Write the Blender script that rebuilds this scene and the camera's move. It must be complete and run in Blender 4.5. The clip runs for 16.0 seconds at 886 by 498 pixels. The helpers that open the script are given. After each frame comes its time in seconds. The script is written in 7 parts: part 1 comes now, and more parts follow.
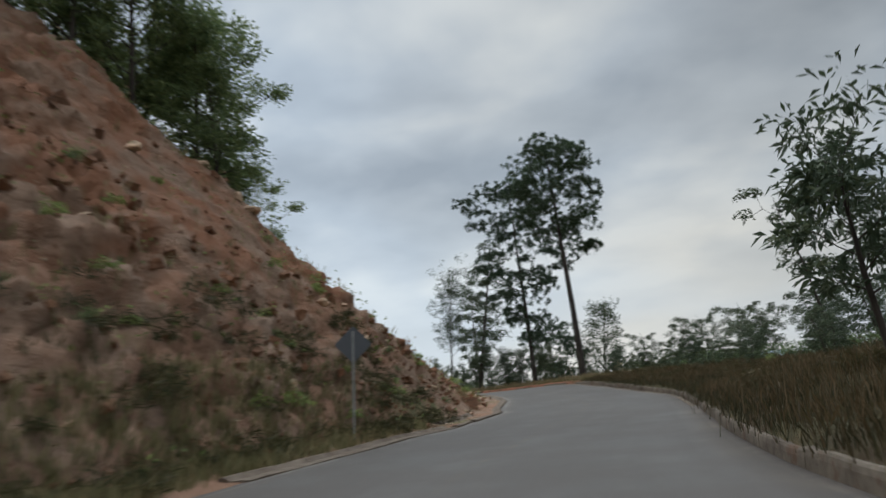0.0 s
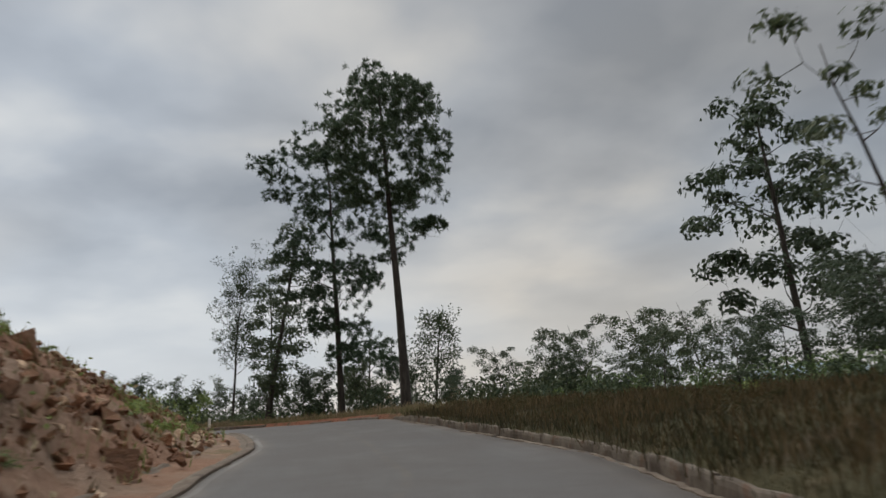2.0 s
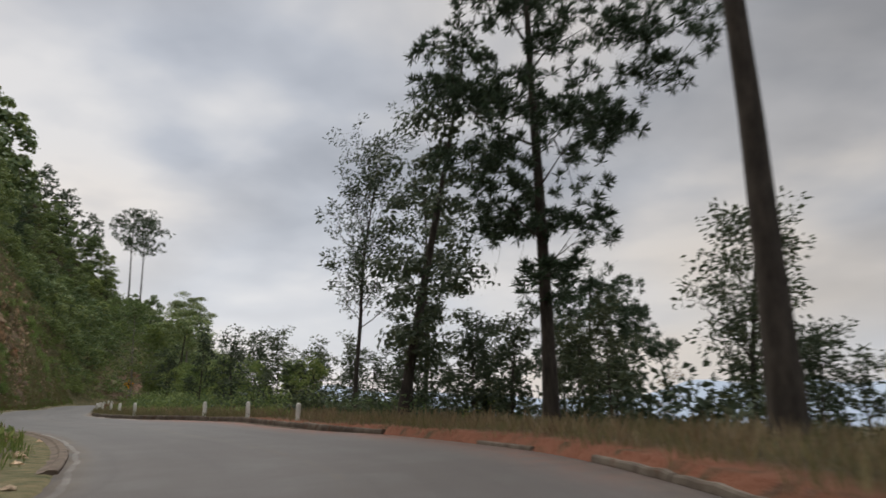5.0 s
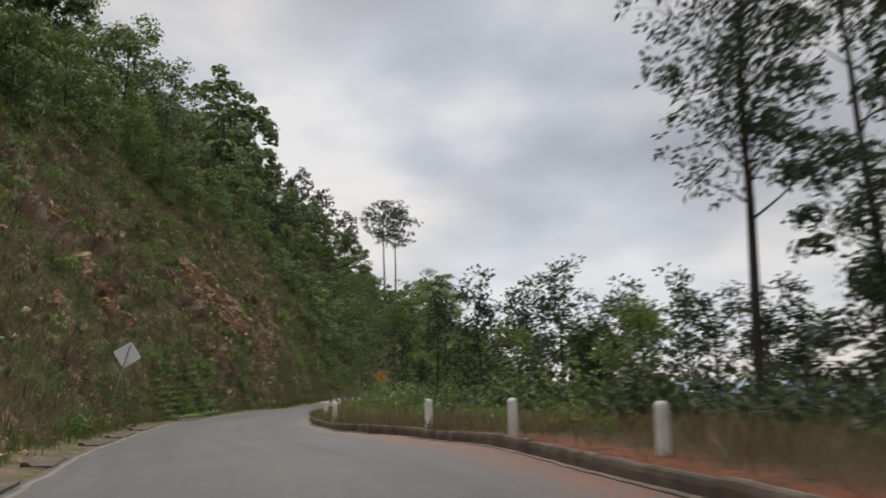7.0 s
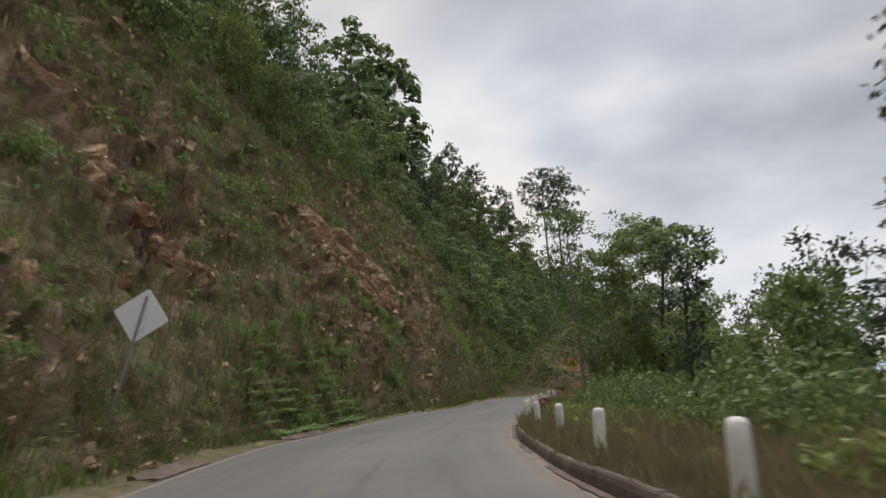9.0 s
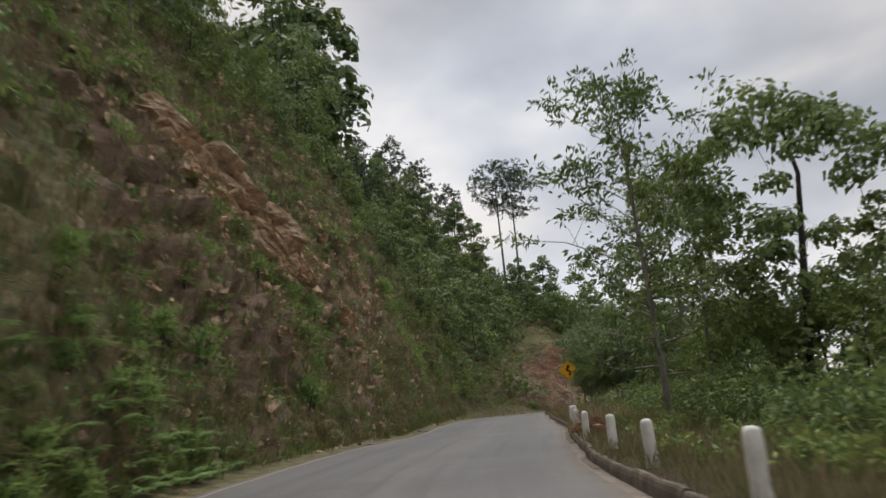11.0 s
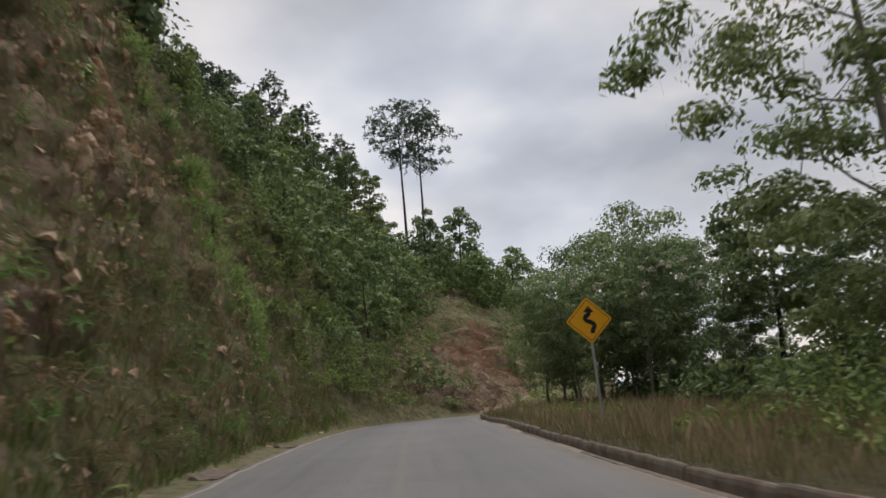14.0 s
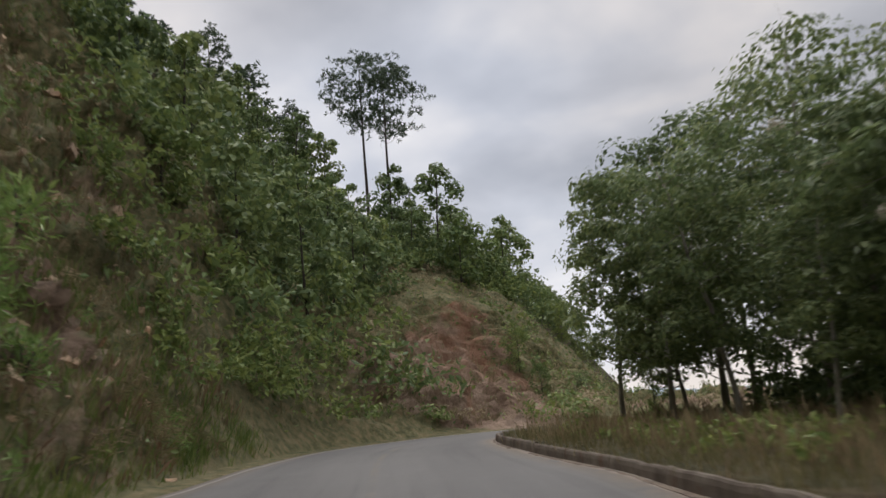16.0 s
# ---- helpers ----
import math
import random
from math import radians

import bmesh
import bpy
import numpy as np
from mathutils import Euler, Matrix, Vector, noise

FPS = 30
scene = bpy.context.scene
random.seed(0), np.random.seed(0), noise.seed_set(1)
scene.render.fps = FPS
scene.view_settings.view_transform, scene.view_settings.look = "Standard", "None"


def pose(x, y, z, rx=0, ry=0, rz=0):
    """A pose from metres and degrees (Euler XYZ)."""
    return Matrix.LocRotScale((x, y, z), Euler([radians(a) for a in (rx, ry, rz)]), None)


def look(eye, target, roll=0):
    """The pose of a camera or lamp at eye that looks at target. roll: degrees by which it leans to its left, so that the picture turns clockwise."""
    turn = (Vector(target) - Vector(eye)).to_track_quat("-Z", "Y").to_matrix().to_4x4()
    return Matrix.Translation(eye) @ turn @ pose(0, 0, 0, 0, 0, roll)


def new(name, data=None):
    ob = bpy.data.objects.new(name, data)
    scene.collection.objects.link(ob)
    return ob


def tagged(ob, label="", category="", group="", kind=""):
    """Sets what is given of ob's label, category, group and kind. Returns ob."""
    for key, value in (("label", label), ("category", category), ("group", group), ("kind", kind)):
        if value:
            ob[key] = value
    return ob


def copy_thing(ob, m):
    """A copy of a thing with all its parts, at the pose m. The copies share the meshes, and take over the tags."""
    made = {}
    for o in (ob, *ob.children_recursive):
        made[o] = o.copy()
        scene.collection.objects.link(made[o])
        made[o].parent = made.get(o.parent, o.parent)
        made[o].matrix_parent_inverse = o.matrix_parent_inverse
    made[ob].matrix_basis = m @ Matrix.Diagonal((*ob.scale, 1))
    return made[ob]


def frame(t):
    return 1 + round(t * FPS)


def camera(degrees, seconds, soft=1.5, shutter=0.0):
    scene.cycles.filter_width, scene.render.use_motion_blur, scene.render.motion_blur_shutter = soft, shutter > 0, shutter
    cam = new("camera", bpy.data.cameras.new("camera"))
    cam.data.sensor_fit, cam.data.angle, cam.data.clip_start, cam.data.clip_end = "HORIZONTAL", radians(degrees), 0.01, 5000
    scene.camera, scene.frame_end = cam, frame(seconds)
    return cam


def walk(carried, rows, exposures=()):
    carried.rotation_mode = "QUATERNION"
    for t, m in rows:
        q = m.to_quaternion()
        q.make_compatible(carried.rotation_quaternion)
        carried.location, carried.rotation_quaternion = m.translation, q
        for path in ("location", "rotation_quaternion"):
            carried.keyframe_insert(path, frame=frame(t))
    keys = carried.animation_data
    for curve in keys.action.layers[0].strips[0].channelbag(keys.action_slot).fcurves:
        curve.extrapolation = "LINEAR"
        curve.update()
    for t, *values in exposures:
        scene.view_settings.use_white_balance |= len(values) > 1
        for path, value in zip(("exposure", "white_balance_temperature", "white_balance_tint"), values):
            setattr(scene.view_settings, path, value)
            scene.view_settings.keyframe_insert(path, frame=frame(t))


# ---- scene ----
cam = camera(63.34, 16.0, soft=1.5, shutter=0.4)
PATH = [
    (0, (0.0, 0.0, 1.354), (0.0, 4.884, 2.424), -5.54),
    (0.5, (0.494, 4.431, 1.431), (1.011, 9.274, 2.561), -4.97),
    (1, (1.244, 8.772, 1.52), (2.073, 13.545, 2.755), -4.90),
    (1.5, (2.117, 12.941, 1.598), (3.15, 17.675, 2.83), -4.57),
    (2, (3.067, 17.076, 1.685), (4.195, 21.803, 2.863), -4.00),
    (2.5, (4.029, 21.225, 1.789), (5.151, 25.957, 2.947), -3.35),
    (3, (4.698, 25.224, 1.898), (5.715, 29.983, 3.049), -2.83),
    (3.2, (4.851, 26.958, 1.939), (5.808, 31.727, 3.093), -2.68),
    (5.3, (4.518, 46.018, 3.085), (4.099, 50.888, 4.138), -0.41),
    (5.5, (4.16, 47.724, 3.108), (3.568, 52.575, 4.167), -0.42),
    (6, (3.017, 52.106, 3.155), (1.998, 56.889, 4.2), -0.65),
    (6.5, (1.508, 56.451, 3.169), (0.063, 61.124, 4.204), -1.05),
    (7, (-0.65, 60.922, 3.197), (-2.485, 65.458, 4.226), -1.69),
    (7.5, (-3.178, 65.11, 3.263), (-5.375, 69.481, 4.296), -2.36),
    (8, (-5.915, 69.011, 3.323), (-8.423, 73.209, 4.366), -2.72),
    (8.5, (-8.886, 72.692, 3.421), (-11.595, 76.766, 4.452), -2.80),
    (8.7, (-10.064, 74.147, 3.447), (-12.815, 78.195, 4.468), -2.97),
    (10.8, (-21.328, 89.157, 3.555), (-23.746, 93.379, 4.706), -4.45),
    (11, (-22.279, 90.713, 3.573), (-24.639, 94.969, 4.72), -4.39),
    (11.5, (-24.577, 94.662, 3.618), (-26.818, 98.98, 4.771), -4.41),
    (12, (-26.74, 98.526, 3.647), (-28.871, 102.895, 4.816), -4.37),
    (12.5, (-28.833, 102.518, 3.707), (-30.865, 106.932, 4.885), -4.07),
    (13, (-30.872, 106.613, 3.802), (-32.799, 111.081, 4.954), -3.80),
    (13.5, (-32.731, 110.524, 3.885), (-34.549, 115.048, 4.993), -4.16),
    (14, (-34.544, 114.594, 3.938), (-36.252, 119.165, 5.029), -4.34),
    (14.5, (-36.323, 118.64, 3.937), (-37.944, 123.243, 5.026), -4.41),
    (15, (-38.073, 122.663, 3.933), (-39.634, 127.282, 5.042), -4.61),
    (15.5, (-39.749, 126.611, 4.017), (-41.26, 131.242, 5.143), -4.67),
    (16, (-41.641, 130.621, 4.16), (-43.093, 135.266, 5.304), -4.39),
]
EXPOSURES = [(0, 0.02, 6180, 3), (1.0, -0.08, 6380, 5), (2.5, -0.17, 6650, 7), (3.2, -0.2, 6700, 8), (5.3, -0.03, 6750, 10), (7.0, 0.03, 6750, 10), (8.7, 0.12, 6750, 10), (16, 0.15, 6700, 12)]
walk(cam, [(t, look(eye, target, roll)) for t, eye, target, roll in PATH], EXPOSURES)

# ---- daylight: an overcast late-afternoon sky ----
world = bpy.data.worlds.new("overcast_sky")
scene.world = world
world.use_nodes = True
wn, wl = world.node_tree.nodes, world.node_tree.links
wn.clear()


def wnode(kind, **values):
    n = wn.new(kind)
    for key, value in values.items():
        n.inputs[key].default_value = value
    return n


SUN_EL, SUN_AZ = 56.0, 42.0     # degrees; azimuth to the left of +y
w_out = wn.new("ShaderNodeOutputWorld")
w_bg = wnode("ShaderNodeBackground", Strength=0.1)
w_sky = wn.new("ShaderNodeTexSky")
w_sky.sky_type, w_sky.sun_disc = "NISHITA", False
w_sky.sun_elevation, w_sky.sun_rotation = radians(SUN_EL), radians(-SUN_AZ)
w_sky.air_density, w_sky.dust_density = 1.2, 2.0
w_co = wn.new("ShaderNodeTexCoord")
w_sep = wn.new("ShaderNodeSeparateXYZ")
wl.new(w_co.outputs["Generated"], w_sep.inputs[0])
# cloud deck: the view direction laid onto a flat layer overhead
w_up = wn.new("ShaderNodeMath")
w_up.operation = "MAXIMUM"
w_up.inputs[1].default_value = 0.0
wl.new(w_sep.outputs["Z"], w_up.inputs[0])
w_den = wn.new("ShaderNodeMath")
w_den.operation = "ADD"
w_den.inputs[1].default_value = 0.22
wl.new(w_up.outputs[0], w_den.inputs[0])
w_div = wn.new("ShaderNodeVectorMath")
w_div.operation = "DIVIDE"
w_cmb = wn.new("ShaderNodeCombineXYZ")
for axis in "XYZ":
    wl.new(w_den.outputs[0], w_cmb.inputs[axis])
wl.new(w_co.outputs["Generated"], w_div.inputs[0])
wl.new(w_cmb.outputs[0], w_div.inputs[1])
w_map = wn.new("ShaderNodeMapping")
w_map.inputs["Scale"].default_value = (1.0, 1.0, 0.0)
w_map.inputs["Location"].default_value = (3.7, 1.9, 0.0)
wl.new(w_div.outputs[0], w_map.inputs[0])
w_n1 = wnode("ShaderNodeTexNoise", Scale=1.25, Detail=4.0, Roughness=0.42, Distortion=0.15)
w_n2 = wnode("ShaderNodeTexNoise", Scale=3.4, Detail=4.0, Roughness=0.45, Distortion=0.1)
for n in (w_n1, w_n2):
    wl.new(w_map.outputs[0], n.inputs["Vector"])
w_mixn = wn.new("ShaderNodeMix")
w_mixn.inputs[0].default_value = 0.32
wl.new(w_n1.outputs["Fac"], w_mixn.inputs[2])
wl.new(w_n2.outputs["Fac"], w_mixn.inputs[3])
w_ramp = wn.new("ShaderNodeValToRGB")
e = w_ramp.color_ramp.elements
e[0].position, e[0].color = 0.38, (3.6, 3.85, 4.35, 1)
e[1].position, e[1].color = 0.62, (7.5, 7.35, 7.3, 1)
mid = e.new(0.50)
mid.color = (5.2, 5.4, 5.85, 1)
wl.new(w_mixn.outputs[0], w_ramp.inputs[0])
# paler towards the horizon
w_hor = wn.new("ShaderNodeMapRange")
w_hor.inputs["From Min"].default_value, w_hor.inputs["From Max"].default_value = 0.02, 0.34
w_hor.inputs["To Min"].default_value, w_hor.inputs["To Max"].default_value = 0.85, 0.0
w_hor.interpolation_type = "SMOOTHSTEP"
wl.new(w_sep.outputs["Z"], w_hor.inputs[0])
w_pale = wn.new("ShaderNodeMix")
w_pale.data_type = "RGBA"
w_pale.inputs[7].default_value = (7.9, 7.85, 8.0, 1)
wl.new(w_hor.outputs[0], w_pale.inputs[0])
wl.new(w_ramp.outputs[0], w_pale.inputs[6])
w_cov = wn.new("ShaderNodeMix")
w_cov.data_type = "RGBA"
w_cov.inputs[0].default_value = 0.94
wl.new(w_sky.outputs[0], w_cov.inputs[6])
wl.new(w_pale.outputs[2], w_cov.inputs[7])
# an overcast sky is brightest overhead
w_zen = wn.new("ShaderNodeMapRange")
w_zen.inputs["From Min"].default_value, w_zen.inputs["From Max"].default_value = 0.58, 0.95
w_zen.inputs["To Min"].default_value, w_zen.inputs["To Max"].default_value = 1.0, 5.2
w_zen.interpolation_type = "SMOOTHSTEP"
wl.new(w_sep.outputs["Z"], w_zen.inputs[0])
# and brighter where the sun stands behind the cloud
w_dot = wn.new("ShaderNodeVectorMath")
w_dot.operation = "DOT_PRODUCT"
w_dot.inputs[1].default_value = (-math.sin(radians(42)), math.cos(radians(42)), 0.0)
wl.new(w_co.outputs["Generated"], w_dot.inputs[0])
w_glow = wn.new("ShaderNodeMapRange")
w_glow.inputs["From Min"].default_value, w_glow.inputs["From Max"].default_value = 0.1, 0.95
w_glow.inputs["To Min"].default_value, w_glow.inputs["To Max"].default_value = 0.72, 1.08
wl.new(w_dot.outputs["Value"], w_glow.inputs[0])
w_both = wn.new("ShaderNodeMath")
w_both.operation = "MULTIPLY"
wl.new(w_zen.outputs[0], w_both.inputs[0])
wl.new(w_glow.outputs[0], w_both.inputs[1])
w_mul = wn.new("ShaderNodeVectorMath")
w_mul.operation = "SCALE"
w_n3 = wnode("ShaderNodeTexNoise", Scale=0.75, Detail=2.0, Roughness=0.4)
wl.new(w_map.outputs[0], w_n3.inputs["Vector"])
w_hue = wn.new("ShaderNodeValToRGB")
w_hue.color_ramp.elements[0].position, w_hue.color_ramp.elements[0].color = 0.38, (0.96, 0.995, 1.045, 1)
w_hue.color_ramp.elements[1].position, w_hue.color_ramp.elements[1].color = 0.62, (1.05, 1.0, 0.945, 1)
wl.new(w_n3.outputs["Fac"], w_hue.inputs[0])
w_tint = wn.new("ShaderNodeVectorMath")
w_tint.operation = "MULTIPLY"
wl.new(w_cov.outputs[2], w_tint.inputs[0])
wl.new(w_hue.outputs[0], w_tint.inputs[1])
wl.new(w_tint.outputs[0], w_mul.inputs[0])
wl.new(w_both.outputs[0], w_mul.inputs["Scale"])
wl.new(w_mul.outputs[0], w_bg.inputs["Color"])
wl.new(w_bg.outputs[0], w_out.inputs[0])

sun = new("sun", bpy.data.lights.new("sun", "SUN"))
sun.data.energy, sun.data.angle, sun.data.color = 1.5, radians(40), (1.0, 0.96, 0.9)
sun.matrix_world = look((0, 0, 60), (math.sin(radians(SUN_AZ)) * 40, -math.cos(radians(SUN_AZ)) * 40, 60 - 40 * math.tan(radians(SUN_EL))))


# ---- materials ----
class Mat:
    """A node material with short ways to add textures."""

    def __init__(self, name, rough=0.85):
        self.m = bpy.data.materials.new(name)
        self.m.use_nodes = True
        self.n, self.l = self.m.node_tree.nodes, self.m.node_tree.links
        self.b = self.n["Principled BSDF"]
        self.b.inputs["Roughness"].default_value = rough
        self.b.inputs["Specular IOR Level"].default_value = 0.25
        self.co = self.n.new("ShaderNodeTexCoord")
        self.geo = self.n.new("ShaderNodeNewGeometry")

    def put(self, value, socket):
        if isinstance(value, (int, float)):
            socket.default_value = value
        elif isinstance(value, tuple):
            socket.default_value = (*value, 1)
        else:
            self.l.new(value, socket)

    def noise(self, scale, detail=4.0, rough=0.55, world_space=True, stretch=None, distort=0.0):
        t = self.n.new("ShaderNodeTexNoise")
        t.inputs["Scale"].default_value, t.inputs["Detail"].default_value = scale, detail
        t.inputs["Roughness"].default_value, t.inputs["Distortion"].default_value = rough, distort
        src = self.geo.outputs["Position"] if world_space else self.co.outputs["Object"]
        if stretch:
            mp = self.n.new("ShaderNodeMapping")
            mp.inputs["Scale"].default_value = stretch
            self.l.new(src, mp.inputs[0])
            src = mp.outputs[0]
        self.l.new(src, t.inputs["Vector"])
        return t.outputs["Fac"]

    def cells(self, scale, feature="DISTANCE_TO_EDGE"):
        t = self.n.new("ShaderNodeTexVoronoi")
        t.feature = feature
        t.inputs["Scale"].default_value = scale
        self.l.new(self.geo.outputs["Position"], t.inputs["Vector"])
        return t.outputs["Distance"]

    def ramp(self, fac, stops):
        r = self.n.new("ShaderNodeValToRGB")
        el = r.color_ramp.elements
        while len(el) < len(stops):
            el.new(0.5)
        for x, (pos, col) in zip(el, stops):
            x.position, x.color = pos, (*col, 1)
        self.put(fac, r.inputs[0])
        return r.outputs[0]

    def mix(self, fac, a, b, blend="MIX"):
        m = self.n.new("ShaderNodeMix")
        m.data_type, m.blend_type = "RGBA", blend
        self.put(fac, m.inputs[0])
        self.put(a, m.inputs[6])
        self.put(b, m.inputs[7])
        return m.outputs[2]

    def math(self, op, a, b=0.5, c=0.5):
        m = self.n.new("ShaderNodeMath")
        m.operation = op
        for v, s in zip((a, b, c), m.inputs):
            self.put(v, s)
        return m.outputs[0]

    def span(self, x, a, b, lo=0.0, hi=1.0):
        m = self.n.new("ShaderNodeMapRange")
        m.interpolation_type = "SMOOTHSTEP"
        for v, s in zip((x, a, b, lo, hi), m.inputs):
            self.put(v, s)
        return m.outputs[0]

    def attr(self, name):
        a = self.n.new("ShaderNodeAttribute")
        a.attribute_name = name
        return a.outputs["Fac"]

    def bump(self, height, strength=0.5, distance=0.05):
        b = self.n.new("ShaderNodeBump")
        b.inputs["Strength"].default_value, b.inputs["Distance"].default_value = strength, distance
        self.put(height, b.inputs["Height"])
        self.l.new(b.outputs[0], self.b.inputs["Normal"])

    def colour(self, c):
        self.put(c, self.b.inputs["Base Color"])
        return self.m


def leaf_material(name, stops, through_leaf=0.26, rough=0.55):
    """Foliage: each leaf and each plant a little different, and light passes through in part."""
    k = Mat(name, rough)
    info = k.n.new("ShaderNodeObjectInfo")
    rnd = k.math("ADD", k.math("MULTIPLY", k.geo.outputs["Random Per Island"], 0.6), k.math("MULTIPLY", info.outputs["Random"], 0.4))
    big = k.noise(0.35, 3.0)
    fac = k.math("ADD", k.math("MULTIPLY", rnd, 0.72), k.math("MULTIPLY", big, 0.28))
    col = k.ramp(fac, stops)
    k.colour(col)
    tr = k.n.new("ShaderNodeBsdfTranslucent")
    k.l.new(col, tr.inputs["Color"])
    ms = k.n.new("ShaderNodeMixShader")
    ms.inputs[0].default_value = through_leaf
    k.l.new(k.b.outputs[0], ms.inputs[1])
    k.l.new(tr.outputs[0], ms.inputs[2])
    k.l.new(ms.outputs[0], k.n["Material Output"].inputs[0])
    return k.m


PINE = leaf_material("pine_needles", [(0.1, (0.029, 0.048, 0.028)), (0.5, (0.055, 0.085, 0.048)), (0.9, (0.097, 0.127, 0.063))], 0.25)
LEAF_DARK = leaf_material("dark_broad_leaves", [(0.1, (0.066, 0.107, 0.052)), (0.5, (0.143, 0.198, 0.076)), (0.95, (0.294, 0.335, 0.116))])
LEAF_GREEN = leaf_material("green_leaves", [(0.1, (0.077, 0.124, 0.048)), (0.5, (0.167, 0.226, 0.072)), (0.95, (0.333, 0.364, 0.107))])
LEAF_BRIGHT = leaf_material("fresh_green_leaves", [(0.1, (0.107, 0.176, 0.055)), (0.5, (0.210, 0.313, 0.092)), (0.95, (0.391, 0.459, 0.147))])
# darkened leaf copy: the backlit look of valley-side plants is put into its colour
LEAF_BACKLIT = leaf_material("backlit_dark_leaves", [(0.1, (0.031, 0.046, 0.028)), (0.5, (0.063, 0.086, 0.048)), (0.95, (0.133, 0.147, 0.074))], 0.3)
LEAF_MOSS = leaf_material("mossy_dark_leaves", [(0.1, (0.068, 0.099, 0.046)), (0.5, (0.139, 0.188, 0.079)), (0.95, (0.282, 0.320, 0.123))], 0.36)
LEAF_DRY = leaf_material("dry_brown_leaves", [(0.1, (0.150, 0.115, 0.070)), (0.5, (0.300, 0.238, 0.138)), (0.95, (0.470, 0.390, 0.240))])
BLOSSOM = leaf_material("dry_flower_heads", [(0.1, (0.300, 0.270, 0.200)), (0.5, (0.450, 0.410, 0.320)), (0.95, (0.600, 0.560, 0.450))])
GRASS = leaf_material("verge_grass", [(0.15, (0.033, 0.043, 0.017)), (0.45, (0.061, 0.062, 0.026)), (0.65, (0.100, 0.080, 0.038)), (0.95, (0.157, 0.115, 0.057))], 0.25)
GRASS_BROWN = leaf_material("brown_bank_grass", [(0.15, (0.025, 0.029, 0.013)), (0.45, (0.051, 0.046, 0.022)), (0.65, (0.090, 0.062, 0.033)), (0.95, (0.146, 0.102, 0.053))], 0.2)
GRASS_RUST = leaf_material("rust_brown_grass", [(0.1, (0.120, 0.072, 0.040)), (0.5, (0.215, 0.132, 0.076)), (0.95, (0.320, 0.210, 0.125))], 0.2)
GRASS_BANK = leaf_material("rust_bank_grass", [(0.15, (0.054, 0.044, 0.021)), (0.5, (0.120, 0.086, 0.044)), (0.95, (0.215, 0.142, 0.078))], 0.25)
GRASS_STRAW = leaf_material("straw_grass", [(0.1, (0.100, 0.110, 0.048)), (0.45, (0.185, 0.170, 0.080)), (0.7, (0.270, 0.215, 0.112)), (0.95, (0.370, 0.290, 0.165))], 0.25)
GRASS_GREEN = leaf_material("green_grass", [(0.1, (0.062, 0.101, 0.026)), (0.5, (0.123, 0.179, 0.043)), (0.95, (0.234, 0.237, 0.077))], 0.25)
GRASS_DRY = leaf_material("dry_grass", [(0.1, (0.125, 0.092, 0.055)), (0.5, (0.240, 0.180, 0.105)), (0.95, (0.380, 0.295, 0.175))], 0.25)


def make_bark(name, a, b):
    k = Mat(name, 0.95)
    f = k.noise(6.0, 6.0, 0.65, stretch=(1, 1, 0.25))
    k.bump(f, 0.8, 0.03)
    return k.colour(k.ramp(f, [(0.3, a), (0.7, b)]))


BARK = make_bark("pine_bark", (0.028, 0.024, 0.021), (0.088, 0.074, 0.062))
BARK_PALE = make_bark("pale_bark", (0.120, 0.108, 0.092), (0.320, 0.295, 0.250))


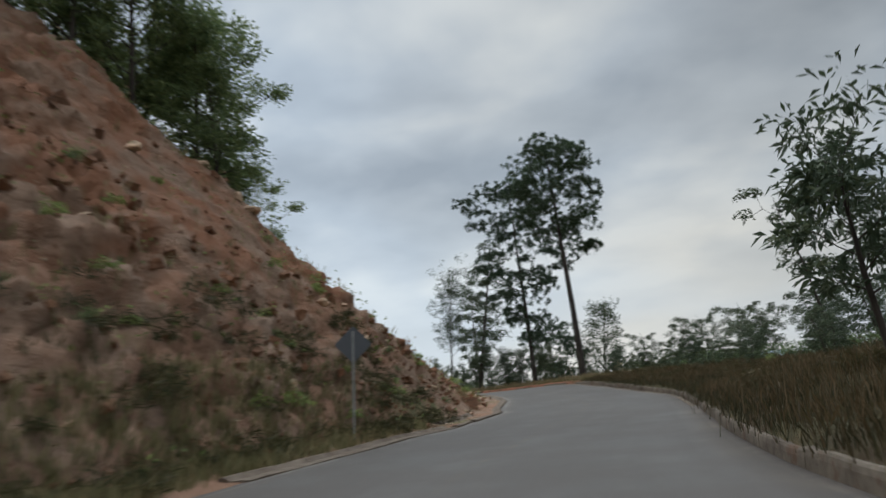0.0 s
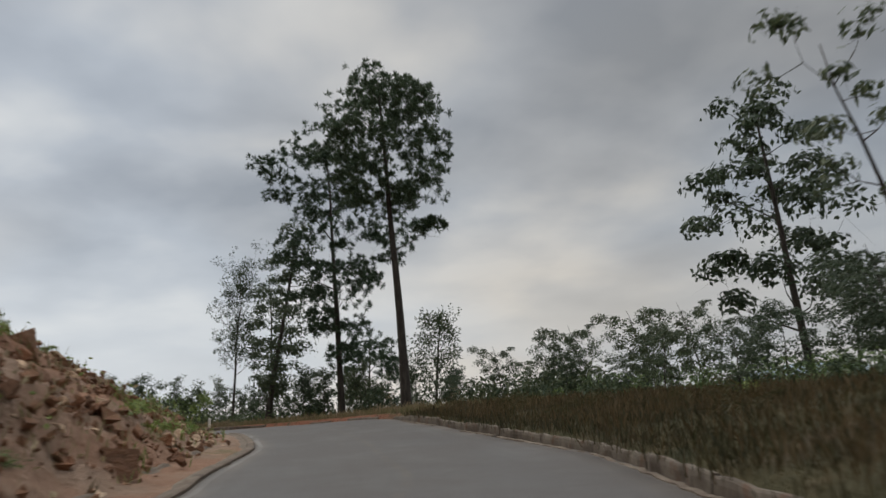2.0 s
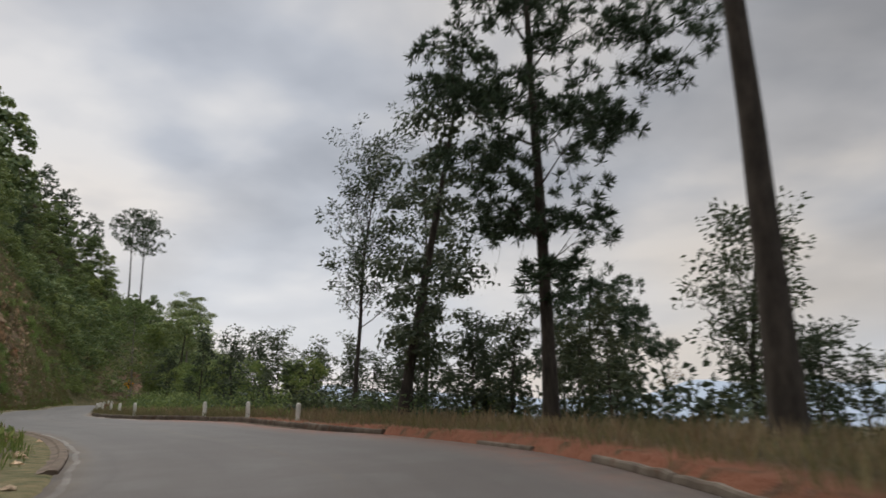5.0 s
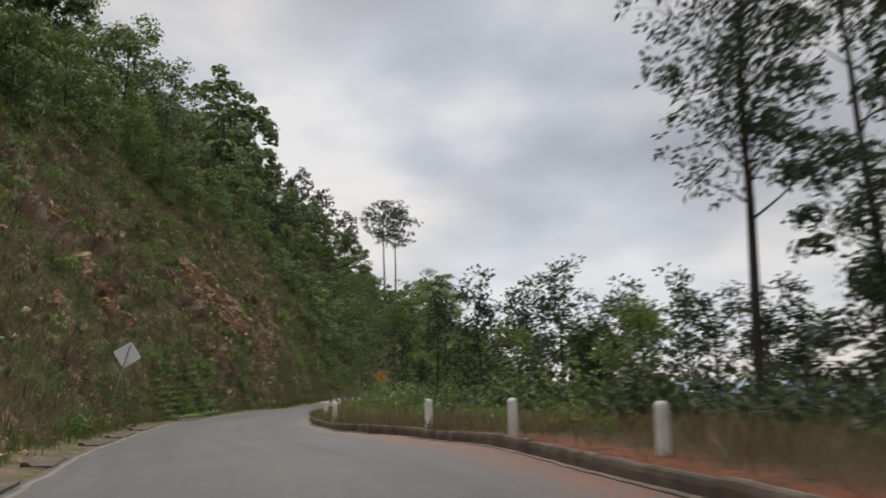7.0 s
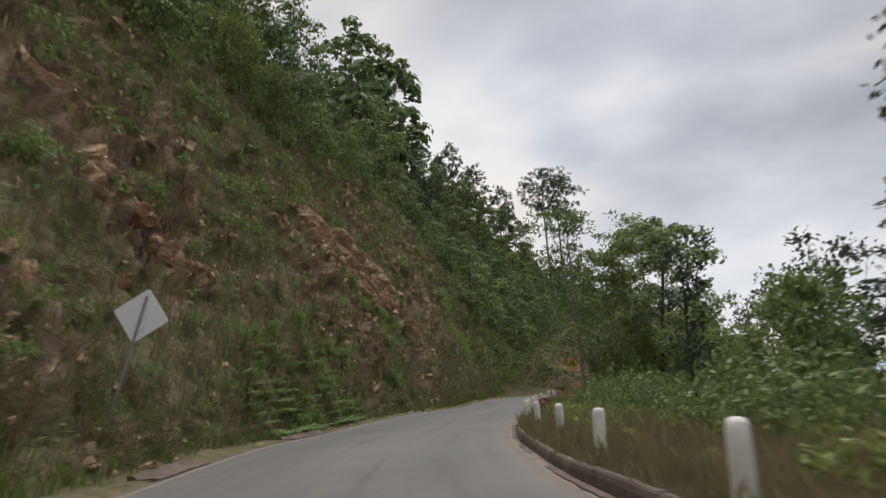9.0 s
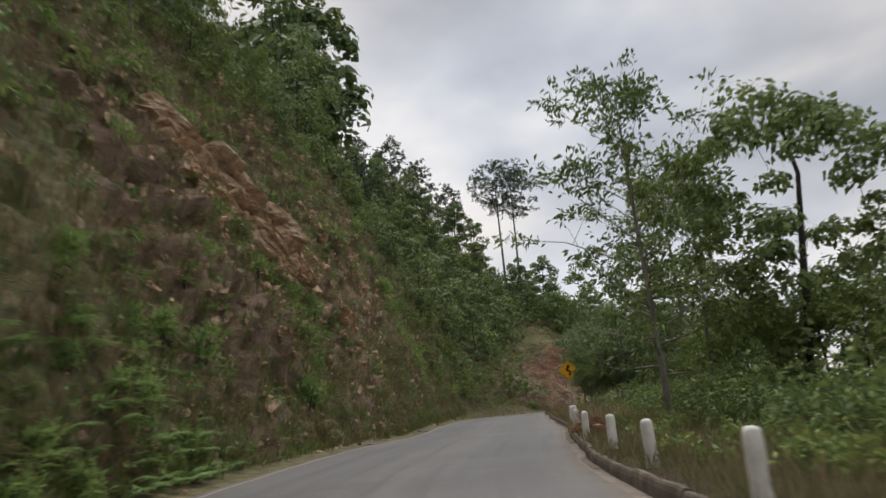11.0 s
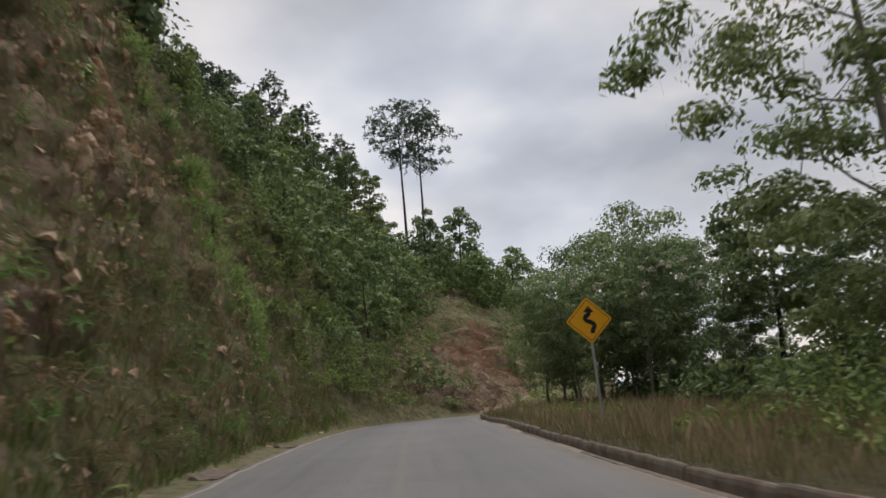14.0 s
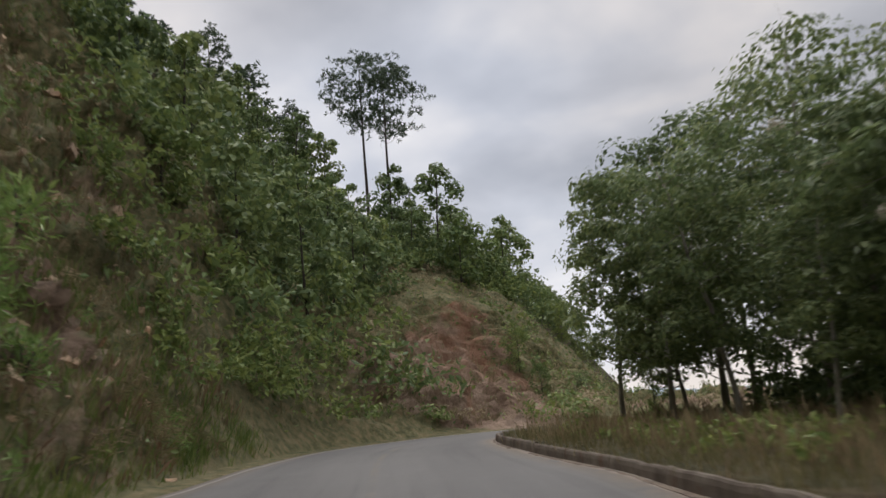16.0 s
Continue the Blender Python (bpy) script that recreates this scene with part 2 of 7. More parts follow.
def make_asphalt():
    k = Mat("worn_asphalt", 0.68)
    big = k.noise(0.22, 4.0)
    fine = k.noise(46.0, 3.0, 0.7)
    patch = k.noise(1.3, 5.0, 0.6)
    col = k.ramp(big, [(0.3, (0.090, 0.085, 0.080)), (0.7, (0.132, 0.126, 0.119))])
    col = k.mix(k.span(patch, 0.5, 0.72, 0.0, 0.45), col, (0.145, 0.136, 0.126))
    lane = k.attr("lane")           # distance from the road's middle, metres
    wheel = k.math("ABSOLUTE", k.math("SUBTRACT", k.math("ABSOLUTE", lane), 1.75))
    col = k.mix(k.span(wheel, 1.1, 0.35, 0.0, 0.32), col, (0.074, 0.071, 0.068))
    cmb = k.n.new("ShaderNodeCombineXYZ")
    k.l.new(k.math("MULTIPLY", lane, 2.4), cmb.inputs[0])
    k.l.new(k.math("MULTIPLY", k.attr("way"), 0.07), cmb.inputs[1])
    tex = k.n.new("ShaderNodeTexNoise")
    tex.inputs["Scale"].default_value, tex.inputs["Detail"].default_value = 1.0, 6.0
    k.l.new(cmb.outputs[0], tex.inputs["Vector"])
    col = k.mix(k.span(tex.outputs["Fac"], 0.5, 0.72, 0.0, 0.35), col, (0.150, 0.143, 0.134))
    col = k.mix(k.span(tex.outputs["Fac"], 0.48, 0.3, 0.0, 0.45), col, (0.056, 0.053, 0.050))
    edge = k.attr("edge")           # distance to the nearer edge
    dust = k.math("MULTIPLY", k.span(edge, 0.75, 0.02, 0.0, 1.0), k.span(k.noise(1.4, 6.0, 0.65), 0.33, 0.52))
    col = k.mix(dust, col, (0.190, 0.150, 0.110))
    centre = k.math("MULTIPLY", k.span(k.math("ABSOLUTE", lane), 0.10, 0.05, 0.0, 0.30), k.span(k.noise(1.7, 6.0, 0.7), 0.40, 0.62))
    col = k.mix(centre, col, (0.200, 0.150, 0.080))
    white = k.math("MULTIPLY", k.span(k.math("ABSOLUTE", k.math("SUBTRACT", edge, 0.22)), 0.07, 0.045, 0.0, 0.6), k.math("MULTIPLY", k.span(lane, 0.5, -0.5), k.span(k.noise(0.9, 6.0, 0.7), 0.30, 0.46)))
    col = k.mix(white, col, (0.400, 0.385, 0.360))
    strip = k.math("MULTIPLY", k.math("MULTIPLY", k.span(edge, 0.22, 0.14), k.span(lane, 0.5, 1.0)), k.span(k.noise(2.6, 6.0, 0.7), 0.38, 0.52, 0.0, 0.9))
    col = k.mix(strip, col, (0.290, 0.235, 0.185))
    bend = k.math("MULTIPLY", k.span(k.attr("way"), 48.0, 56.0), k.span(k.attr("way"), 86.0, 78.0))
    litter = k.math("MULTIPLY", k.math("MULTIPLY", bend, k.span(lane, 0.5, 1.0)), k.math("MULTIPLY", k.span(edge, 1.5, 0.2), k.span(k.noise(3.4, 6.0, 0.75), 0.36, 0.56, 0.0, 0.9)))
    col = k.mix(litter, col, (0.230, 0.085, 0.045))
    col = k.mix(k.span(fine, 0.3, 0.7, 0.0, 0.35), col, (0.07, 0.07, 0.07))
    # darker, browner asphalt on the first stretch, fading out from 50 to 80 m
    dark_start = k.math("MULTIPLY", k.span(k.attr("way"), 80.0, 50.0, 0.0, 0.8), k.span(k.noise(0.6, 5.0, 0.6), 0.3, 0.6, 0.5, 1.0))
    col = k.mix(dark_start, col, (0.066, 0.056, 0.049))
    crack = k.span(k.cells(0.55), 0.012, 0.0, 0.0, 0.4)
    col = k.mix(k.math("MULTIPLY", crack, k.span(patch, 0.5, 0.6)), col, (0.06, 0.058, 0.055))
    k.bump(fine, 0.35, 0.01)
    return k.colour(col)


def make_soil(name, dull, red, pale, red_share):
    k = Mat(name, 0.97)
    a = k.noise(0.28, 5.0, 0.6)
    b = k.noise(1.6, 6.0, 0.65)
    c = k.noise(9.0, 5.0, 0.7)
    col = k.mix(k.span(a, 0.62 - red_share, 0.78 - red_share), dull, red)
    col = k.mix(k.span(b, 0.5, 0.75, 0.0, 0.7), col, pale)
    col = k.mix(k.span(c, 0.52, 0.25, 0.0, 0.55), col, (0.060, 0.047, 0.036))
    col = k.mix(k.span(k.noise(0.75, 5.0, 0.7, distort=0.8), 0.52, 0.68, 0.0, 0.45), col, (0.085, 0.065, 0.048))
    stone = k.cells(2.3, "F1")
    k.bump(k.math("ADD", k.math("MULTIPLY", c, 0.5), k.math("ADD", b, k.math("MULTIPLY", stone, -0.6))), 0.9, 0.22)
    return k, col


def make_cut():
    """Cut slope: brown and red earth, bedrock, dry and green growth, from what the ground itself carries."""
    k, earth = make_soil("cut_slope_earth", (0.235, 0.166, 0.118), (0.310, 0.165, 0.098), (0.420, 0.310, 0.230), 0.02)
    redden = k.attr("redness")
    earth = k.mix(k.math("MULTIPLY", redden, k.span(k.noise(0.5, 4.0), 0.35, 0.6, 0.25, 0.9)), earth, (0.225, 0.092, 0.045))
    green = k.attr("growth")
    n = k.noise(0.9, 5.0, 0.65)
    moss = k.ramp(k.noise(3.0, 5.0), [(0.3, (0.066, 0.074, 0.032)), (0.5, (0.140, 0.128, 0.062)), (0.68, (0.220, 0.168, 0.092)), (0.85, (0.300, 0.218, 0.132))])
    fac = k.span(k.math("ADD", n, k.math("SUBTRACT", green, 0.5)), 0.38, 0.58)
    return k.colour(k.mix(fac, earth, moss))


def make_ground():
    k, earth = make_soil("grassy_ground", (0.055, 0.036, 0.021), (0.130, 0.068, 0.038), (0.088, 0.060, 0.036), 0.02)
    turf = k.ramp(k.noise(1.1, 6.0, 0.65), [(0.3, (0.032, 0.033, 0.014)), (0.55, (0.064, 0.053, 0.024)), (0.8, (0.110, 0.077, 0.038))])
    red = k.attr("redness")
    col = k.mix(k.span(k.noise(0.45, 5.0), 0.5, 0.72), turf, earth)
    col = k.mix(k.math("MULTIPLY", red, k.span(k.noise(1.9, 5.0), 0.28, 0.5)), col, (0.185, 0.072, 0.040))
    return k.colour(col)


def make_rock(name, dark, pale, rust):
    k = Mat(name, 0.92)
    a = k.noise(2.6, 7.0, 0.62, stretch=(1, 1, 1.7), distort=0.6)
    f = k.noise(14.0, 5.0, 0.7)
    col = k.ramp(a, [(0.28, dark), (0.62, pale)])
    col = k.mix(k.span(k.noise(0.9, 4.0), 0.5, 0.7, 0.0, 0.7), col, rust)
    isl = k.geo.outputs["Random Per Island"]
    col = k.mix(k.span(isl, 0.3, 0.0, 0.0, 0.6), col, dark)
    col = k.mix(k.math("MULTIPLY", k.span(isl, 0.72, 0.95), 0.6), col, pale)
    col = k.mix(k.span(f, 0.5, 0.25, 0.0, 0.6), col, (0.05, 0.042, 0.036))
    k.bump(k.math("ADD", a, k.math("MULTIPLY", f, 0.4)), 0.9, 0.12)
    return k.colour(col)


def make_concrete(name, light, dark, paint=None):
    k = Mat(name, 0.9)
    a = k.noise(1.9, 6.0, 0.65)
    f = k.noise(30.0, 4.0, 0.7)
    col = k.ramp(a, [(0.32, dark), (0.68, light)])
    col = k.mix(k.span(k.noise(5.5, 6.0, 0.7), 0.52, 0.72, 0.0, 0.7), col, dark)
    if paint:
        col = k.mix(k.span(k.noise(2.8, 5.0), 0.55, 0.68), col, paint)
    k.bump(k.math("ADD", f, a), 0.4, 0.015)
    return k.colour(col)


def plain(name, col, rough=0.6, metal=0.0, wear=(0.1, 0.08, 0.06), amount=0.25):
    k = Mat(name, rough)
    k.b.inputs["Metallic"].default_value = metal
    f = k.noise(4.0, 6.0, 0.7, world_space=False)
    k.bump(f, 0.08, 0.01)
    return k.colour(k.mix(k.span(f, 0.52, 0.75, 0.0, amount), col, wear))


ASPHALT = make_asphalt()
CUT = make_cut()
GROUND = make_ground()
ROCK = make_rock("broken_rock", (0.149, 0.101, 0.067), (0.696, 0.494, 0.331), (0.522, 0.287, 0.150))
STONE = make_rock("pale_stone", (0.171, 0.122, 0.083), (0.661, 0.495, 0.343), (0.490, 0.306, 0.176))
EARTHROCK = make_rock("earthy_rock", (0.080, 0.043, 0.026), (0.258, 0.135, 0.077), (0.250, 0.101, 0.047))
KERB = make_concrete("weathered_kerb_concrete", (0.170, 0.141, 0.111), (0.060, 0.044, 0.033), (0.102, 0.062, 0.041))
APRON = make_concrete("dirty_apron_concrete", (0.172, 0.136, 0.103), (0.080, 0.058, 0.043), (0.104, 0.070, 0.048))
WHITEPOST = make_concrete("white_painted_concrete", (0.800, 0.780, 0.720), (0.500, 0.470, 0.410))
YELLOW = plain("yellow_sign_face", (0.780, 0.370, 0.012), 0.45, amount=0.10)
BLACK = plain("black_sign_print", (0.012, 0.012, 0.012), 0.5)
SIGNBACK = plain("bare_sign_back", (0.700, 0.700, 0.690), 0.45, 0.0)
SIGNDARK = plain("weathered_grey_sign_back", (0.105, 0.110, 0.120), 0.55, 0.0)
STEEL = plain("galvanised_steel", (0.330, 0.330, 0.320), 0.5, 0.6, (0.180, 0.110, 0.070), 0.5)
# distance haze is painted into the hills' base colour as pale blue-grey
k = Mat("haze_blue_hills", 1.0)
HAZEHILL = k.colour(k.ramp(k.noise(0.004, 6.0), [(0.3, (0.300, 0.360, 0.430)), (0.7, (0.360, 0.415, 0.480))]))

# ---- the road's driving line: x, y, height of the road surface ----
LINE = [
    (-2.0, -19.6, -0.19), (-1.0, -9.8, 0.01), (0.0, 0.0, 0.21), (1.2, 8.8, 0.38),
    (3.1, 17.1, 0.55), (4.7, 25.2, 0.76), (4.8, 33.6, 1.20), (4.6, 42.2, 1.72),
    (3.5, 50.4, 2.00), (0.7, 58.2, 2.04), (-3.7, 65.9, 2.14), (-8.9, 72.7, 2.28),
    (-13.8, 79.1, 2.34), (-18.7, 85.6, 2.39), (-23.2, 92.3, 2.45), (-27.2, 99.3, 2.52),
    (-30.9, 106.6, 2.66), (-34.5, 114.6, 2.80), (-38.1, 122.7, 2.79), (-41.6, 130.6, 3.02),
    (-44.6, 136.5, 3.15), (-47.3, 143.0, 3.25), (-49.6, 149.5, 3.33), (-50.0, 155.5, 3.40),
    (-47.0, 160.8, 3.45), (-41.0, 164.0, 3.50), (-32.0, 166.0, 3.50), (-20.0, 168.0, 3.40),
]


def smooth_line(points, step):
    p = np.array(points, float)
    out = []
    for i in range(len(p) - 1):
        a, b, c, d = p[max(i - 1, 0)], p[i], p[i + 1], p[min(i + 2, len(p) - 1)]
        n = max(2, int(np.linalg.norm(c - b) / step))
        s = (np.arange(n) / n)[:, None]
        out.append(0.5 * (2 * b + (c - a) * s + (2 * a - 5 * b + 4 * c - d) * s**2 + (3 * b - a - 3 * c + d) * s**3))
    return np.vstack(out + [p[-1:]])


AX = smooth_line(LINE, 0.5)
for _ in range(3):                      # even out small kinks
    AX[1:-1] = (AX[:-2] + 2 * AX[1:-1] + AX[2:]) / 4
TAN = np.gradient(AX[:, :2], axis=0)
TAN /= np.linalg.norm(TAN, axis=1)[:, None]
RIGHT = np.stack([TAN[:, 1], -TAN[:, 0]], 1)
DIST = np.r_[0, np.cumsum(np.linalg.norm(np.diff(AX[:, :2], axis=0), axis=1))]
Y0 = float(DIST[np.argmin(np.abs(AX[:, 1]))])
S = DIST - Y0                            # metres along the line, 0 at the first camera


def along(table):
    """Values along the road, smoothly between (metres, value) rows."""
    t = np.array(table, float)
    x = (np.clip(S, t[0, 0], t[-1, 0]))
    i = np.clip(np.searchsorted(t[:, 0], x, "right") - 1, 0, len(t) - 2)
    f = (x - t[i, 0]) / (t[i + 1, 0] - t[i, 0])
    f = f * f * (3 - 2 * f)
    return t[i, 1] * (1 - f) + t[i + 1, 1] * f


EDGE_R = along([(-20, 2.45), (14, 2.45), (19, 2.6), (23.5, 2.82), (25, 2.95), (26.7, 3.2), (28.2, 3.45), (30, 3.66), (32, 3.62), (35, 3.45), (38, 3.1), (42, 3), (48, 3.4), (58, 4.25), (63, 4.0), (67.5, 3.45), (70, 3.45), (74.7, 3.65), (78.4, 3.1), (82, 2.5), (84.2, 2.05), (86, 1.94), (91, 1.93), (98, 2.05), (103, 2.2), (107, 2.33), (110, 2.38), (113, 2.46), (116, 2.66), (119, 2.8), (121, 2.84), (125, 3.02), (128, 3.18), (131, 3.45), (136, 3.42), (141, 3.3), (144, 3.27), (147, 3.48), (150, 3.7), (154, 3.82), (160, 3.5), (170, 2.6), (220, 2.6)])
EDGE_L = along([(-20, -5.5), (10, -5.6), (19, -5.2), (24, -4.4), (30, -3.2), (38, -2.4), (44, -2.6), (52, -3.4), (60, -3.8), (72, -3.8), (85, -4.6), (100, -4.9), (115, -4.6), (130, -4.3), (142, -3.9), (152, -3.4), (165, -3.2), (220, -3.4)])
BANK = along([(-20, 0), (25, 0), (45, 0.03), (85, 0.03), (105, 0), (220, 0)])                  # crossfall: rise per metre to the right
CUT_K = along([(-20, 1), (14, 1), (20, 1.1), (26, 0.96), (30, 0.74), (34, 0.52), (40, 0.42), (47, 0.29), (53, 0.28), (60, 0.45), (69, 0.8), (78, 1), (220, 1)])                  # how much of the cut stands here
CUT_A = along([(-20, 1.42), (40, 1.42), (75, 1.8), (92, 2.1), (110, 2.55), (130, 2.6), (144, 2.9), (153, 2.8), (158, 2.2), (166, 0.8), (172, 0.5), (220, 0.45)])  # steepness of the cut
CUT_H = along([(-20, 13), (40, 12), (80, 14), (96, 15), (108, 20), (118, 24), (152, 24), (162, 14), (170, 10), (220, 10)])
HILL = along([(-20, 1.1), (60, 1), (80, 1.2), (100, 1.15), (115, 0.95), (150, 0.9), (160, 0.8), (170, 0.68), (220, 0.6)])
VERGE_L = along([(-20, 2), (20, 1.6), (30, 1.2), (60, 1.5), (90, 1.3), (140, 1.2), (220, 1)])
BANK_R = along([(-20, 1.0), (8, 1.2), (20, 1.3), (27, 1.05), (34, 0.6), (42, 0.3), (50, 0.12), (220, 0.12)])               # rise of the verge on the valley side
FLAT_R = along([(-20, 14), (30, 20), (44, 18), (53, 4.5), (75, 3), (95, 3.5), (130, 7), (150, 8), (220, 8)])               # width of the level verge there
DROP_R = along([(-20, 0.25), (30, 0.35), (45, 0.5), (62, 0.45), (78, 0.25), (125, 0.22), (150, 0.2), (220, 0.15)])               # fall of the slope beyond


def road_z(i, u):
    return AX[i, 2] + BANK[i] * u


def left_rise(i, v):
    """Height above the road's edge, v metres beyond it, on the hill side."""
    g = VERGE_L[i]
    q = np.maximum(v - g, 0)
    run = CUT_H[i] / CUT_A[i]
    cut = np.minimum(q, run) * CUT_A[i] + np.maximum(q - run, 0) * HILL[i]
    cap = 75.0
    cut = cap * (1 - np.exp(-cut / cap))
    return 0.05 * np.minimum(v, g) + CUT_K[i] * cut


def shoulder_z(x, y):
    """The hill's shoulder that closes the valley beyond the last bend."""
    west = np.maximum(-x - 50, 0)
    gate = np.clip((-45.5 - x) / 9, 0, 1)
    z = 3.4 + 0.2 * west + 0.011 * west ** 2 + 0.27 * np.clip(y - 165, 0, 41) * gate
    z = z + 4.5 * np.exp(-((x + 60) / 11) ** 2 - ((y - 182) / 12) ** 2)
    z = z + 34.0 * np.exp(-((x + 80) / 18) ** 2 - ((y - 141) / 22) ** 2)
    z = np.minimum(z, 52.0) - 0.55 * np.maximum(y - 207, 0) - 0.25 * np.maximum(-x - 108, 0)
    return z - 0.12 * np.maximum(-34 - x < 0, 0) * np.maximum(x + 34, 0)


def left_z(i, v, x, y):
    """Ground v metres beyond the road's edge on the hill side."""
    edge = AX[i, 2] + BANK[i] * EDGE_L[i]
    w = np.clip((S[i] - 153) / 14, 0, 1)
    w = w * w * (3 - 2 * w)
    grow = 1 - (1 - np.clip((v - 0.8) / 7, 0, 1)) ** 2
    return edge + left_rise(i, v) * (1 - w) + w * (0.05 * np.minimum(v, 1) + grow * (shoulder_z(x, y) - edge))


def scar_reach(x, y):
    """0 at the middle of the bare red bank ahead, 1 at its rim."""
    dx, dy = x + 53.3, y - 171.0
    return np.hypot((-0.437 * dx + 0.9 * dy) / 8.0, (0.9 * dx + 0.437 * dy) / 4.9)


def right_rise(i, v):
    """Height above the road's edge, v metres beyond it, on the valley side."""
    up = 0.17 * np.minimum(v / 0.3, 1) + BANK_R[i] * (1 - np.exp(-np.maximum(v, 0) / 4.0))
    return up - DROP_R[i] * np.maximum(v - FLAT_R[i], 0)


def locate(x, y):
    """Nearest place on the line and the offset to its right, for arrays."""
    x, y = np.atleast_1d(np.asarray(x, float)), np.atleast_1d(np.asarray(y, float))
    idx = np.empty(len(x), int)
    for a in range(0, len(x), 4000):
        d = (x[a:a + 4000, None] - AX[None, :, 0]) ** 2 + (y[a:a + 4000, None] - AX[None, :, 1]) ** 2
        idx[a:a + 4000] = d.argmin(1)
    dx, dy = x - AX[idx, 0], y - AX[idx, 1]
    side = np.sign(dx * RIGHT[idx, 0] + dy * RIGHT[idx, 1])
    return idx, side * np.hypot(dx, dy)


def ground_z(x, y):
    x, y = np.atleast_1d(np.asarray(x, float)), np.atleast_1d(np.asarray(y, float))
    i, u = locate(x, y)
    z = road_z(i, np.clip(u, EDGE_L[i], EDGE_R[i]))
    z = np.where(u < EDGE_L[i], left_z(i, np.maximum(EDGE_L[i] - u, 0), x, y), z)
    z = np.where(u > EDGE_R[i], z + right_rise(i, u - EDGE_R[i]), z)
    return np.maximum(z, -70.0), i, u


def gz(x, y):
    return float(ground_z(x, y)[0][0])


def mesh_object(name, verts, faces, material, smooth=True, parent=None, label=""):
    me = bpy.data.meshes.new(name)
    verts = np.asarray(verts, np.float32)
    if isinstance(faces, np.ndarray):
        n, c = faces.shape
        me.vertices.add(len(verts))
        me.vertices.foreach_set("co", verts.ravel())
        me.loops.add(n * c)
        me.loops.foreach_set("vertex_index", faces.astype(np.int32).ravel())
        me.polygons.add(n)
        me.polygons.foreach_set("loop_start", np.arange(0, n * c, c, dtype=np.int32))
        me.update(calc_edges=True)
    else:
        me.from_pydata(verts.tolist(), [], faces)
    me.polygons.foreach_set("use_smooth", np.full(len(me.polygons), smooth))
    me.materials.append(material)
    ob = new(name, me)
    if parent:
        ob.parent = parent
    if label:
        ob["label"] = label
    return ob


def grid_faces(rows, cols):
    a = (np.arange(rows - 1)[:, None] * cols + np.arange(cols - 1)[None]).ravel()
    return np.stack([a, a + 1, a + cols + 1, a + cols], 1)


def set_attr(ob, name, values):
    at = ob.data.attributes.new(name, "FLOAT", "POINT")
    at.data.foreach_set("value", np.asarray(values, np.float32))


def fractal(p, scale, octaves=4, gain=0.5):
    """Layered noise for an array of places."""
    out = np.zeros(len(p))
    amp, total = 1.0, 0.0
    for _ in range(octaves):
        out += amp * np.array([noise.noise(q) for q in (p * scale).tolist()])
        total += amp
        amp, scale = amp * gain, scale * 2.1
    return out / total


# ---- ground: one sheet to the horizon ----
def make_ground_sheet():
    def axis(lo, hi, step, far):
        mid_part = np.arange(lo, hi + step, step)
        grow = step * 1.25 ** np.arange(1, 40)
        reach = np.cumsum(grow)
        reach = reach[reach < far]
        return np.r_[lo - reach[::-1], mid_part, mid_part[-1] + reach]

    xs, ys = axis(-95, 45, 1.0, 3500), axis(-22, 205, 1.0, 3500)
    X, Y = np.meshgrid(xs, ys)
    x, y = X.ravel(), Y.ravel()
    z, i, u = ground_z(x, y)
    p = np.stack([x, y, np.zeros_like(x)], 1)
    away = np.clip(np.maximum(EDGE_L[i] - u, u - EDGE_R[i]) / 6, 0, 1)
    z = z + fractal(p, 0.09, 4) * 1.6 * away * np.clip(np.abs(u) / 30, 0.2, 3)
    far = np.hypot(x + 20, y - 80)
    z = np.where(far > 260, np.minimum(z, np.maximum(z - (far - 260) * 0.5, -70)), z)
    under = (u > EDGE_L[i] - 0.6) & (u < EDGE_R[i] + 1.3)
    z = np.where(under, z - 0.35, z)
    onstrip = (u < EDGE_L[i] - 0.3) & (u > EDGE_L[i] - 23) & (S[i] > -18) & (S[i] < 205)
    z = np.where(onstrip, z - 0.25 - 1.1 * np.clip((EDGE_L[i] - u) / 4, 0, 1), z)
    ob = mesh_object("ground", np.stack([x, y, z], 1), grid_faces(len(ys), len(xs)), GROUND)
    red = np.clip(1 - np.abs(S[i] - 64) / 20, 0, 1) * np.clip(1 - np.abs(u - EDGE_R[i] - 0.4) / 1.3, 0, 1) * 1.4
    scar = np.clip(1.4 - scar_reach(x, y), 0, 1) * 0.3
    set_attr(ob, "redness", np.clip(red + scar * 1.4, 0, 1))
    tagged(ob, "uneven grassy ground with bare red earth beside the road", "ground", kind="structure")


make_ground_sheet()


def strip_normals(P, rows, cols):
    g = P.reshape(rows, cols, 3)
    a, b = np.gradient(g, axis=0), np.gradient(g, axis=1)
    n = np.cross(a, b)
    n /= np.linalg.norm(n, axis=2, keepdims=True) + 1e-9
    return n.reshape(-1, 3)


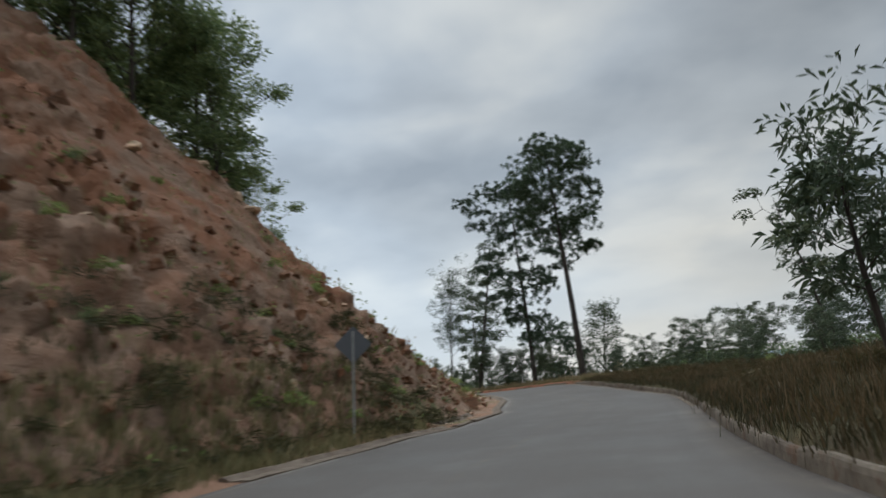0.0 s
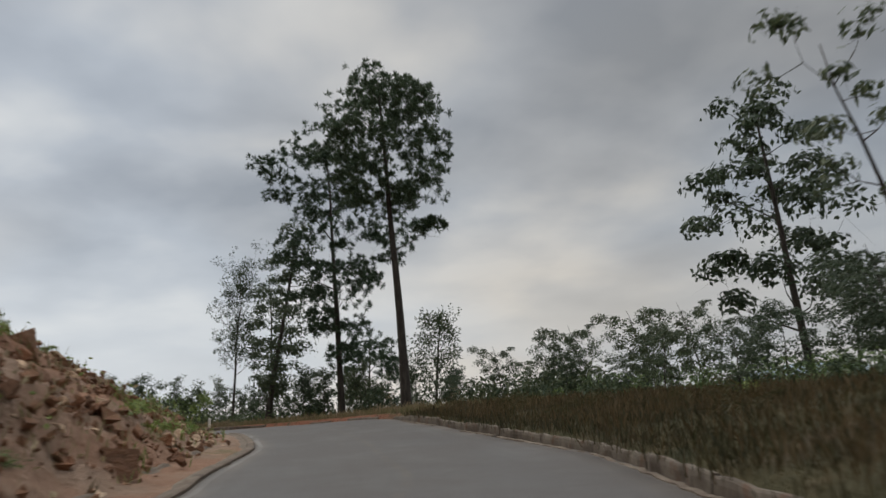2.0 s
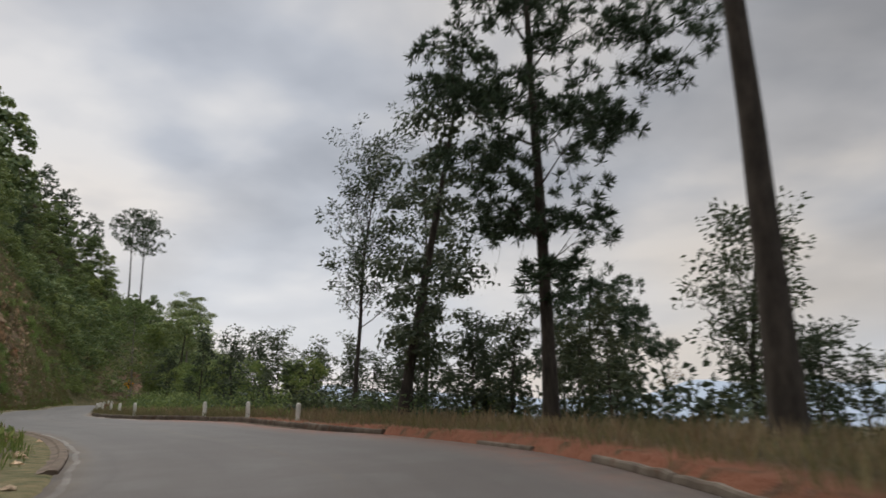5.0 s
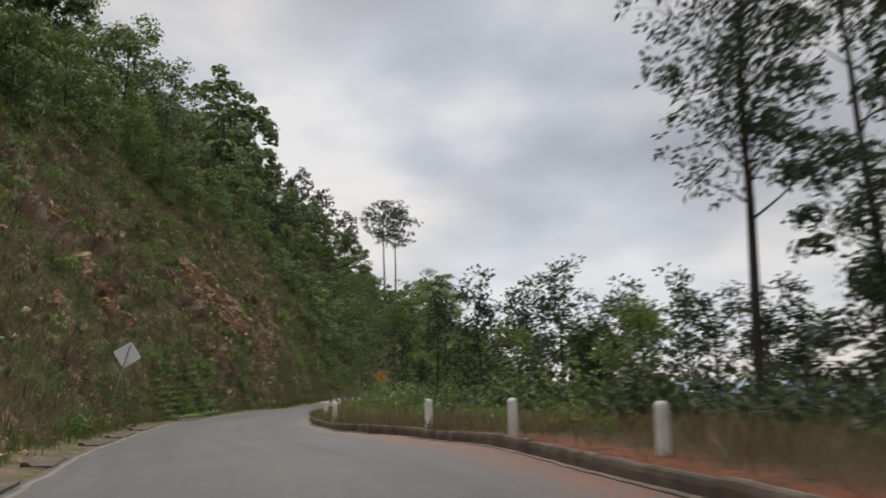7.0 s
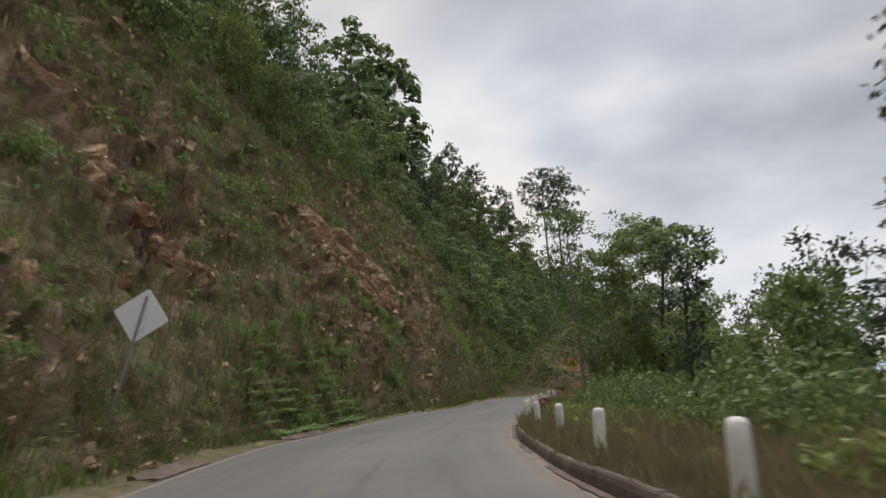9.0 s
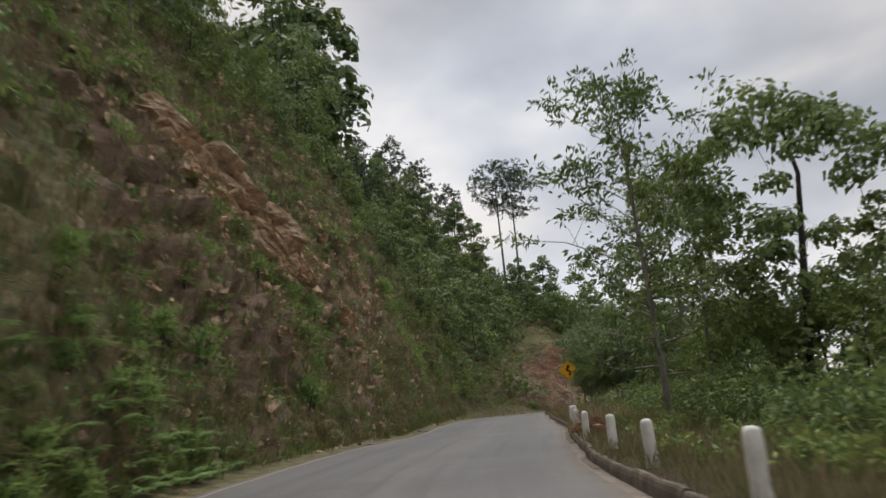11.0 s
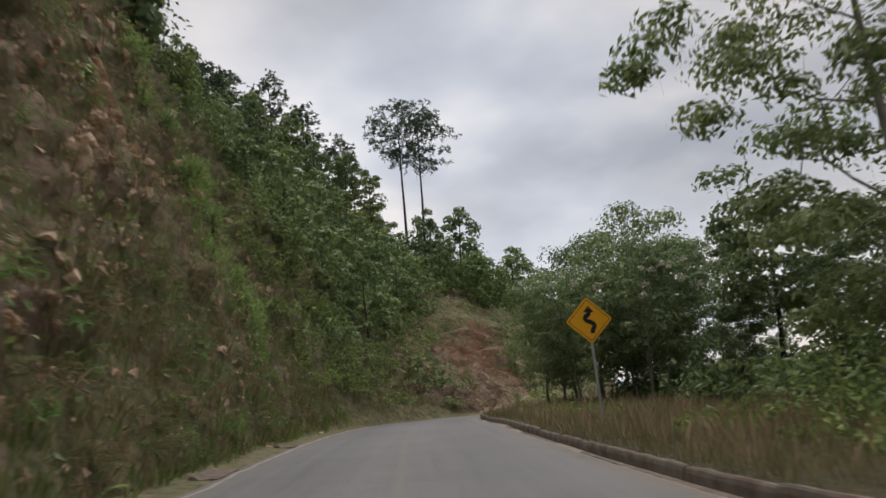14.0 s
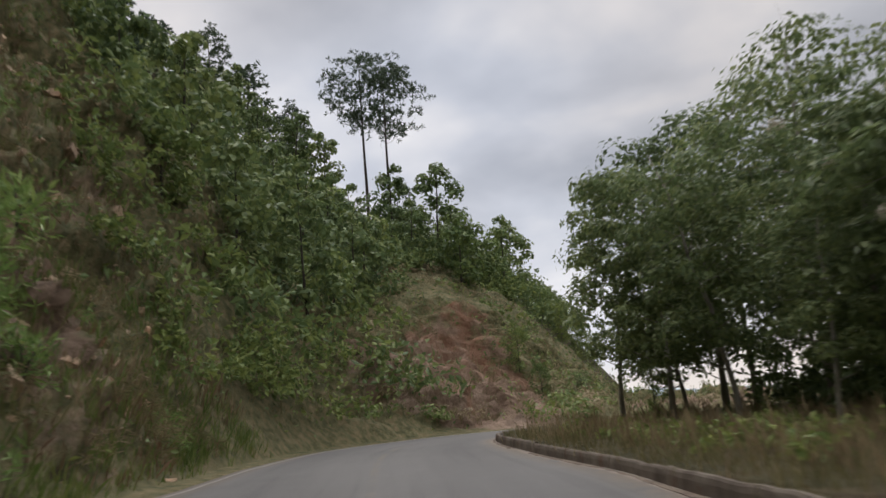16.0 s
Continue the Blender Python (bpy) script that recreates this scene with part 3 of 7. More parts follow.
# ---- cut slope on the hill side ----
def make_cut_slope():
    idx = np.where((S > -20) & (S < 207))[0]
    fine = np.linspace(idx[0], idx[-1], int((S[idx[-1]] - S[idx[0]]) / 0.3))
    i0 = np.floor(fine).astype(int)
    fr = fine - i0
    i1 = np.minimum(i0 + 1, len(AX) - 1)
    v = np.r_[0.0, 0.12, 0.4, 0.8, 1.2, np.arange(1.4, 14, 0.14), np.arange(14, 24.5, 0.7)]
    rows, cols = len(fine), len(v)
    P = np.zeros((rows, cols, 3))
    for r in range(rows):
        a, b, f = i0[r], i1[r], fr[r]
        pt = AX[a] * (1 - f) + AX[b] * f
        rt = RIGHT[a] * (1 - f) + RIGHT[b] * f
        el = EDGE_L[a] * (1 - f) + EDGE_L[b] * f
        P[r, :, :2] = pt[:2] + rt * (el - v)[:, None]
        za = left_z(np.full(cols, a), v, P[r, :, 0], P[r, :, 1])
        zb = left_z(np.full(cols, b), v, P[r, :, 0], P[r, :, 1])
        P[r, :, 2] = za * (1 - f) + zb * f
    flat = P.reshape(-1, 3)
    n = -strip_normals(flat, rows, cols)
    n[n[:, 2] < 0] *= -1
    amount = np.clip((np.tile(v, rows) - 0.5) / 2.5, 0, 1) * np.repeat((0.35 + 0.65 * CUT_K[i0]) * np.interp(S[i0], [42, 60], [0.62, 1.0]), cols)
    big = fractal(flat, 0.16, 3)
    ledge = 1 - np.abs(fractal(flat * np.array([1, 1, 1.6]), 0.42, 4, 0.55)) * 2.2
    small = fractal(flat, 1.5, 3)
    rocky = np.clip(fractal(flat, 0.085, 2) * 2.2 + 0.5, 0, 1)
    # broken beds: blocks of their own height, dipping along the road
    warp = flat + 0.35 * np.stack([small, np.roll(small, 1), small], 1)
    bed = warp @ np.array([[0.92, 0.10, 0.35], [-0.15, 0.80, 0.55], [-0.40, -0.50, 1.55]]).T
    block = np.array([noise.cell(q) for q in (bed * 1.15).tolist()]) * 0.6 + np.array([noise.cell(q) for q in (bed * 2.6 + 7).tolist()]) * 0.35
    grown = np.repeat(np.interp(S[i0], [0, 55, 80, 205], [1.0, 1.0, 0.95, 0.95]), cols)
    push = big * 1.2 + block * (0.08 + 0.42 * rocky * grown) + (ledge - 0.5) * (0.40 + 0.95 * rocky) + small * 0.22
    hollow = np.exp(-((np.repeat(S[i0], cols) - 102.7) / 0.55) ** 4 - ((np.tile(v, rows) - 4.2) / 0.36) ** 4)
    out = flat + n * (push * amount - 1.7 * hollow)[:, None]
    out[:, 2] -= 0.04 * (np.tile(v, rows) < 0.05)
    ob = mesh_object("cut_slope", out, grid_faces(rows, cols), CUT)
    s_all, v_all = np.repeat(S[i0], cols), np.tile(v, rows)
    scar = np.clip(1.9 - 1.4 * scar_reach(out[:, 0], out[:, 1]), 0, 1)
    set_attr(ob, "growth", np.clip(np.interp(s_all, [0, 44, 60, 80, 90, 94, 102, 106, 118, 130, 150, 160, 205], [0.30, 0.22, 0.58, 0.74, 0.72, 0.58, 0.58, 0.74, 0.74, 0.58, 0.58, 0.72, 0.76]) - np.where(s_all < 50, 0.35 * np.clip((v_all - 4.5) / 3, 0, 1), 0) - 0.75 * scar + np.where((v_all < 2.2) & (s_all > 46), 0.15, 0) - 0.60 * (rocky - 0.45) + 0.25 * np.clip((v_all - 5) / 5, 0, 1) * (s_all > 60) + np.clip((s_all - 150) / 8, 0, 1) * 0.5 * (v_all > 6), 0, 1))
    set_attr(ob, "redness", np.clip(np.interp(s_all, [0, 34, 46, 205], [0.85, 0.95, 0.15, 0.15]) * np.clip((v_all - 1.5) / 4, np.where(s_all < 46, 0.6, 0.0), 1) + 0.45 * scar * np.clip((v_all - 5) / 4, 0.15, 1), 0, 1))
    tagged(ob, "steep road cut of brown and red earth with rock ledges", "slope", kind="structure")
    return out.reshape(rows, cols, 3), n.reshape(rows, cols, 3), S[i0], v, rocky.reshape(rows, cols)


SLOPE, SLOPE_N, SLOPE_S, SLOPE_V, SLOPE_ROCKY = make_cut_slope()


def on_slope(s, v):
    """A place on the cut slope and its outward direction."""
    r = int(np.argmin(np.abs(SLOPE_S - s)))
    c = int(np.argmin(np.abs(SLOPE_V - v)))
    return SLOPE[r, c], SLOPE_N[r, c]


# ---- road ----
def make_road():
    cols = 13
    t = np.linspace(0, 1, cols)
    idx = np.arange(len(AX))
    el, er = EDGE_L - 0.02, EDGE_R + 0.02
    rag = np.array([noise.noise((s * 0.9, 3.1, 0)) for s in S]) * 0.10
    el = el + rag
    u = el[:, None] * (1 - t) + er[:, None] * t
    xy = AX[:, None, :2] + RIGHT[:, None] * u[..., None]
    z = AX[:, None, 2] + BANK[:, None] * u
    worn = np.array([[noise.noise((S[i] * 0.25, uu * 0.5, 7)) for uu in u[i]] for i in idx]) * 0.02
    top = np.concatenate([xy, (z + worn)[..., None]], 2)
    lip_l, lip_r = top[:, :1].copy(), top[:, -1:].copy()
    lip_l[..., 2] -= 0.18
    lip_r[..., 2] -= 0.18
    full = np.concatenate([lip_l, top, lip_r], 1)
    ob = mesh_object("road", full.reshape(-1, 3), grid_faces(len(AX), cols + 2), ASPHALT)
    mid = ((EDGE_L + EDGE_R) / 2)[:, None]
    uu = np.concatenate([u[:, :1], u, u[:, -1:]], 1)
    set_attr(ob, "lane", (uu - mid).ravel())
    set_attr(ob, "way", np.repeat(S, cols + 2))
    set_attr(ob, "edge", np.minimum(uu - el[:, None], er[:, None] - uu).ravel())
    tagged(ob, "worn grey asphalt mountain road with dusty edges", "road", kind="structure")


make_road()


# ---- verge behind the kerb ----
def make_verge():
    idx = np.where((S > -19) & (S < 195))[0]
    out = np.array([-0.06, 0.0, 0.3, 0.6, 0.9, 1.3, 1.8, 2.4, 3.1])
    P = np.zeros((len(idx), len(out), 3))
    for r, i in enumerate(idx):
        P[r, :, :2] = AX[i, :2] + RIGHT[i] * (EDGE_R[i] + out)[:, None]
        P[r, :, 2] = AX[i, 2] + BANK[i] * EDGE_R[i] + right_rise(np.full(len(out), i), out)
    flat = P.reshape(-1, 3)
    flat[:, 2] += fractal(flat, 0.8, 3) * 0.10 * np.tile(np.minimum(out, 1.0), len(idx)) + np.tile(np.where(out > 2.9, -0.15, np.where(out < 0.05, -0.10, 0.02)), len(idx))
    ob = mesh_object("verge", flat, grid_faces(len(idx), len(out)), GROUND)
    s_all = np.repeat(S[idx], len(out))
    set_attr(ob, "redness", np.clip(2.2 - np.abs(s_all - 62) / 9, 0, 1) * np.clip(1.7 - np.tile(out, len(idx)) / 0.8, 0, 1))
    tagged(ob, "grassy earth verge behind the kerb, bare and red at the bend", "verge", kind="structure")


make_verge()


# ---- kerb along the valley side, in cast lengths ----
def make_kerb():
    kerb = tagged(new("kerb"), "weathered grey concrete kerb along the valley side", "kerb", kind="structure")
    length = 2.4
    s = -18.0
    rng = random.Random(5)
    while s < 190:
        e = s + length - 0.03
        if not (45 < s < 62 and rng.random() < 0.35):
            ss = np.linspace(s, e, 9)
            ring = []
            tip = rng.uniform(-0.02, 0.02)
            for q in ss:
                i = int(np.argmin(np.abs(S - q)))
                er = EDGE_R[i] + 0.03
                drop = tip - float(np.interp(q, [42, 47, 60, 68], [0, 0.12, 0.12, 0]))
                base = AX[i, 2] + BANK[i] * er
                wob = noise.noise((q * 0.8, 1.7, 4)) * 0.02
                lump = 0.5 + noise.noise((q * 2.3, 6.0, 1.0))
                prof = [(-0.02, -0.2), (0.0, 0.12), (0.015, 0.17 + 0.02 * lump), (0.035, 0.195 + 0.02 * lump), (0.105, 0.19 + 0.025 * lump), (0.13, 0.175), (0.145, 0.12), (0.15, -0.2)]
                d = (q - S[i])
                c = AX[i, :2] + TAN[i] * d
                ring.append([(*(c + RIGHT[i] * (er + a + wob)), base + b + drop) for a, b in prof])
            verts = [p for r in ring for p in r]
            m = 8
            faces = [(r * m + j, r * m + j + 1, (r + 1) * m + j + 1, (r + 1) * m + j) for r in range(8) for j in range(m - 1)]
            faces += [tuple(range(m))[::-1], tuple(8 * m + j for j in range(m))]
            mesh_object("kerb_stone", verts, faces, KERB, False, kerb)
            if s > 22 and not 44 < s < 66 and rng.random() < 0.85:
                # thin concrete lip at the asphalt's edge
                lip = [(-0.13, -0.05), (-0.12, 0.010), (-0.03, 0.018), (0.0, 0.0)]
                verts = []
                for q in ss:
                    i = int(np.argmin(np.abs(S - q)))
                    c = AX[i, :2] + TAN[i] * (q - S[i])
                    worn = noise.noise((q * 1.9, 3.1, 8.0)) * 0.035
                    verts += [(*(c + RIGHT[i] * (EDGE_R[i] + a + (worn if n < 2 else 0.0))), AX[i, 2] + BANK[i] * EDGE_R[i] + b) for n, (a, b) in enumerate(lip)]
                mesh_object("kerb_lip", verts, [(r * 4 + j, r * 4 + j + 1, r * 4 + j + 5, r * 4 + j + 4) for r in range(8) for j in range(3)], APRON, False, kerb, "pale crumbling concrete lip")
        s += length


make_kerb()


# ---- plants ----
def leaves(centres, axes, length, width, rng, fold=0.25, droop=0.0):
    """Pointed leaves as folded four-cornered blades. Returns corners and faces."""
    n = len(centres)
    axes = axes / (np.linalg.norm(axes, axis=1, keepdims=True) + 1e-9)
    side = np.cross(axes, rng.normal(size=(n, 3)))
    side /= np.linalg.norm(side, axis=1, keepdims=True) + 1e-9
    up = np.cross(side, axes)
    L = (length * rng.uniform(0.65, 1.25, n))[:, None]
    W = (width * rng.uniform(0.7, 1.25, n))[:, None]
    a = centres - axes * L * 0.5
    b = centres + side * W * 0.5 + up * W * fold
    c = centres + axes * L * 0.5
    c[:, 2] -= droop * L[:, 0]
    d = centres - side * W * 0.5 + up * W * fold
    V = np.stack([a, b, c, d], 1).reshape(-1, 3)
    q = np.arange(n)[:, None] * 4
    F = np.concatenate([q + np.array([[0, 1, 2]]), q + np.array([[0, 2, 3]])], 1).reshape(-1, 3)
    return V, F


class Wood:
    """Collects tapered limbs into one mesh."""

    def __init__(self):
        self.v, self.f = [], []

    def limb(self, path, radii, sides=6):
        base = len(self.v)
        path = [Vector(p) for p in path]
        for i, p in enumerate(path):
            t = (path[min(i + 1, len(path) - 1)] - path[max(i - 1, 0)]).normalized()
            a = t.cross(Vector((0.31, 0.87, 0.12))).normalized()
            b = t.cross(a)
            for k in range(sides):
                w = 2 * math.pi * k / sides
                self.v.append(p + (a * math.cos(w) + b * math.sin(w)) * radii[i])
        for i in range(len(path) - 1):
            for k in range(sides):
                q, r = base + i * sides + k, base + i * sides + (k + 1) % sides
                self.f.append((q, r, r + sides, q + sides))
        self.f.append(tuple(base + (len(path) - 1) * sides + k for k in range(sides)))


def make_tree(name, seed, height, girth, crown_from, spread, limbs, clumps, per_clump, leaf, clump_r, mat, bark,
              rise=0.35, lean=(0, 0), profile="round", flat=0.6, stems=1, label="", group="", hang=0.0, twigs=True, bend=0.5):
    """A tree at the origin: trunk with limbs, and a crown of single leaves in clumps at the limbs' ends."""
    rng = np.random.default_rng(seed)
    wood = Wood()
    centres, centre_out = [], []
    for stem in range(stems):
        ang = rng.uniform(0, 6.28)
        off = Vector((math.cos(ang), math.sin(ang), 0)) * (0.0 if stems == 1 else girth * 1.2)
        tilt = Vector((lean[0], lean[1], 0)) + off.normalized() * (0.0 if stems == 1 else rng.uniform(0.15, 0.4))
        H = height * (1 if stem == 0 else rng.uniform(0.7, 0.95))
        n = 9
        wob = rng.normal(size=(n + 1, 2)) * 0.012 * H * bend
        wob = np.cumsum(wob, 0) * np.linspace(0, 1, n + 1)[:, None]
        trunk = [off + Vector((tilt.x * H * (k / n) + wob[k, 0], tilt.y * H * (k / n) + wob[k, 1], H * k / n - (0.5 if k == 0 else 0))) for k in range(n + 1)]
        rad = [girth * (1.35 if k == 0 else 1) * (1 - 0.86 * (k / n)) ** 0.8 for k in range(n + 1)]
        wood.limb(trunk, rad, 8)
        for j in range(limbs):
            f = (j + rng.uniform(0.1, 0.9)) / limbs
            t = crown_from + (0.985 - crown_from) * f
            x = t * n
            k = min(int(x), n - 1)
            p0 = trunk[k].lerp(trunk[k + 1], x - k)
            if profile == "round":
                shape = math.sin(math.pi * min(0.97, 0.18 + 0.80 * f)) ** 0.7
            elif profile == "cone":
                shape = (1 - f) ** 0.8 + 0.16
            elif profile == "umbrella":
                shape = 0.35 + 0.75 * f ** 0.8 if f < 0.85 else 0.75
            else:
                shape = 0.55 + 0.45 * f
            az = j * 2.4 + rng.normal() * 0.5
            ln = spread * shape * rng.uniform(0.6, 1.15)
            el = rise + 0.55 * f * (profile != "cone") + rng.normal() * 0.13
            d = Vector((math.cos(az) * math.cos(el), math.sin(az) * math.cos(el), math.sin(el)))
            pts = [p0 + d * ln * q + Vector((0, 0, ln * (0.18 * q * q - hang * q * q))) + Vector(rng.normal(size=3) * 0.05 * ln * q) for q in (0, 0.33, 0.66, 1)]
            r0 = max(0.012, rad[k] * 0.42 * (0.5 + 0.5 * shape))
            wood.limb(pts, [r0, r0 * 0.7, r0 * 0.45, r0 * 0.18], 4)
            ends = [pts[3]]
            for q in range(clumps - 1):
                g = rng.uniform(0.35, 0.98)
                kk = min(int(g * 3), 2)
                st = pts[kk].lerp(pts[kk + 1], g * 3 - kk)
                dd = (d + Vector(rng.normal(size=3) * (0.75, 0.75, 0.45)[0])).normalized()
                en = st + dd * ln * rng.uniform(0.15, 0.42) + Vector((0, 0, rng.uniform(-0.1, 0.25) * ln * 0.4))
                if twigs:
                    wood.limb([st, st.lerp(en, 0.5) + Vector((0, 0, 0.03 * ln)), en], [r0 * 0.35, r0 * 0.22, r0 * 0.08], 3)
                ends.append(en)
            for en in ends:
                centres.append(en)
                centre_out.append((en - p0).normalized())
        centres.append(trunk[-1])
        centre_out.append(Vector((0, 0, 1)))
    C = np.array([tuple(c) for c in centres])
    O = np.array([tuple(c) for c in centre_out])
    m = len(C)
    which = np.repeat(np.arange(m), rng.poisson(per_clump, m))
    g = rng.normal(size=(len(which), 3))
    g /= np.linalg.norm(g, axis=1, keepdims=True) + 1e-9
    r = rng.uniform(0.15, 1, len(which)) ** 0.6
    size = clump_r * rng.uniform(0.6, 1.3, m)[which]
    pos = C[which] + g * (r * size)[:, None] * np.array([1, 1, flat])
    axes = g * 0.9 + O[which] * 0.5 + rng.normal(size=g.shape) * 0.45 - np.array([0, 0, hang * 1.2])
    V, F = leaves(pos, axes, leaf[0], leaf[1], rng, droop=0.15)
    tree = new(name)
    mesh_object("trunk", [tuple(p) for p in wood.v], wood.f, bark, True, tree)
    mesh_object("crown", V, F, mat, False, tree)
    tagged(tree, label, "tree", group)
    return tree


def shell_leaves(C, R, per, leaf, rng, flat=0.8, low=-0.5, droop=0.35, inner=0.15):
    """Leaves laid over rounded lobes, each turned outwards, some inside."""
    which = np.repeat(np.arange(len(C)), rng.poisson(per, len(C)))
    d = rng.normal(size=(len(which), 3))
    d /= np.linalg.norm(d, axis=1, keepdims=True) + 1e-9
    d[:, 2] = np.where(d[:, 2] < low, -d[:, 2], d[:, 2])
    r = np.where(rng.uniform(size=len(which)) < inner, rng.uniform(0.2, 0.8, len(which)), rng.uniform(0.8, 1.1, len(which)))
    lump = 0.86 + 0.20 * np.sin(d[:, 0] * 6 + which * 1.3) * np.cos(d[:, 1] * 5 + which * 2.1) + 0.1 * np.sin(d[:, 2] * 9 + which)
    pos = C[which] + d * (R[which] * r * lump)[:, None] * np.array([1, 1, flat])
    axes = np.cross(d, rng.normal(size=d.shape))
    axes /= np.linalg.norm(axes, axis=1, keepdims=True) + 1e-9
    axes = axes + d * 0.35 - np.array([0, 0, droop])
    axes /= np.linalg.norm(axes, axis=1, keepdims=True) + 1e-9
    side = np.cross(axes, d + rng.normal(size=d.shape) * 0.45)
    side /= np.linalg.norm(side, axis=1, keepdims=True) + 1e-9
    n = len(which)
    L, W = (leaf[0] * rng.uniform(0.6, 1.3, n))[:, None] / 2, (leaf[1] * rng.uniform(0.7, 1.3, n))[:, None] / 2
    V = np.stack([pos - axes * L, pos + side * W, pos + axes * L - np.array([0, 0, 0.12]) * L, pos - side * W], 1).reshape(-1, 3)
    q = np.arange(n)[:, None] * 4
    return V, np.concatenate([q + np.array([[0, 1, 2]]), q + np.array([[0, 2, 3]])], 1).reshape(-1, 3)


def needle_tufts(C, R, tufts, needles, leaf, rng, flat=0.55):
    """Pine foliage: round tufts of long needles over each lobe."""
    which = np.repeat(np.arange(len(C)), tufts)
    d = rng.normal(size=(len(which), 3))
    d /= np.linalg.norm(d, axis=1, keepdims=True) + 1e-9
    d[:, 2] = np.where(d[:, 2] < -0.35, -d[:, 2], d[:, 2])
    T = C[which] + d * (R[which] * rng.uniform(0.45, 1.05, len(which)))[:, None] * np.array([1, 1, flat])
    T, D = np.repeat(T, needles, 0), np.repeat(d, needles, 0)
    a = rng.normal(size=T.shape) + D * 0.5 + np.array([0, 0, 0.35])
    a /= np.linalg.norm(a, axis=1, keepdims=True) + 1e-9
    return leaves(T + a * leaf[0] * 0.45, a, leaf[0], leaf[1], rng, fold=0.1)


def make_crowned(name, seed, height, girth, crown_from, rx, lobes, leaf, mat, bark, label, group="", shape="oval", per=60, lobe=0.40,
                 pine=None, lean=(0, 0), flat=0.8, bend=0.5, extra=(), off=(0, 0), sides=7):
    """A tree with a rounded crown of separate lobes, each carried by its own limb. extra: lobes of their own (x, y, z, radius)."""
    rng = np.random.default_rng(seed)
    wood = Wood()
    n = 7
    wob = np.cumsum(rng.normal(size=(n + 1, 2)) * 0.012 * height * bend, 0) * np.linspace(0, 1, n + 1)[:, None]
    trunk = [Vector((lean[0] * height * k / n + wob[k, 0], lean[1] * height * k / n + wob[k, 1], height * 0.97 * k / n - (0.5 if k == 0 else 0))) for k in range(n + 1)]
    rad = [girth * (1.3 if k == 0 else 1) * (1 - 0.88 * k / n) ** 0.85 for k in range(n + 1)]
    wood.limb(trunk, rad, sides)
    C, R = [], []

    def at(z):
        x = min(max(z / (height * 0.97), 0), 0.999) * n
        return trunk[int(x)].lerp(trunk[int(x) + 1], x - int(x)), rad[int(x)]

    spots = []
    for j in range(lobes):
        zf = (j + rng.uniform(0.2, 0.8)) / lobes
        if shape == "oval":
            pr = math.sqrt(max(0.05, 1 - (2 * zf - 1) ** 2))
        elif shape == "dome":
            pr = math.sqrt(max(0.06, 1 - zf ** 2.4)) * (0.55 + 0.45 * min(1, zf / 0.35))
        elif shape == "cone":
            pr = 1.05 - 0.8 * zf
        else:
            pr = 0.45 + 0.55 * zf
        az = j * 2.4 + rng.normal() * 0.35
        top, _ = at(height * (crown_from + (0.95 - crown_from) * zf))
        reach = rx * pr * rng.uniform(0.45, 0.88)
        c = top + Vector((math.cos(az) * reach + off[0] * rx, math.sin(az) * reach + off[1] * rx, rng.normal() * 0.05 * height * (1 - crown_from)))
        spots.append((c, rx * lobe * rng.uniform(0.65, 1.2)))
    for x, y, z, r in extra:
        spots.append((Vector((x, y, z)), r))
    joints = []
    for c, r in sorted(spots, key=lambda q: math.hypot(q[0].x, q[0].y)):
        reach = math.hypot(c.x, c.y)
        p0, r0 = at(max(height * 0.12, c.z - 0.45 * reach - 0.02 * height))
        near = min(joints, key=lambda q: (q[0] - c).length, default=None)
        if near and (near[0] - c).length < 0.8 * (p0 - c).length:
            p0, r0 = near
            reach = (p0 - c).length
        r0 = max(0.012, min(r0 * 0.42, 0.018 * reach + 0.008))
        mid_p = p0.lerp(c, 0.55) - Vector((0, 0, 0.06 * reach)) + Vector(rng.normal(size=3) * 0.04 * reach)
        wood.limb([p0, mid_p, c], [r0, r0 * 0.6, r0 * 0.2], 4)
        for q in range(2):
            e = c + Vector(rng.normal(size=3)) * r * 0.5
            wood.limb([mid_p.lerp(c, 0.5), e], [r0 * 0.35, r0 * 0.12], 3)
        joints += [(mid_p, r0 * 1.6), (c, r0 * 0.9)]
        C.append(tuple(c))
        R.append(r)
    C, R = np.array(C), np.array(R)
    V, F = needle_tufts(C, R, pine[0], pine[1], leaf, rng, flat) if pine else shell_leaves(C, R, per, leaf, rng, flat)
    tree = new(name)
    mesh_object("trunk", [tuple(p) for p in wood.v], wood.f, bark, True, tree)
    mesh_object("crown", V, F, mat, False, tree)
    tagged(tree, label, "tree", group)
    return tree


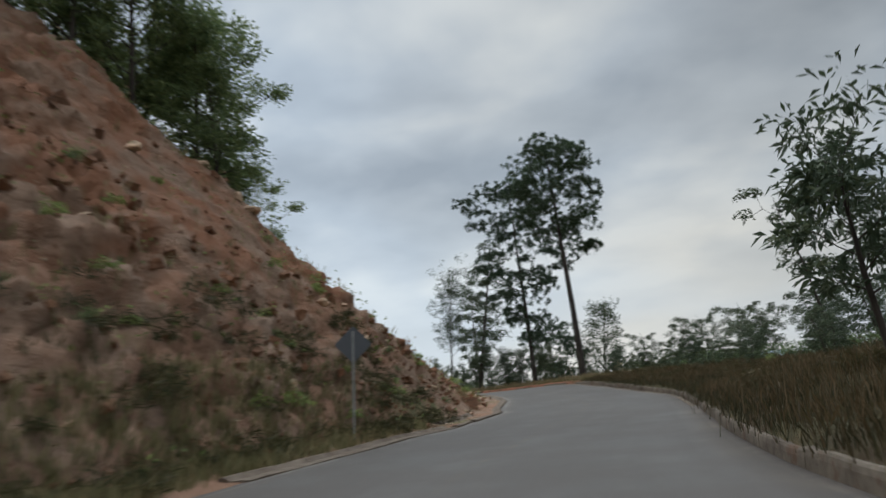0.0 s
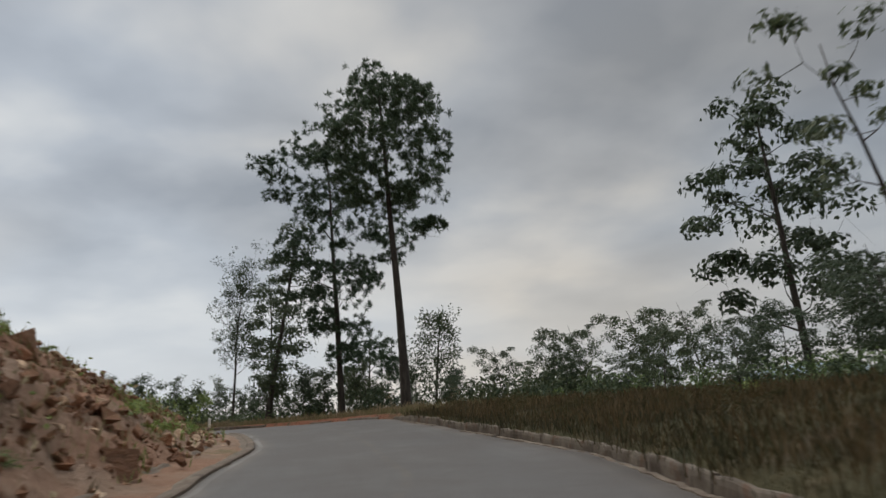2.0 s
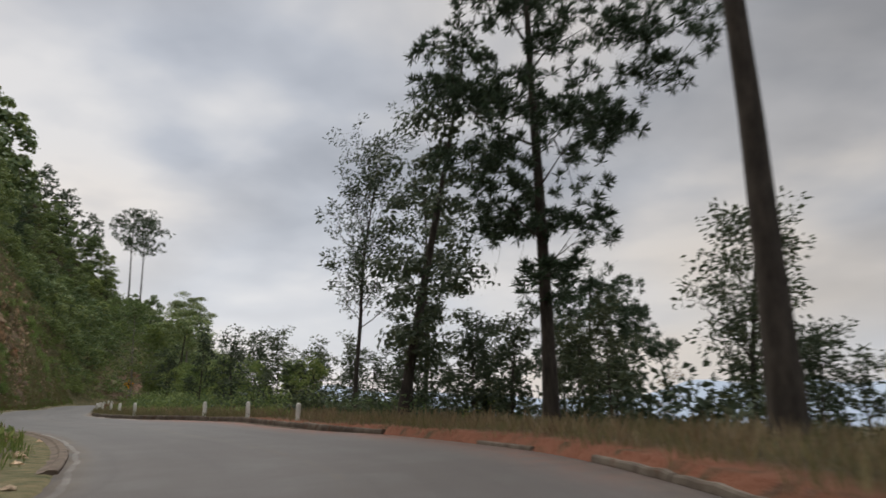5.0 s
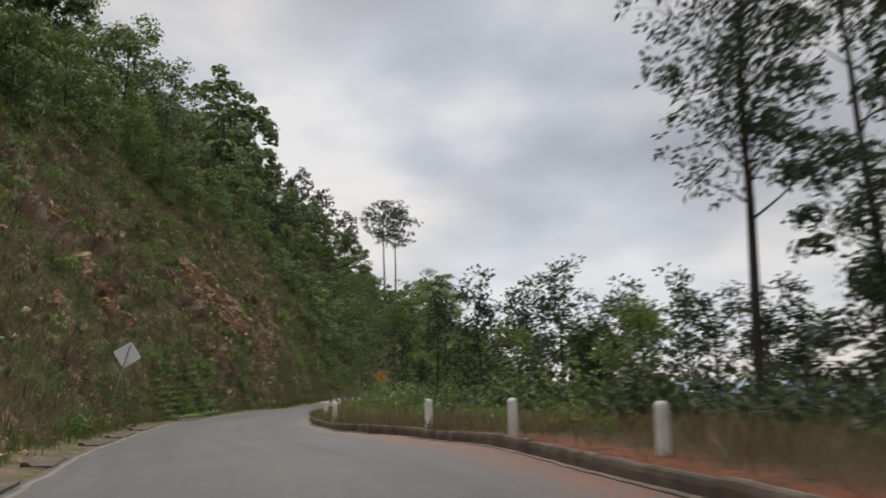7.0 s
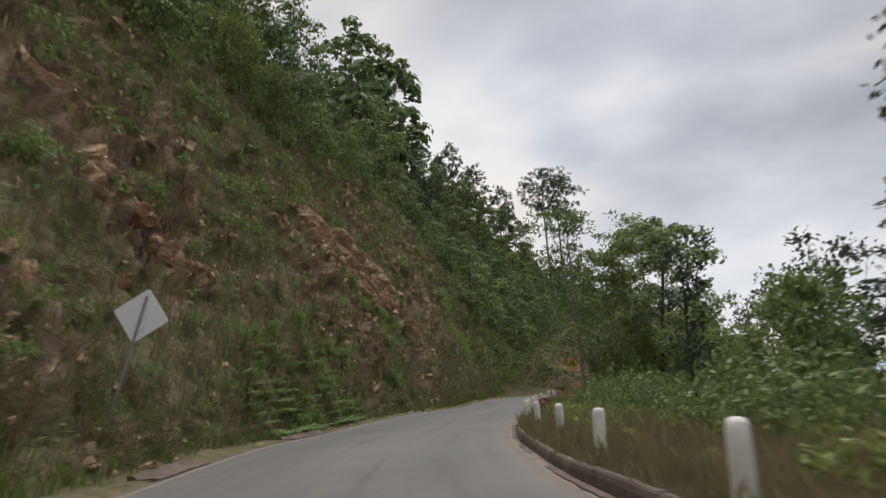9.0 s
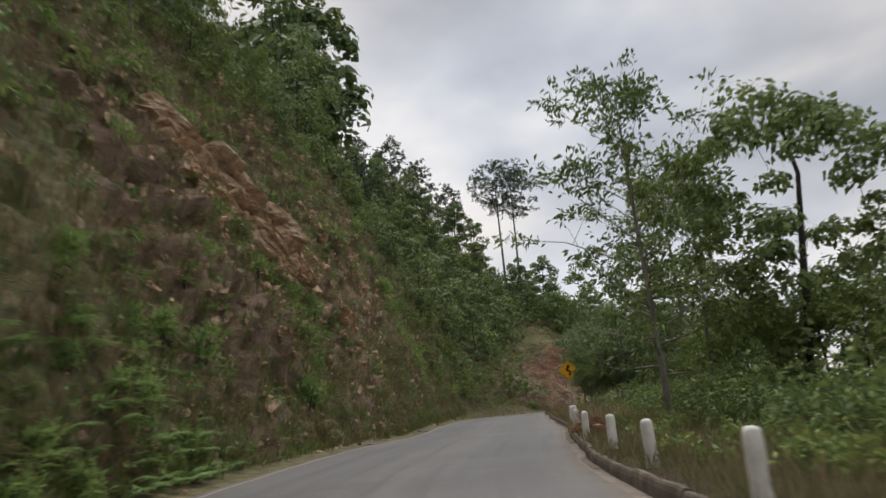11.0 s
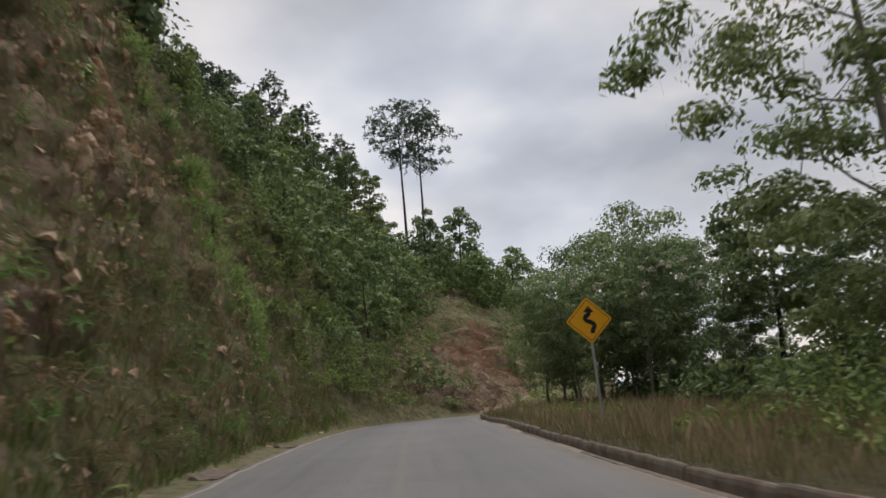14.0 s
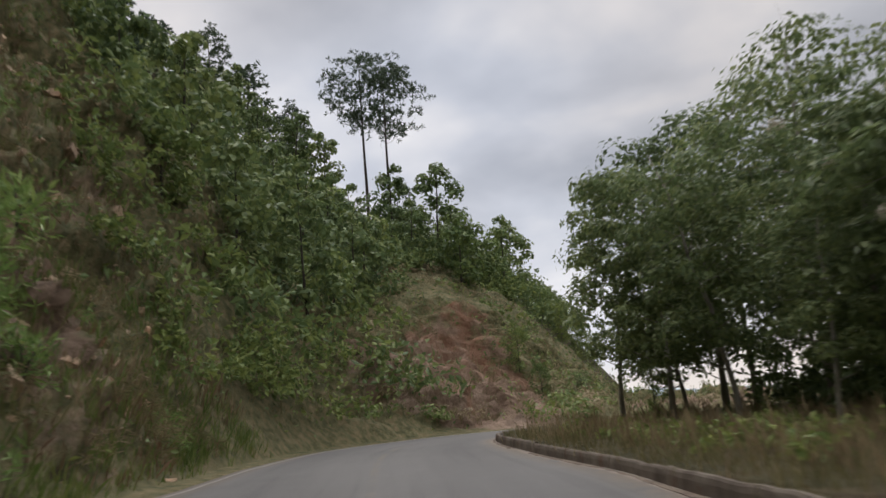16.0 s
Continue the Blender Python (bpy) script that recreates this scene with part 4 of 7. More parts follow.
def make_bush(name, seed, radius, height, count, leaf, mat, bark, label, group="", stems=7, open_top=False):
    rng = np.random.default_rng(seed)
    wood = Wood()
    tips = []
    for j in range(stems):
        az, el = j * 2.4 + rng.normal() * 0.3, rng.uniform(0.5, 1.4)
        d = Vector((math.cos(az) * math.cos(el) * radius, math.sin(az) * math.cos(el) * radius, math.sin(el) * height))
        tip = d * rng.uniform(0.6, 1.0)
        mid_p = tip * 0.5 + Vector(rng.normal(size=3) * 0.06 * height)
        wood.limb([(0, 0, -0.2), mid_p, tip], [0.025 * height ** 0.5, 0.016 * height ** 0.5, 0.006], 4)
        tips += [tip, tip * 0.75 + Vector(rng.normal(size=3) * 0.15 * height), mid_p]
    C = np.array([tuple(t) for t in tips])
    which = rng.integers(0, len(C), count)
    g = rng.normal(size=(count, 3))
    g /= np.linalg.norm(g, axis=1, keepdims=True)
    pos = C[which] + g * (rng.uniform(0.1, 1, count) ** 0.5 * 0.42 * radius)[:, None] * np.array([1, 1, 0.75])
    pos[:, 2] = np.maximum(pos[:, 2], 0.02)
    axes = g + rng.normal(size=g.shape) * 0.5 + np.array([0, 0, 0.5 if open_top else 0.1])
    V, F = leaves(pos, axes, leaf[0], leaf[1], rng)
    bush = new(name)
    mesh_object("stem", [tuple(p) for p in wood.v], wood.f, bark, True, bush)
    mesh_object("foliage", V, F, mat, False, bush)
    tagged(bush, label, "bush", group)
    return bush


def again(ob, m):
    """A copy at m whose size is m's own, whatever the size of the first."""
    return copy_thing(ob, m @ Matrix.Scale(1 / ob.scale.x, 4))


def placed(x, y, z, turn=0.0, size=1.0, tx=0.0, ty=0.0):
    return pose(x, y, z, tx, ty, turn) @ Matrix.Scale(size, 4)


# ---- concrete along the hill-side edge ----
def edge_slab(parent, name, s0, s1, rows, prof):
    """One cast length following the road's hill-side edge; prof gives (outward, height) pairs."""
    verts = []
    for q in np.linspace(s0, s1, rows):
        i = int(np.argmin(np.abs(S - q)))
        c = AX[i, :2] + TAN[i] * (q - S[i])
        z = AX[i, 2] + BANK[i] * EDGE_L[i]
        wob = noise.noise((q * 1.4, 9.0, 2.0)) * 0.05
        verts += [(*(c + RIGHT[i] * (EDGE_L[i] - a - wob)), z + h + 0.02 * noise.noise((q * 3.0, a * 4, 5.0))) for a, h in prof]
    m = len(prof)
    faces = [(r * m + j, r * m + j + 1, (r + 1) * m + j + 1, (r + 1) * m + j) for r in range(rows - 1) for j in range(m - 1)]
    faces += [tuple(range(m))[::-1], tuple((rows - 1) * m + j for j in range(m))]
    mesh_object(name, verts, faces, APRON, False, parent)


NARROW = [(-0.06, -0.15), (-0.05, 0.025), (0.05, 0.035), (0.32, 0.03), (0.42, 0.10), (0.52, 0.10), (0.54, -0.15)]
WIDE = [(-0.05, -0.3), (-0.04, 0.05), (0.0, 0.075), (0.13, 0.075), (0.17, 0.04), (0.45, -0.01), (0.85, 0.0), (1.15, 0.06), (1.2, 0.11), (1.32, 0.12), (1.36, -0.3)]


def make_gutter():
    gutter = tagged(new("gutter"), "broken concrete gutter edge along the foot of the cut", "gutter", kind="structure")
    rng = random.Random(15)
    for lo, hi, share, prof in ((-12, 23, 0.85, NARROW), (23, 47, 1.0, WIDE), (58, 75, 1.0, WIDE), (75, 150, 0.3, NARROW)):
        s = lo
        while s < hi:
            ln = min(rng.uniform(1.6, 3.0), hi - s)
            if rng.random() < share:
                edge_slab(gutter, "gutter_slab", s, s + ln - 0.03, 5, prof)
            s += ln


make_gutter()


# ---- marker posts on the kerb ----
def make_post():
    bm = bmesh.new()
    r, h, n = 0.088, 0.84, 16
    prof = [(r * 1.04, -0.35), (r * 1.04, 0.0), (r, 0.35), (r * 0.97, h - 0.10), (r * 0.9, h - 0.045), (r * 0.7, h - 0.012), (r * 0.3, h)]
    rings = [[bm.verts.new((rr * math.cos(2 * math.pi * k / n), rr * math.sin(2 * math.pi * k / n), z)) for k in range(n)] for rr, z in prof]
    for a, b in zip(rings, rings[1:]):
        for k in range(n):
            bm.faces.new((a[k], a[(k + 1) % n], b[(k + 1) % n], b[k])).smooth = True
    bm.faces.new(rings[-1])
    bm.faces.new(rings[0][::-1])
    me = bpy.data.meshes.new("marker_post")
    bm.to_mesh(me)
    me.materials.append(WHITEPOST)
    return tagged(new("marker_post", me), "round-topped white painted concrete marker post behind the kerb", "post", "marker posts along the kerb")


POSTS = [(-1.6, 70.0), (-4.48, 73.45), (-7.33, 76.0), (-13.1, 81.85), (-15.75, 85.6), (-18.5, 90.2), (-21.0, 94.0), (-23.15, 97.4), (-24.93, 100.91),
         (-26.49, 104.24), (-28.33, 108.03), (-29.68, 111.28), (-31.05, 114.80), (-32.55, 118.37)]
first_post = make_post()
rng = random.Random(8)
for n, (x, y) in enumerate(POSTS):
    i, u = locate(x, y)
    gap = float(EDGE_R[i[0]]) + 0.26 - float(u[0])
    if gap > 0:
        x, y = x + float(RIGHT[i[0], 0]) * gap, y + float(RIGHT[i[0], 1]) * gap
    base = float(road_z(i, EDGE_R[i])[0]) + (0.0 if S[i[0]] < 122 else 0.06)
    m = pose(x, y, base, rng.uniform(-2, 2), rng.uniform(-3, 3), rng.uniform(0, 360))
    if n:
        copy_thing(first_post, m)
    else:
        first_post.matrix_basis = m


# ---- road signs ----
def plate(bm, half, thick, z, y=0.0, corner=0.06):
    """A diamond plate with rounded corners, standing in the x-z plane."""
    ring = []
    for k in range(4):
        c = Vector((math.cos(math.pi / 2 * k), 0, math.sin(math.pi / 2 * k))) * (half - corner * 1.3)
        for j in range(5):
            w = math.pi / 2 * k + (j - 2) / 4 * math.pi / 2
            ring.append(c + Vector((math.cos(w), 0, math.sin(w))) * corner)
    front = [bm.verts.new(p + Vector((0, y - thick / 2, z))) for p in ring]
    back = [bm.verts.new(p + Vector((0, y + thick / 2, z))) for p in ring]
    bm.faces.new(front)
    bm.faces.new(back[::-1])
    for k in range(len(ring)):
        bm.faces.new((front[k], back[k], back[(k + 1) % len(ring)], front[(k + 1) % len(ring)]))


def part(name, bm, material, parent, label=""):
    me = bpy.data.meshes.new(name)
    bmesh.ops.recalc_face_normals(bm, faces=bm.faces)
    bm.to_mesh(me)
    bm.free()
    me.materials.append(material)
    ob = new(name, me)
    ob.parent = parent
    if label:
        ob["label"] = label
    return ob


def ribbon(bm, pts, width, y):
    """A flat bent stroke of even width in the x-z plane."""
    left, right = [], []
    for i, p in enumerate(pts):
        a, b = pts[max(i - 1, 0)], pts[min(i + 1, len(pts) - 1)]
        t = Vector((b[0] - a[0], 0, b[1] - a[1])).normalized()
        nrm = Vector((-t.z, 0, t.x)) * width / 2
        q = Vector((p[0], y, p[1]))
        left.append(bm.verts.new(q + nrm))
        right.append(bm.verts.new(q - nrm))
    for i in range(len(pts) - 1):
        bm.faces.new((left[i], right[i], right[i + 1], left[i + 1]))


def make_sign(face, back, half, centre, label, arrow=True):
    """Diamond sign on a steel angle post; its face looks along -y."""
    sign = tagged(new("road_sign"), label, "road sign")
    bm = bmesh.new()
    plate(bm, half, 0.012, centre)
    panel = part("sign_panel", bm, face if arrow else back, sign, "yellow diamond panel with rounded corners" if arrow else "plain grey back of a diamond panel")
    bm = bmesh.new()
    for (x0, x1, y0, y1) in ((-0.03, 0.03, 0.010, 0.018), (-0.03, -0.022, 0.018, 0.062)):
        vs = [bm.verts.new((x, y, z)) for z in (-0.6, centre + half * 0.72) for x, y in ((x0, y0), (x1, y0), (x1, y1), (x0, y1))]
        for f in ((3, 2, 1, 0), (4, 5, 6, 7), (0, 1, 5, 4), (1, 2, 6, 5), (2, 3, 7, 6), (3, 0, 4, 7)):
            bm.faces.new([vs[q] for q in f])
    if not arrow:
        bmesh.ops.rotate(bm, verts=bm.verts, cent=(0, 0, 0), matrix=Matrix.Rotation(math.pi, 3, "Z"))
    part("sign_post", bm, STEEL, sign, "galvanised steel angle post")
    for z in (centre + half * 0.5, centre - half * 0.5):
        bm = bmesh.new()
        bmesh.ops.create_cone(bm, cap_ends=True, segments=8, radius1=0.016, radius2=0.013, depth=0.02, matrix=Matrix.Translation((0, -0.012, z)) @ Matrix.Rotation(math.pi / 2, 4, "X"))
        part("bolt", bm, STEEL, panel)
    if arrow:
        bm = bmesh.new()
        s = half
        curve = [(0.09 * s, -0.56 * s), (0.10 * s, -0.44 * s), (0.17 * s, -0.34 * s), (0.21 * s, -0.24 * s), (0.16 * s, -0.14 * s), (0.02 * s, -0.07 * s), (-0.12 * s, 0.0 * s),
                 (-0.17 * s, 0.09 * s), (-0.12 * s, 0.18 * s), (0.0 * s, 0.25 * s), (0.04 * s, 0.36 * s)]
        ribbon(bm, [(a, b + centre) for a, b in curve], 0.19 * s, -0.011)
        head = [(0.03 * s, 0.62 * s), (-0.20 * s, 0.36 * s), (0.25 * s, 0.33 * s)]
        bm.faces.new([bm.verts.new((a, -0.011, b + centre)) for a, b in head])
        part("arrow", bm, BLACK, panel, "black winding-road arrow")
        bm = bmesh.new()
        for r0, r1 in ((half * 0.90, half * 0.87),):
            a = [bm.verts.new((math.cos(math.pi / 2 * k) * r0, -0.0105, centre + math.sin(math.pi / 2 * k) * r0)) for k in range(4)]
            b = [bm.verts.new((math.cos(math.pi / 2 * k) * r1, -0.0105, centre + math.sin(math.pi / 2 * k) * r1)) for k in range(4)]
            for k in range(4):
                bm.faces.new((a[k], a[(k + 1) % 4], b[(k + 1) % 4], b[k]))
        part("border", bm, BLACK, panel, "thin black border line")
    return sign


yz = gz(-37.5, 132.7)
curve_sign = make_sign(YELLOW, SIGNBACK, 0.585, 5.86 - yz, "yellow diamond winding-road warning sign on a leaning steel post")
curve_sign.matrix_basis = pose(-37.5, 132.75, yz, 0, -1.5, 22)
wz = gz(-25.94, 84.66)
back_sign = make_sign(YELLOW, SIGNBACK, 0.60, 2.50, "pale grey back of a diamond sign on a leaning post", False)
back_sign.matrix_basis = pose(-25.94, 84.66, wz, -6, 13, 35)
dz = gz(-2.8, 19.4)
dark_sign = make_sign(YELLOW, SIGNDARK, 0.50, 2.6, "dark weathered back of a diamond sign before the cut", False)
dark_sign.matrix_basis = pose(-2.8, 19.4, dz, 0, 3, 8)


# ---- stones ----
def rock_mesh(name, seed, mat, detail=2, squash=(1, 0.8, 0.65)):
    """A broken block: a ball cut by flat breaks, with stepped, cracked faces."""
    rng = np.random.default_rng(seed)
    bm = bmesh.new()
    bmesh.ops.create_icosphere(bm, subdivisions=detail, radius=1.0)
    cuts = rng.normal(size=(14, 3))
    cuts /= np.linalg.norm(cuts, axis=1, keepdims=True)
    depth = rng.uniform(0.38, 0.72, 14)
    off = Vector(rng.uniform(-50, 50, 3))
    for v in bm.verts:
        p = v.co.copy()
        for c, dd in zip(cuts, depth):
            d = p.dot(Vector(c)) - dd
            if d > 0:
                p -= Vector(c) * d * 0.97
        step = noise.noise(Vector((p.x * 1.3, p.y * 1.3, p.z * 5.0)) + off)
        p *= 1 + 0.14 * (round(step * 4) / 4) + 0.10 * noise.noise(p * 3.1 + off)
        v.co = Vector((p.x * squash[0], p.y * squash[1], p.z * squash[2]))
    me = bpy.data.meshes.new(name)
    bm.to_mesh(me)
    bm.free()
    me.materials.append(mat)
    return me


ROCKS = [rock_mesh("rock", 10 + k, ROCK if k % 6 else STONE, 3, ((1, 0.8, 0.65), (1, 0.6, 0.5), (0.9, 0.9, 0.8))[k % 3]) for k in range(6)]


def put_rock(mesh, where, size, sink, rng, label, group):
    ob = new("rock", mesh)
    ob.matrix_basis = Matrix.Translation(Vector(where) - Vector((0, 0, sink))) @ pose(0, 0, 0, rng.uniform(-25, 25), rng.uniform(-25, 25), rng.uniform(0, 360)) @ Matrix.Scale(size, 4)
    return tagged(ob, label, "rock", group)


rng = random.Random(21)
count = 0
while count < 170:
    s = rng.uniform(0, 160)
    v = rng.choice((rng.uniform(0.5, 2.4), rng.uniform(1.5, 12.0)))
    if 46 < s < 64 and v > 3 or s > 80 and v > 2.4 and rng.random() < 0.6:
        continue
    p, nrm = on_slope(s, v)
    size = rng.uniform(0.10, 0.26) if v < 2.4 else rng.uniform(0.15, 0.55) * (0.7 if s > 80 else 1.0)
    at_foot = v < 2.4
    put_rock(ROCKS[rng.randrange(6)], p, size, size * 0.12, rng, "loose stone fallen to the foot of the cut" if at_foot else "angular brown rock standing out of the cut slope",
             "fallen stones at the verge" if at_foot else "rocks in the cut slope")
    count += 1
for k in range(46):
    p, nrm = on_slope(rng.uniform(25, 44), rng.choice((rng.uniform(0.9, 2.6), rng.uniform(2, 5))))
    size = rng.uniform(0.08, 0.32)
    put_rock(ROCKS[rng.randrange(6)], p, size, size * 0.1, rng, "broken stone in the rubble at the bend", "rubble at the bend")
# bedrock outcrops: broken slabs that share one dip, standing out of the slope
def slab_mesh(seed, mat):
    """A rough bed of rock: a rounded block broken by flat cracks and pitted."""
    g = np.random.default_rng(seed)
    bm = bmesh.new()
    bmesh.ops.create_icosphere(bm, subdivisions=3, radius=1.0)
    cuts = g.normal(size=(7, 3)) * np.array([1, 1, 0.5])
    cuts /= np.linalg.norm(cuts, axis=1, keepdims=True)
    deep = g.uniform(0.55, 0.9, 7)
    off = Vector(g.uniform(0, 90, 3))
    for v in bm.verts:
        p = v.co.copy()
        p /= (abs(p.x) ** 5 + abs(p.y) ** 5 + abs(p.z) ** 5) ** 0.2
        for c, dd in zip(cuts, deep):
            d = p.dot(Vector(c)) - dd
            if d > 0:
                p -= Vector(c) * d
        bed = noise.noise(Vector((p.x * 0.8, p.y * 0.8, p.z * 6.0)) + off)
        crack = abs(noise.noise(p * 1.9 + off * 2))
        p *= 1 + 0.07 * bed + 0.07 * noise.noise(p * 4.0 + off) - 0.22 * max(0.0, 0.12 - crack) / 0.12
        v.co = Vector((p.x, p.y * 0.62, p.z * 0.42))
    me = bpy.data.meshes.new("slab")
    bm.to_mesh(me)
    bm.free()
    me.materials.append(mat)
    return me


SLABS = {EARTHROCK: [slab_mesh(440 + k, EARTHROCK) for k in range(5)], ROCK: [slab_mesh(400 + k, ROCK) for k in range(6)], STONE: [slab_mesh(420 + k, STONE) for k in range(5)]}


def make_outcrop(seed, spread, slabs, size, mat, label):
    """Slabs over (s, v) spans of the slope, all under one outcrop."""
    g = random.Random(seed)
    (s0, s1), (v0, v1) = spread
    outcrop = tagged(new("bedrock_outcrop"), label, "rock", "bedrock outcrops")
    for k in range(slabs):
        f = g.random()
        s = s0 + (s1 - s0) * f
        p, nrm = on_slope(s, v0 + (v1 - v0) * f + g.gauss(0, 0.55) * size / 0.5)
        p, nrm = Vector(p), Vector(nrm)
        i = int(np.argmin(np.abs(S - s)))
        dip = Vector((TAN[i, 0], TAN[i, 1], -0.55 + g.uniform(-0.15, 0.15))).normalized()
        out = (nrm - dip * nrm.dot(dip)).normalized()
        m = Matrix((dip, out, dip.cross(out))).transposed().to_4x4()
        big = size * g.uniform(0.55, 1.35)
        tw = Matrix.Rotation(g.gauss(0, 0.22), 4, "X") @ Matrix.Rotation(g.gauss(0, 0.18), 4, "Y") @ Matrix.Rotation(g.gauss(0, 0.25), 4, "Z")
        slab = new("slab", g.choice(SLABS[mat]))
        slab.parent = outcrop
        slab.matrix_basis = Matrix.Translation(p - nrm * big * 0.12) @ m @ tw @ Matrix.Diagonal((big * g.uniform(0.7, 1.3), big * g.uniform(0.8, 1.3), big * g.uniform(0.7, 1.5), 1))


def ledge(seed, s_span, v_span, slabs, size, mat, label):
    make_outcrop(seed, (s_span, v_span), slabs, size, mat, label)


def bedded_ledge(seed, s_span, v_span, beds, length, thick, depth, mat, label, out=0.35):
    """A jutting ledge of long parallel beds that dip along the road, the upper ones hanging over."""
    g = random.Random(seed)
    (s0, s1), (v0, v1) = s_span, v_span
    outcrop = tagged(new("bedrock_outcrop"), label, "rock", "bedrock outcrops")
    a, na = on_slope(s0, v0)
    b, nb = on_slope(s1, v1)
    a, b = Vector(a), Vector(b)
    nrm = (Vector(na) + Vector(nb)).normalized()
    nrm = Vector((nrm.x, nrm.y, 0.25)).normalized()
    dip = (b - a).normalized()
    face = (nrm - dip * nrm.dot(dip)).normalized()
    up = dip.cross(face)
    if up.z < 0:
        up = -up
    m = Matrix((dip, face, up)).transposed().to_4x4()
    span = (b - a).length
    for k in range(beds):
        level = k - beds * 0.6
        x = 0.0
        while x < span:
            ln = length * g.uniform(0.5, 1.2)
            slab = new("slab", g.choice(SLABS[mat]))
            slab.parent = outcrop
            jut = out + depth * (0.20 * level / beds + g.uniform(-0.22, 0.22))
            where = a + dip * (x + ln * 0.5) + up * (level * thick + g.gauss(0, 0.05)) + face * jut
            tw = Matrix.Rotation(g.gauss(0, 0.07), 4, "X") @ Matrix.Rotation(g.gauss(0, 0.07), 4, "Y") @ Matrix.Rotation(g.gauss(0, 0.10), 4, "Z")
            slab.matrix_basis = Matrix.Translation(where) @ m @ tw @ Matrix.Diagonal((ln * 0.60, depth * g.uniform(0.8, 1.3), thick * g.uniform(1.0, 1.9), 1))
            x += ln * 0.9


bedded_ledge(201, (120.5, 129.5), (5.7, 4.1), 6, 1.5, 0.30, 0.85, ROCK, "large cracked brown bedrock ledge jutting from the road cut", 0.30)
bedded_ledge(212, (121.0, 128.8), (6.4, 4.9), 2, 2.6, 0.42, 1.05, STONE, "pale tan upper bed of the bedrock ledge", 0.50)
ledge(202, (122, 131), (3.4, 2.4), 22, 0.30, ROCK, "broken rock under the bedrock ledge")
bedded_ledge(203, (99.6, 101.7), (4.9, 4.4), 4, 0.9, 0.34, 0.8, ROCK, "broken rock ledge beside a dark hollow", 0.30)
bedded_ledge(204, (96.5, 101.5), (7.0, 6.2), 4, 1.1, 0.26, 0.7, ROCK, "dark broken rock ledge under the brush", 0.25)
bedded_ledge(213, (103.6, 105.4), (4.2, 3.7), 3, 0.6, 0.2, 0.5, ROCK, "orange broken rock below the hollow", 0.15)
bedded_ledge(205, (92.2, 94.8), (3.8, 3.0), 3, 0.9, 0.26, 0.4, ROCK, "weathered broken rock low in the road cut", 0.05)
ledge(206, (127, 137), (4.6, 2.4), 22, 0.36, ROCK, "reddish broken rock band across the road cut")
bedded_ledge(214, (131, 133.6), (5.0, 4.5), 3, 0.8, 0.24, 0.5, ROCK, "brown rock rib in the road cut", 0.12)
bedded_ledge(215, (134.2, 136.6), (4.2, 3.4), 4, 0.7, 0.22, 0.55, ROCK, "grey-brown rock rib low in the road cut", 0.15)
bedded_ledge(216, (137.5, 140), (6.4, 5.6), 3, 0.8, 0.24, 0.5, ROCK, "weathered rock rib high in the road cut", 0.12)
ledge(207, (138, 147), (6.0, 3.4), 26, 0.36, ROCK, "grey broken rock in the slope")
ledge(217, (130, 139), (3.6, 2.2), 14, 0.22, ROCK, "rock blocks low in the cut")
ledge(208, (128, 140), (8.5, 5.5), 18, 0.38, ROCK, "brown rock band high in the road cut")
bedded_ledge(209, (146.5, 149), (5.6, 4.6), 4, 0.8, 0.22, 0.5, ROCK, "brown crumbling rock rib near the end of the cut", 0.12)
ledge(218, (143, 155), (6.5, 3.4), 26, 0.36, ROCK, "brown crumbling rock in the far end of the cut")
ledge(210, (8, 24), (7.0, 3.0), 26, 0.30, EARTHROCK, "crumbling brown rock in the first road cut")
ledge(211, (22, 38), (5.6, 2.2), 16, 0.22, EARTHROCK, "crumbling rock ribs at the nose of the first cut")


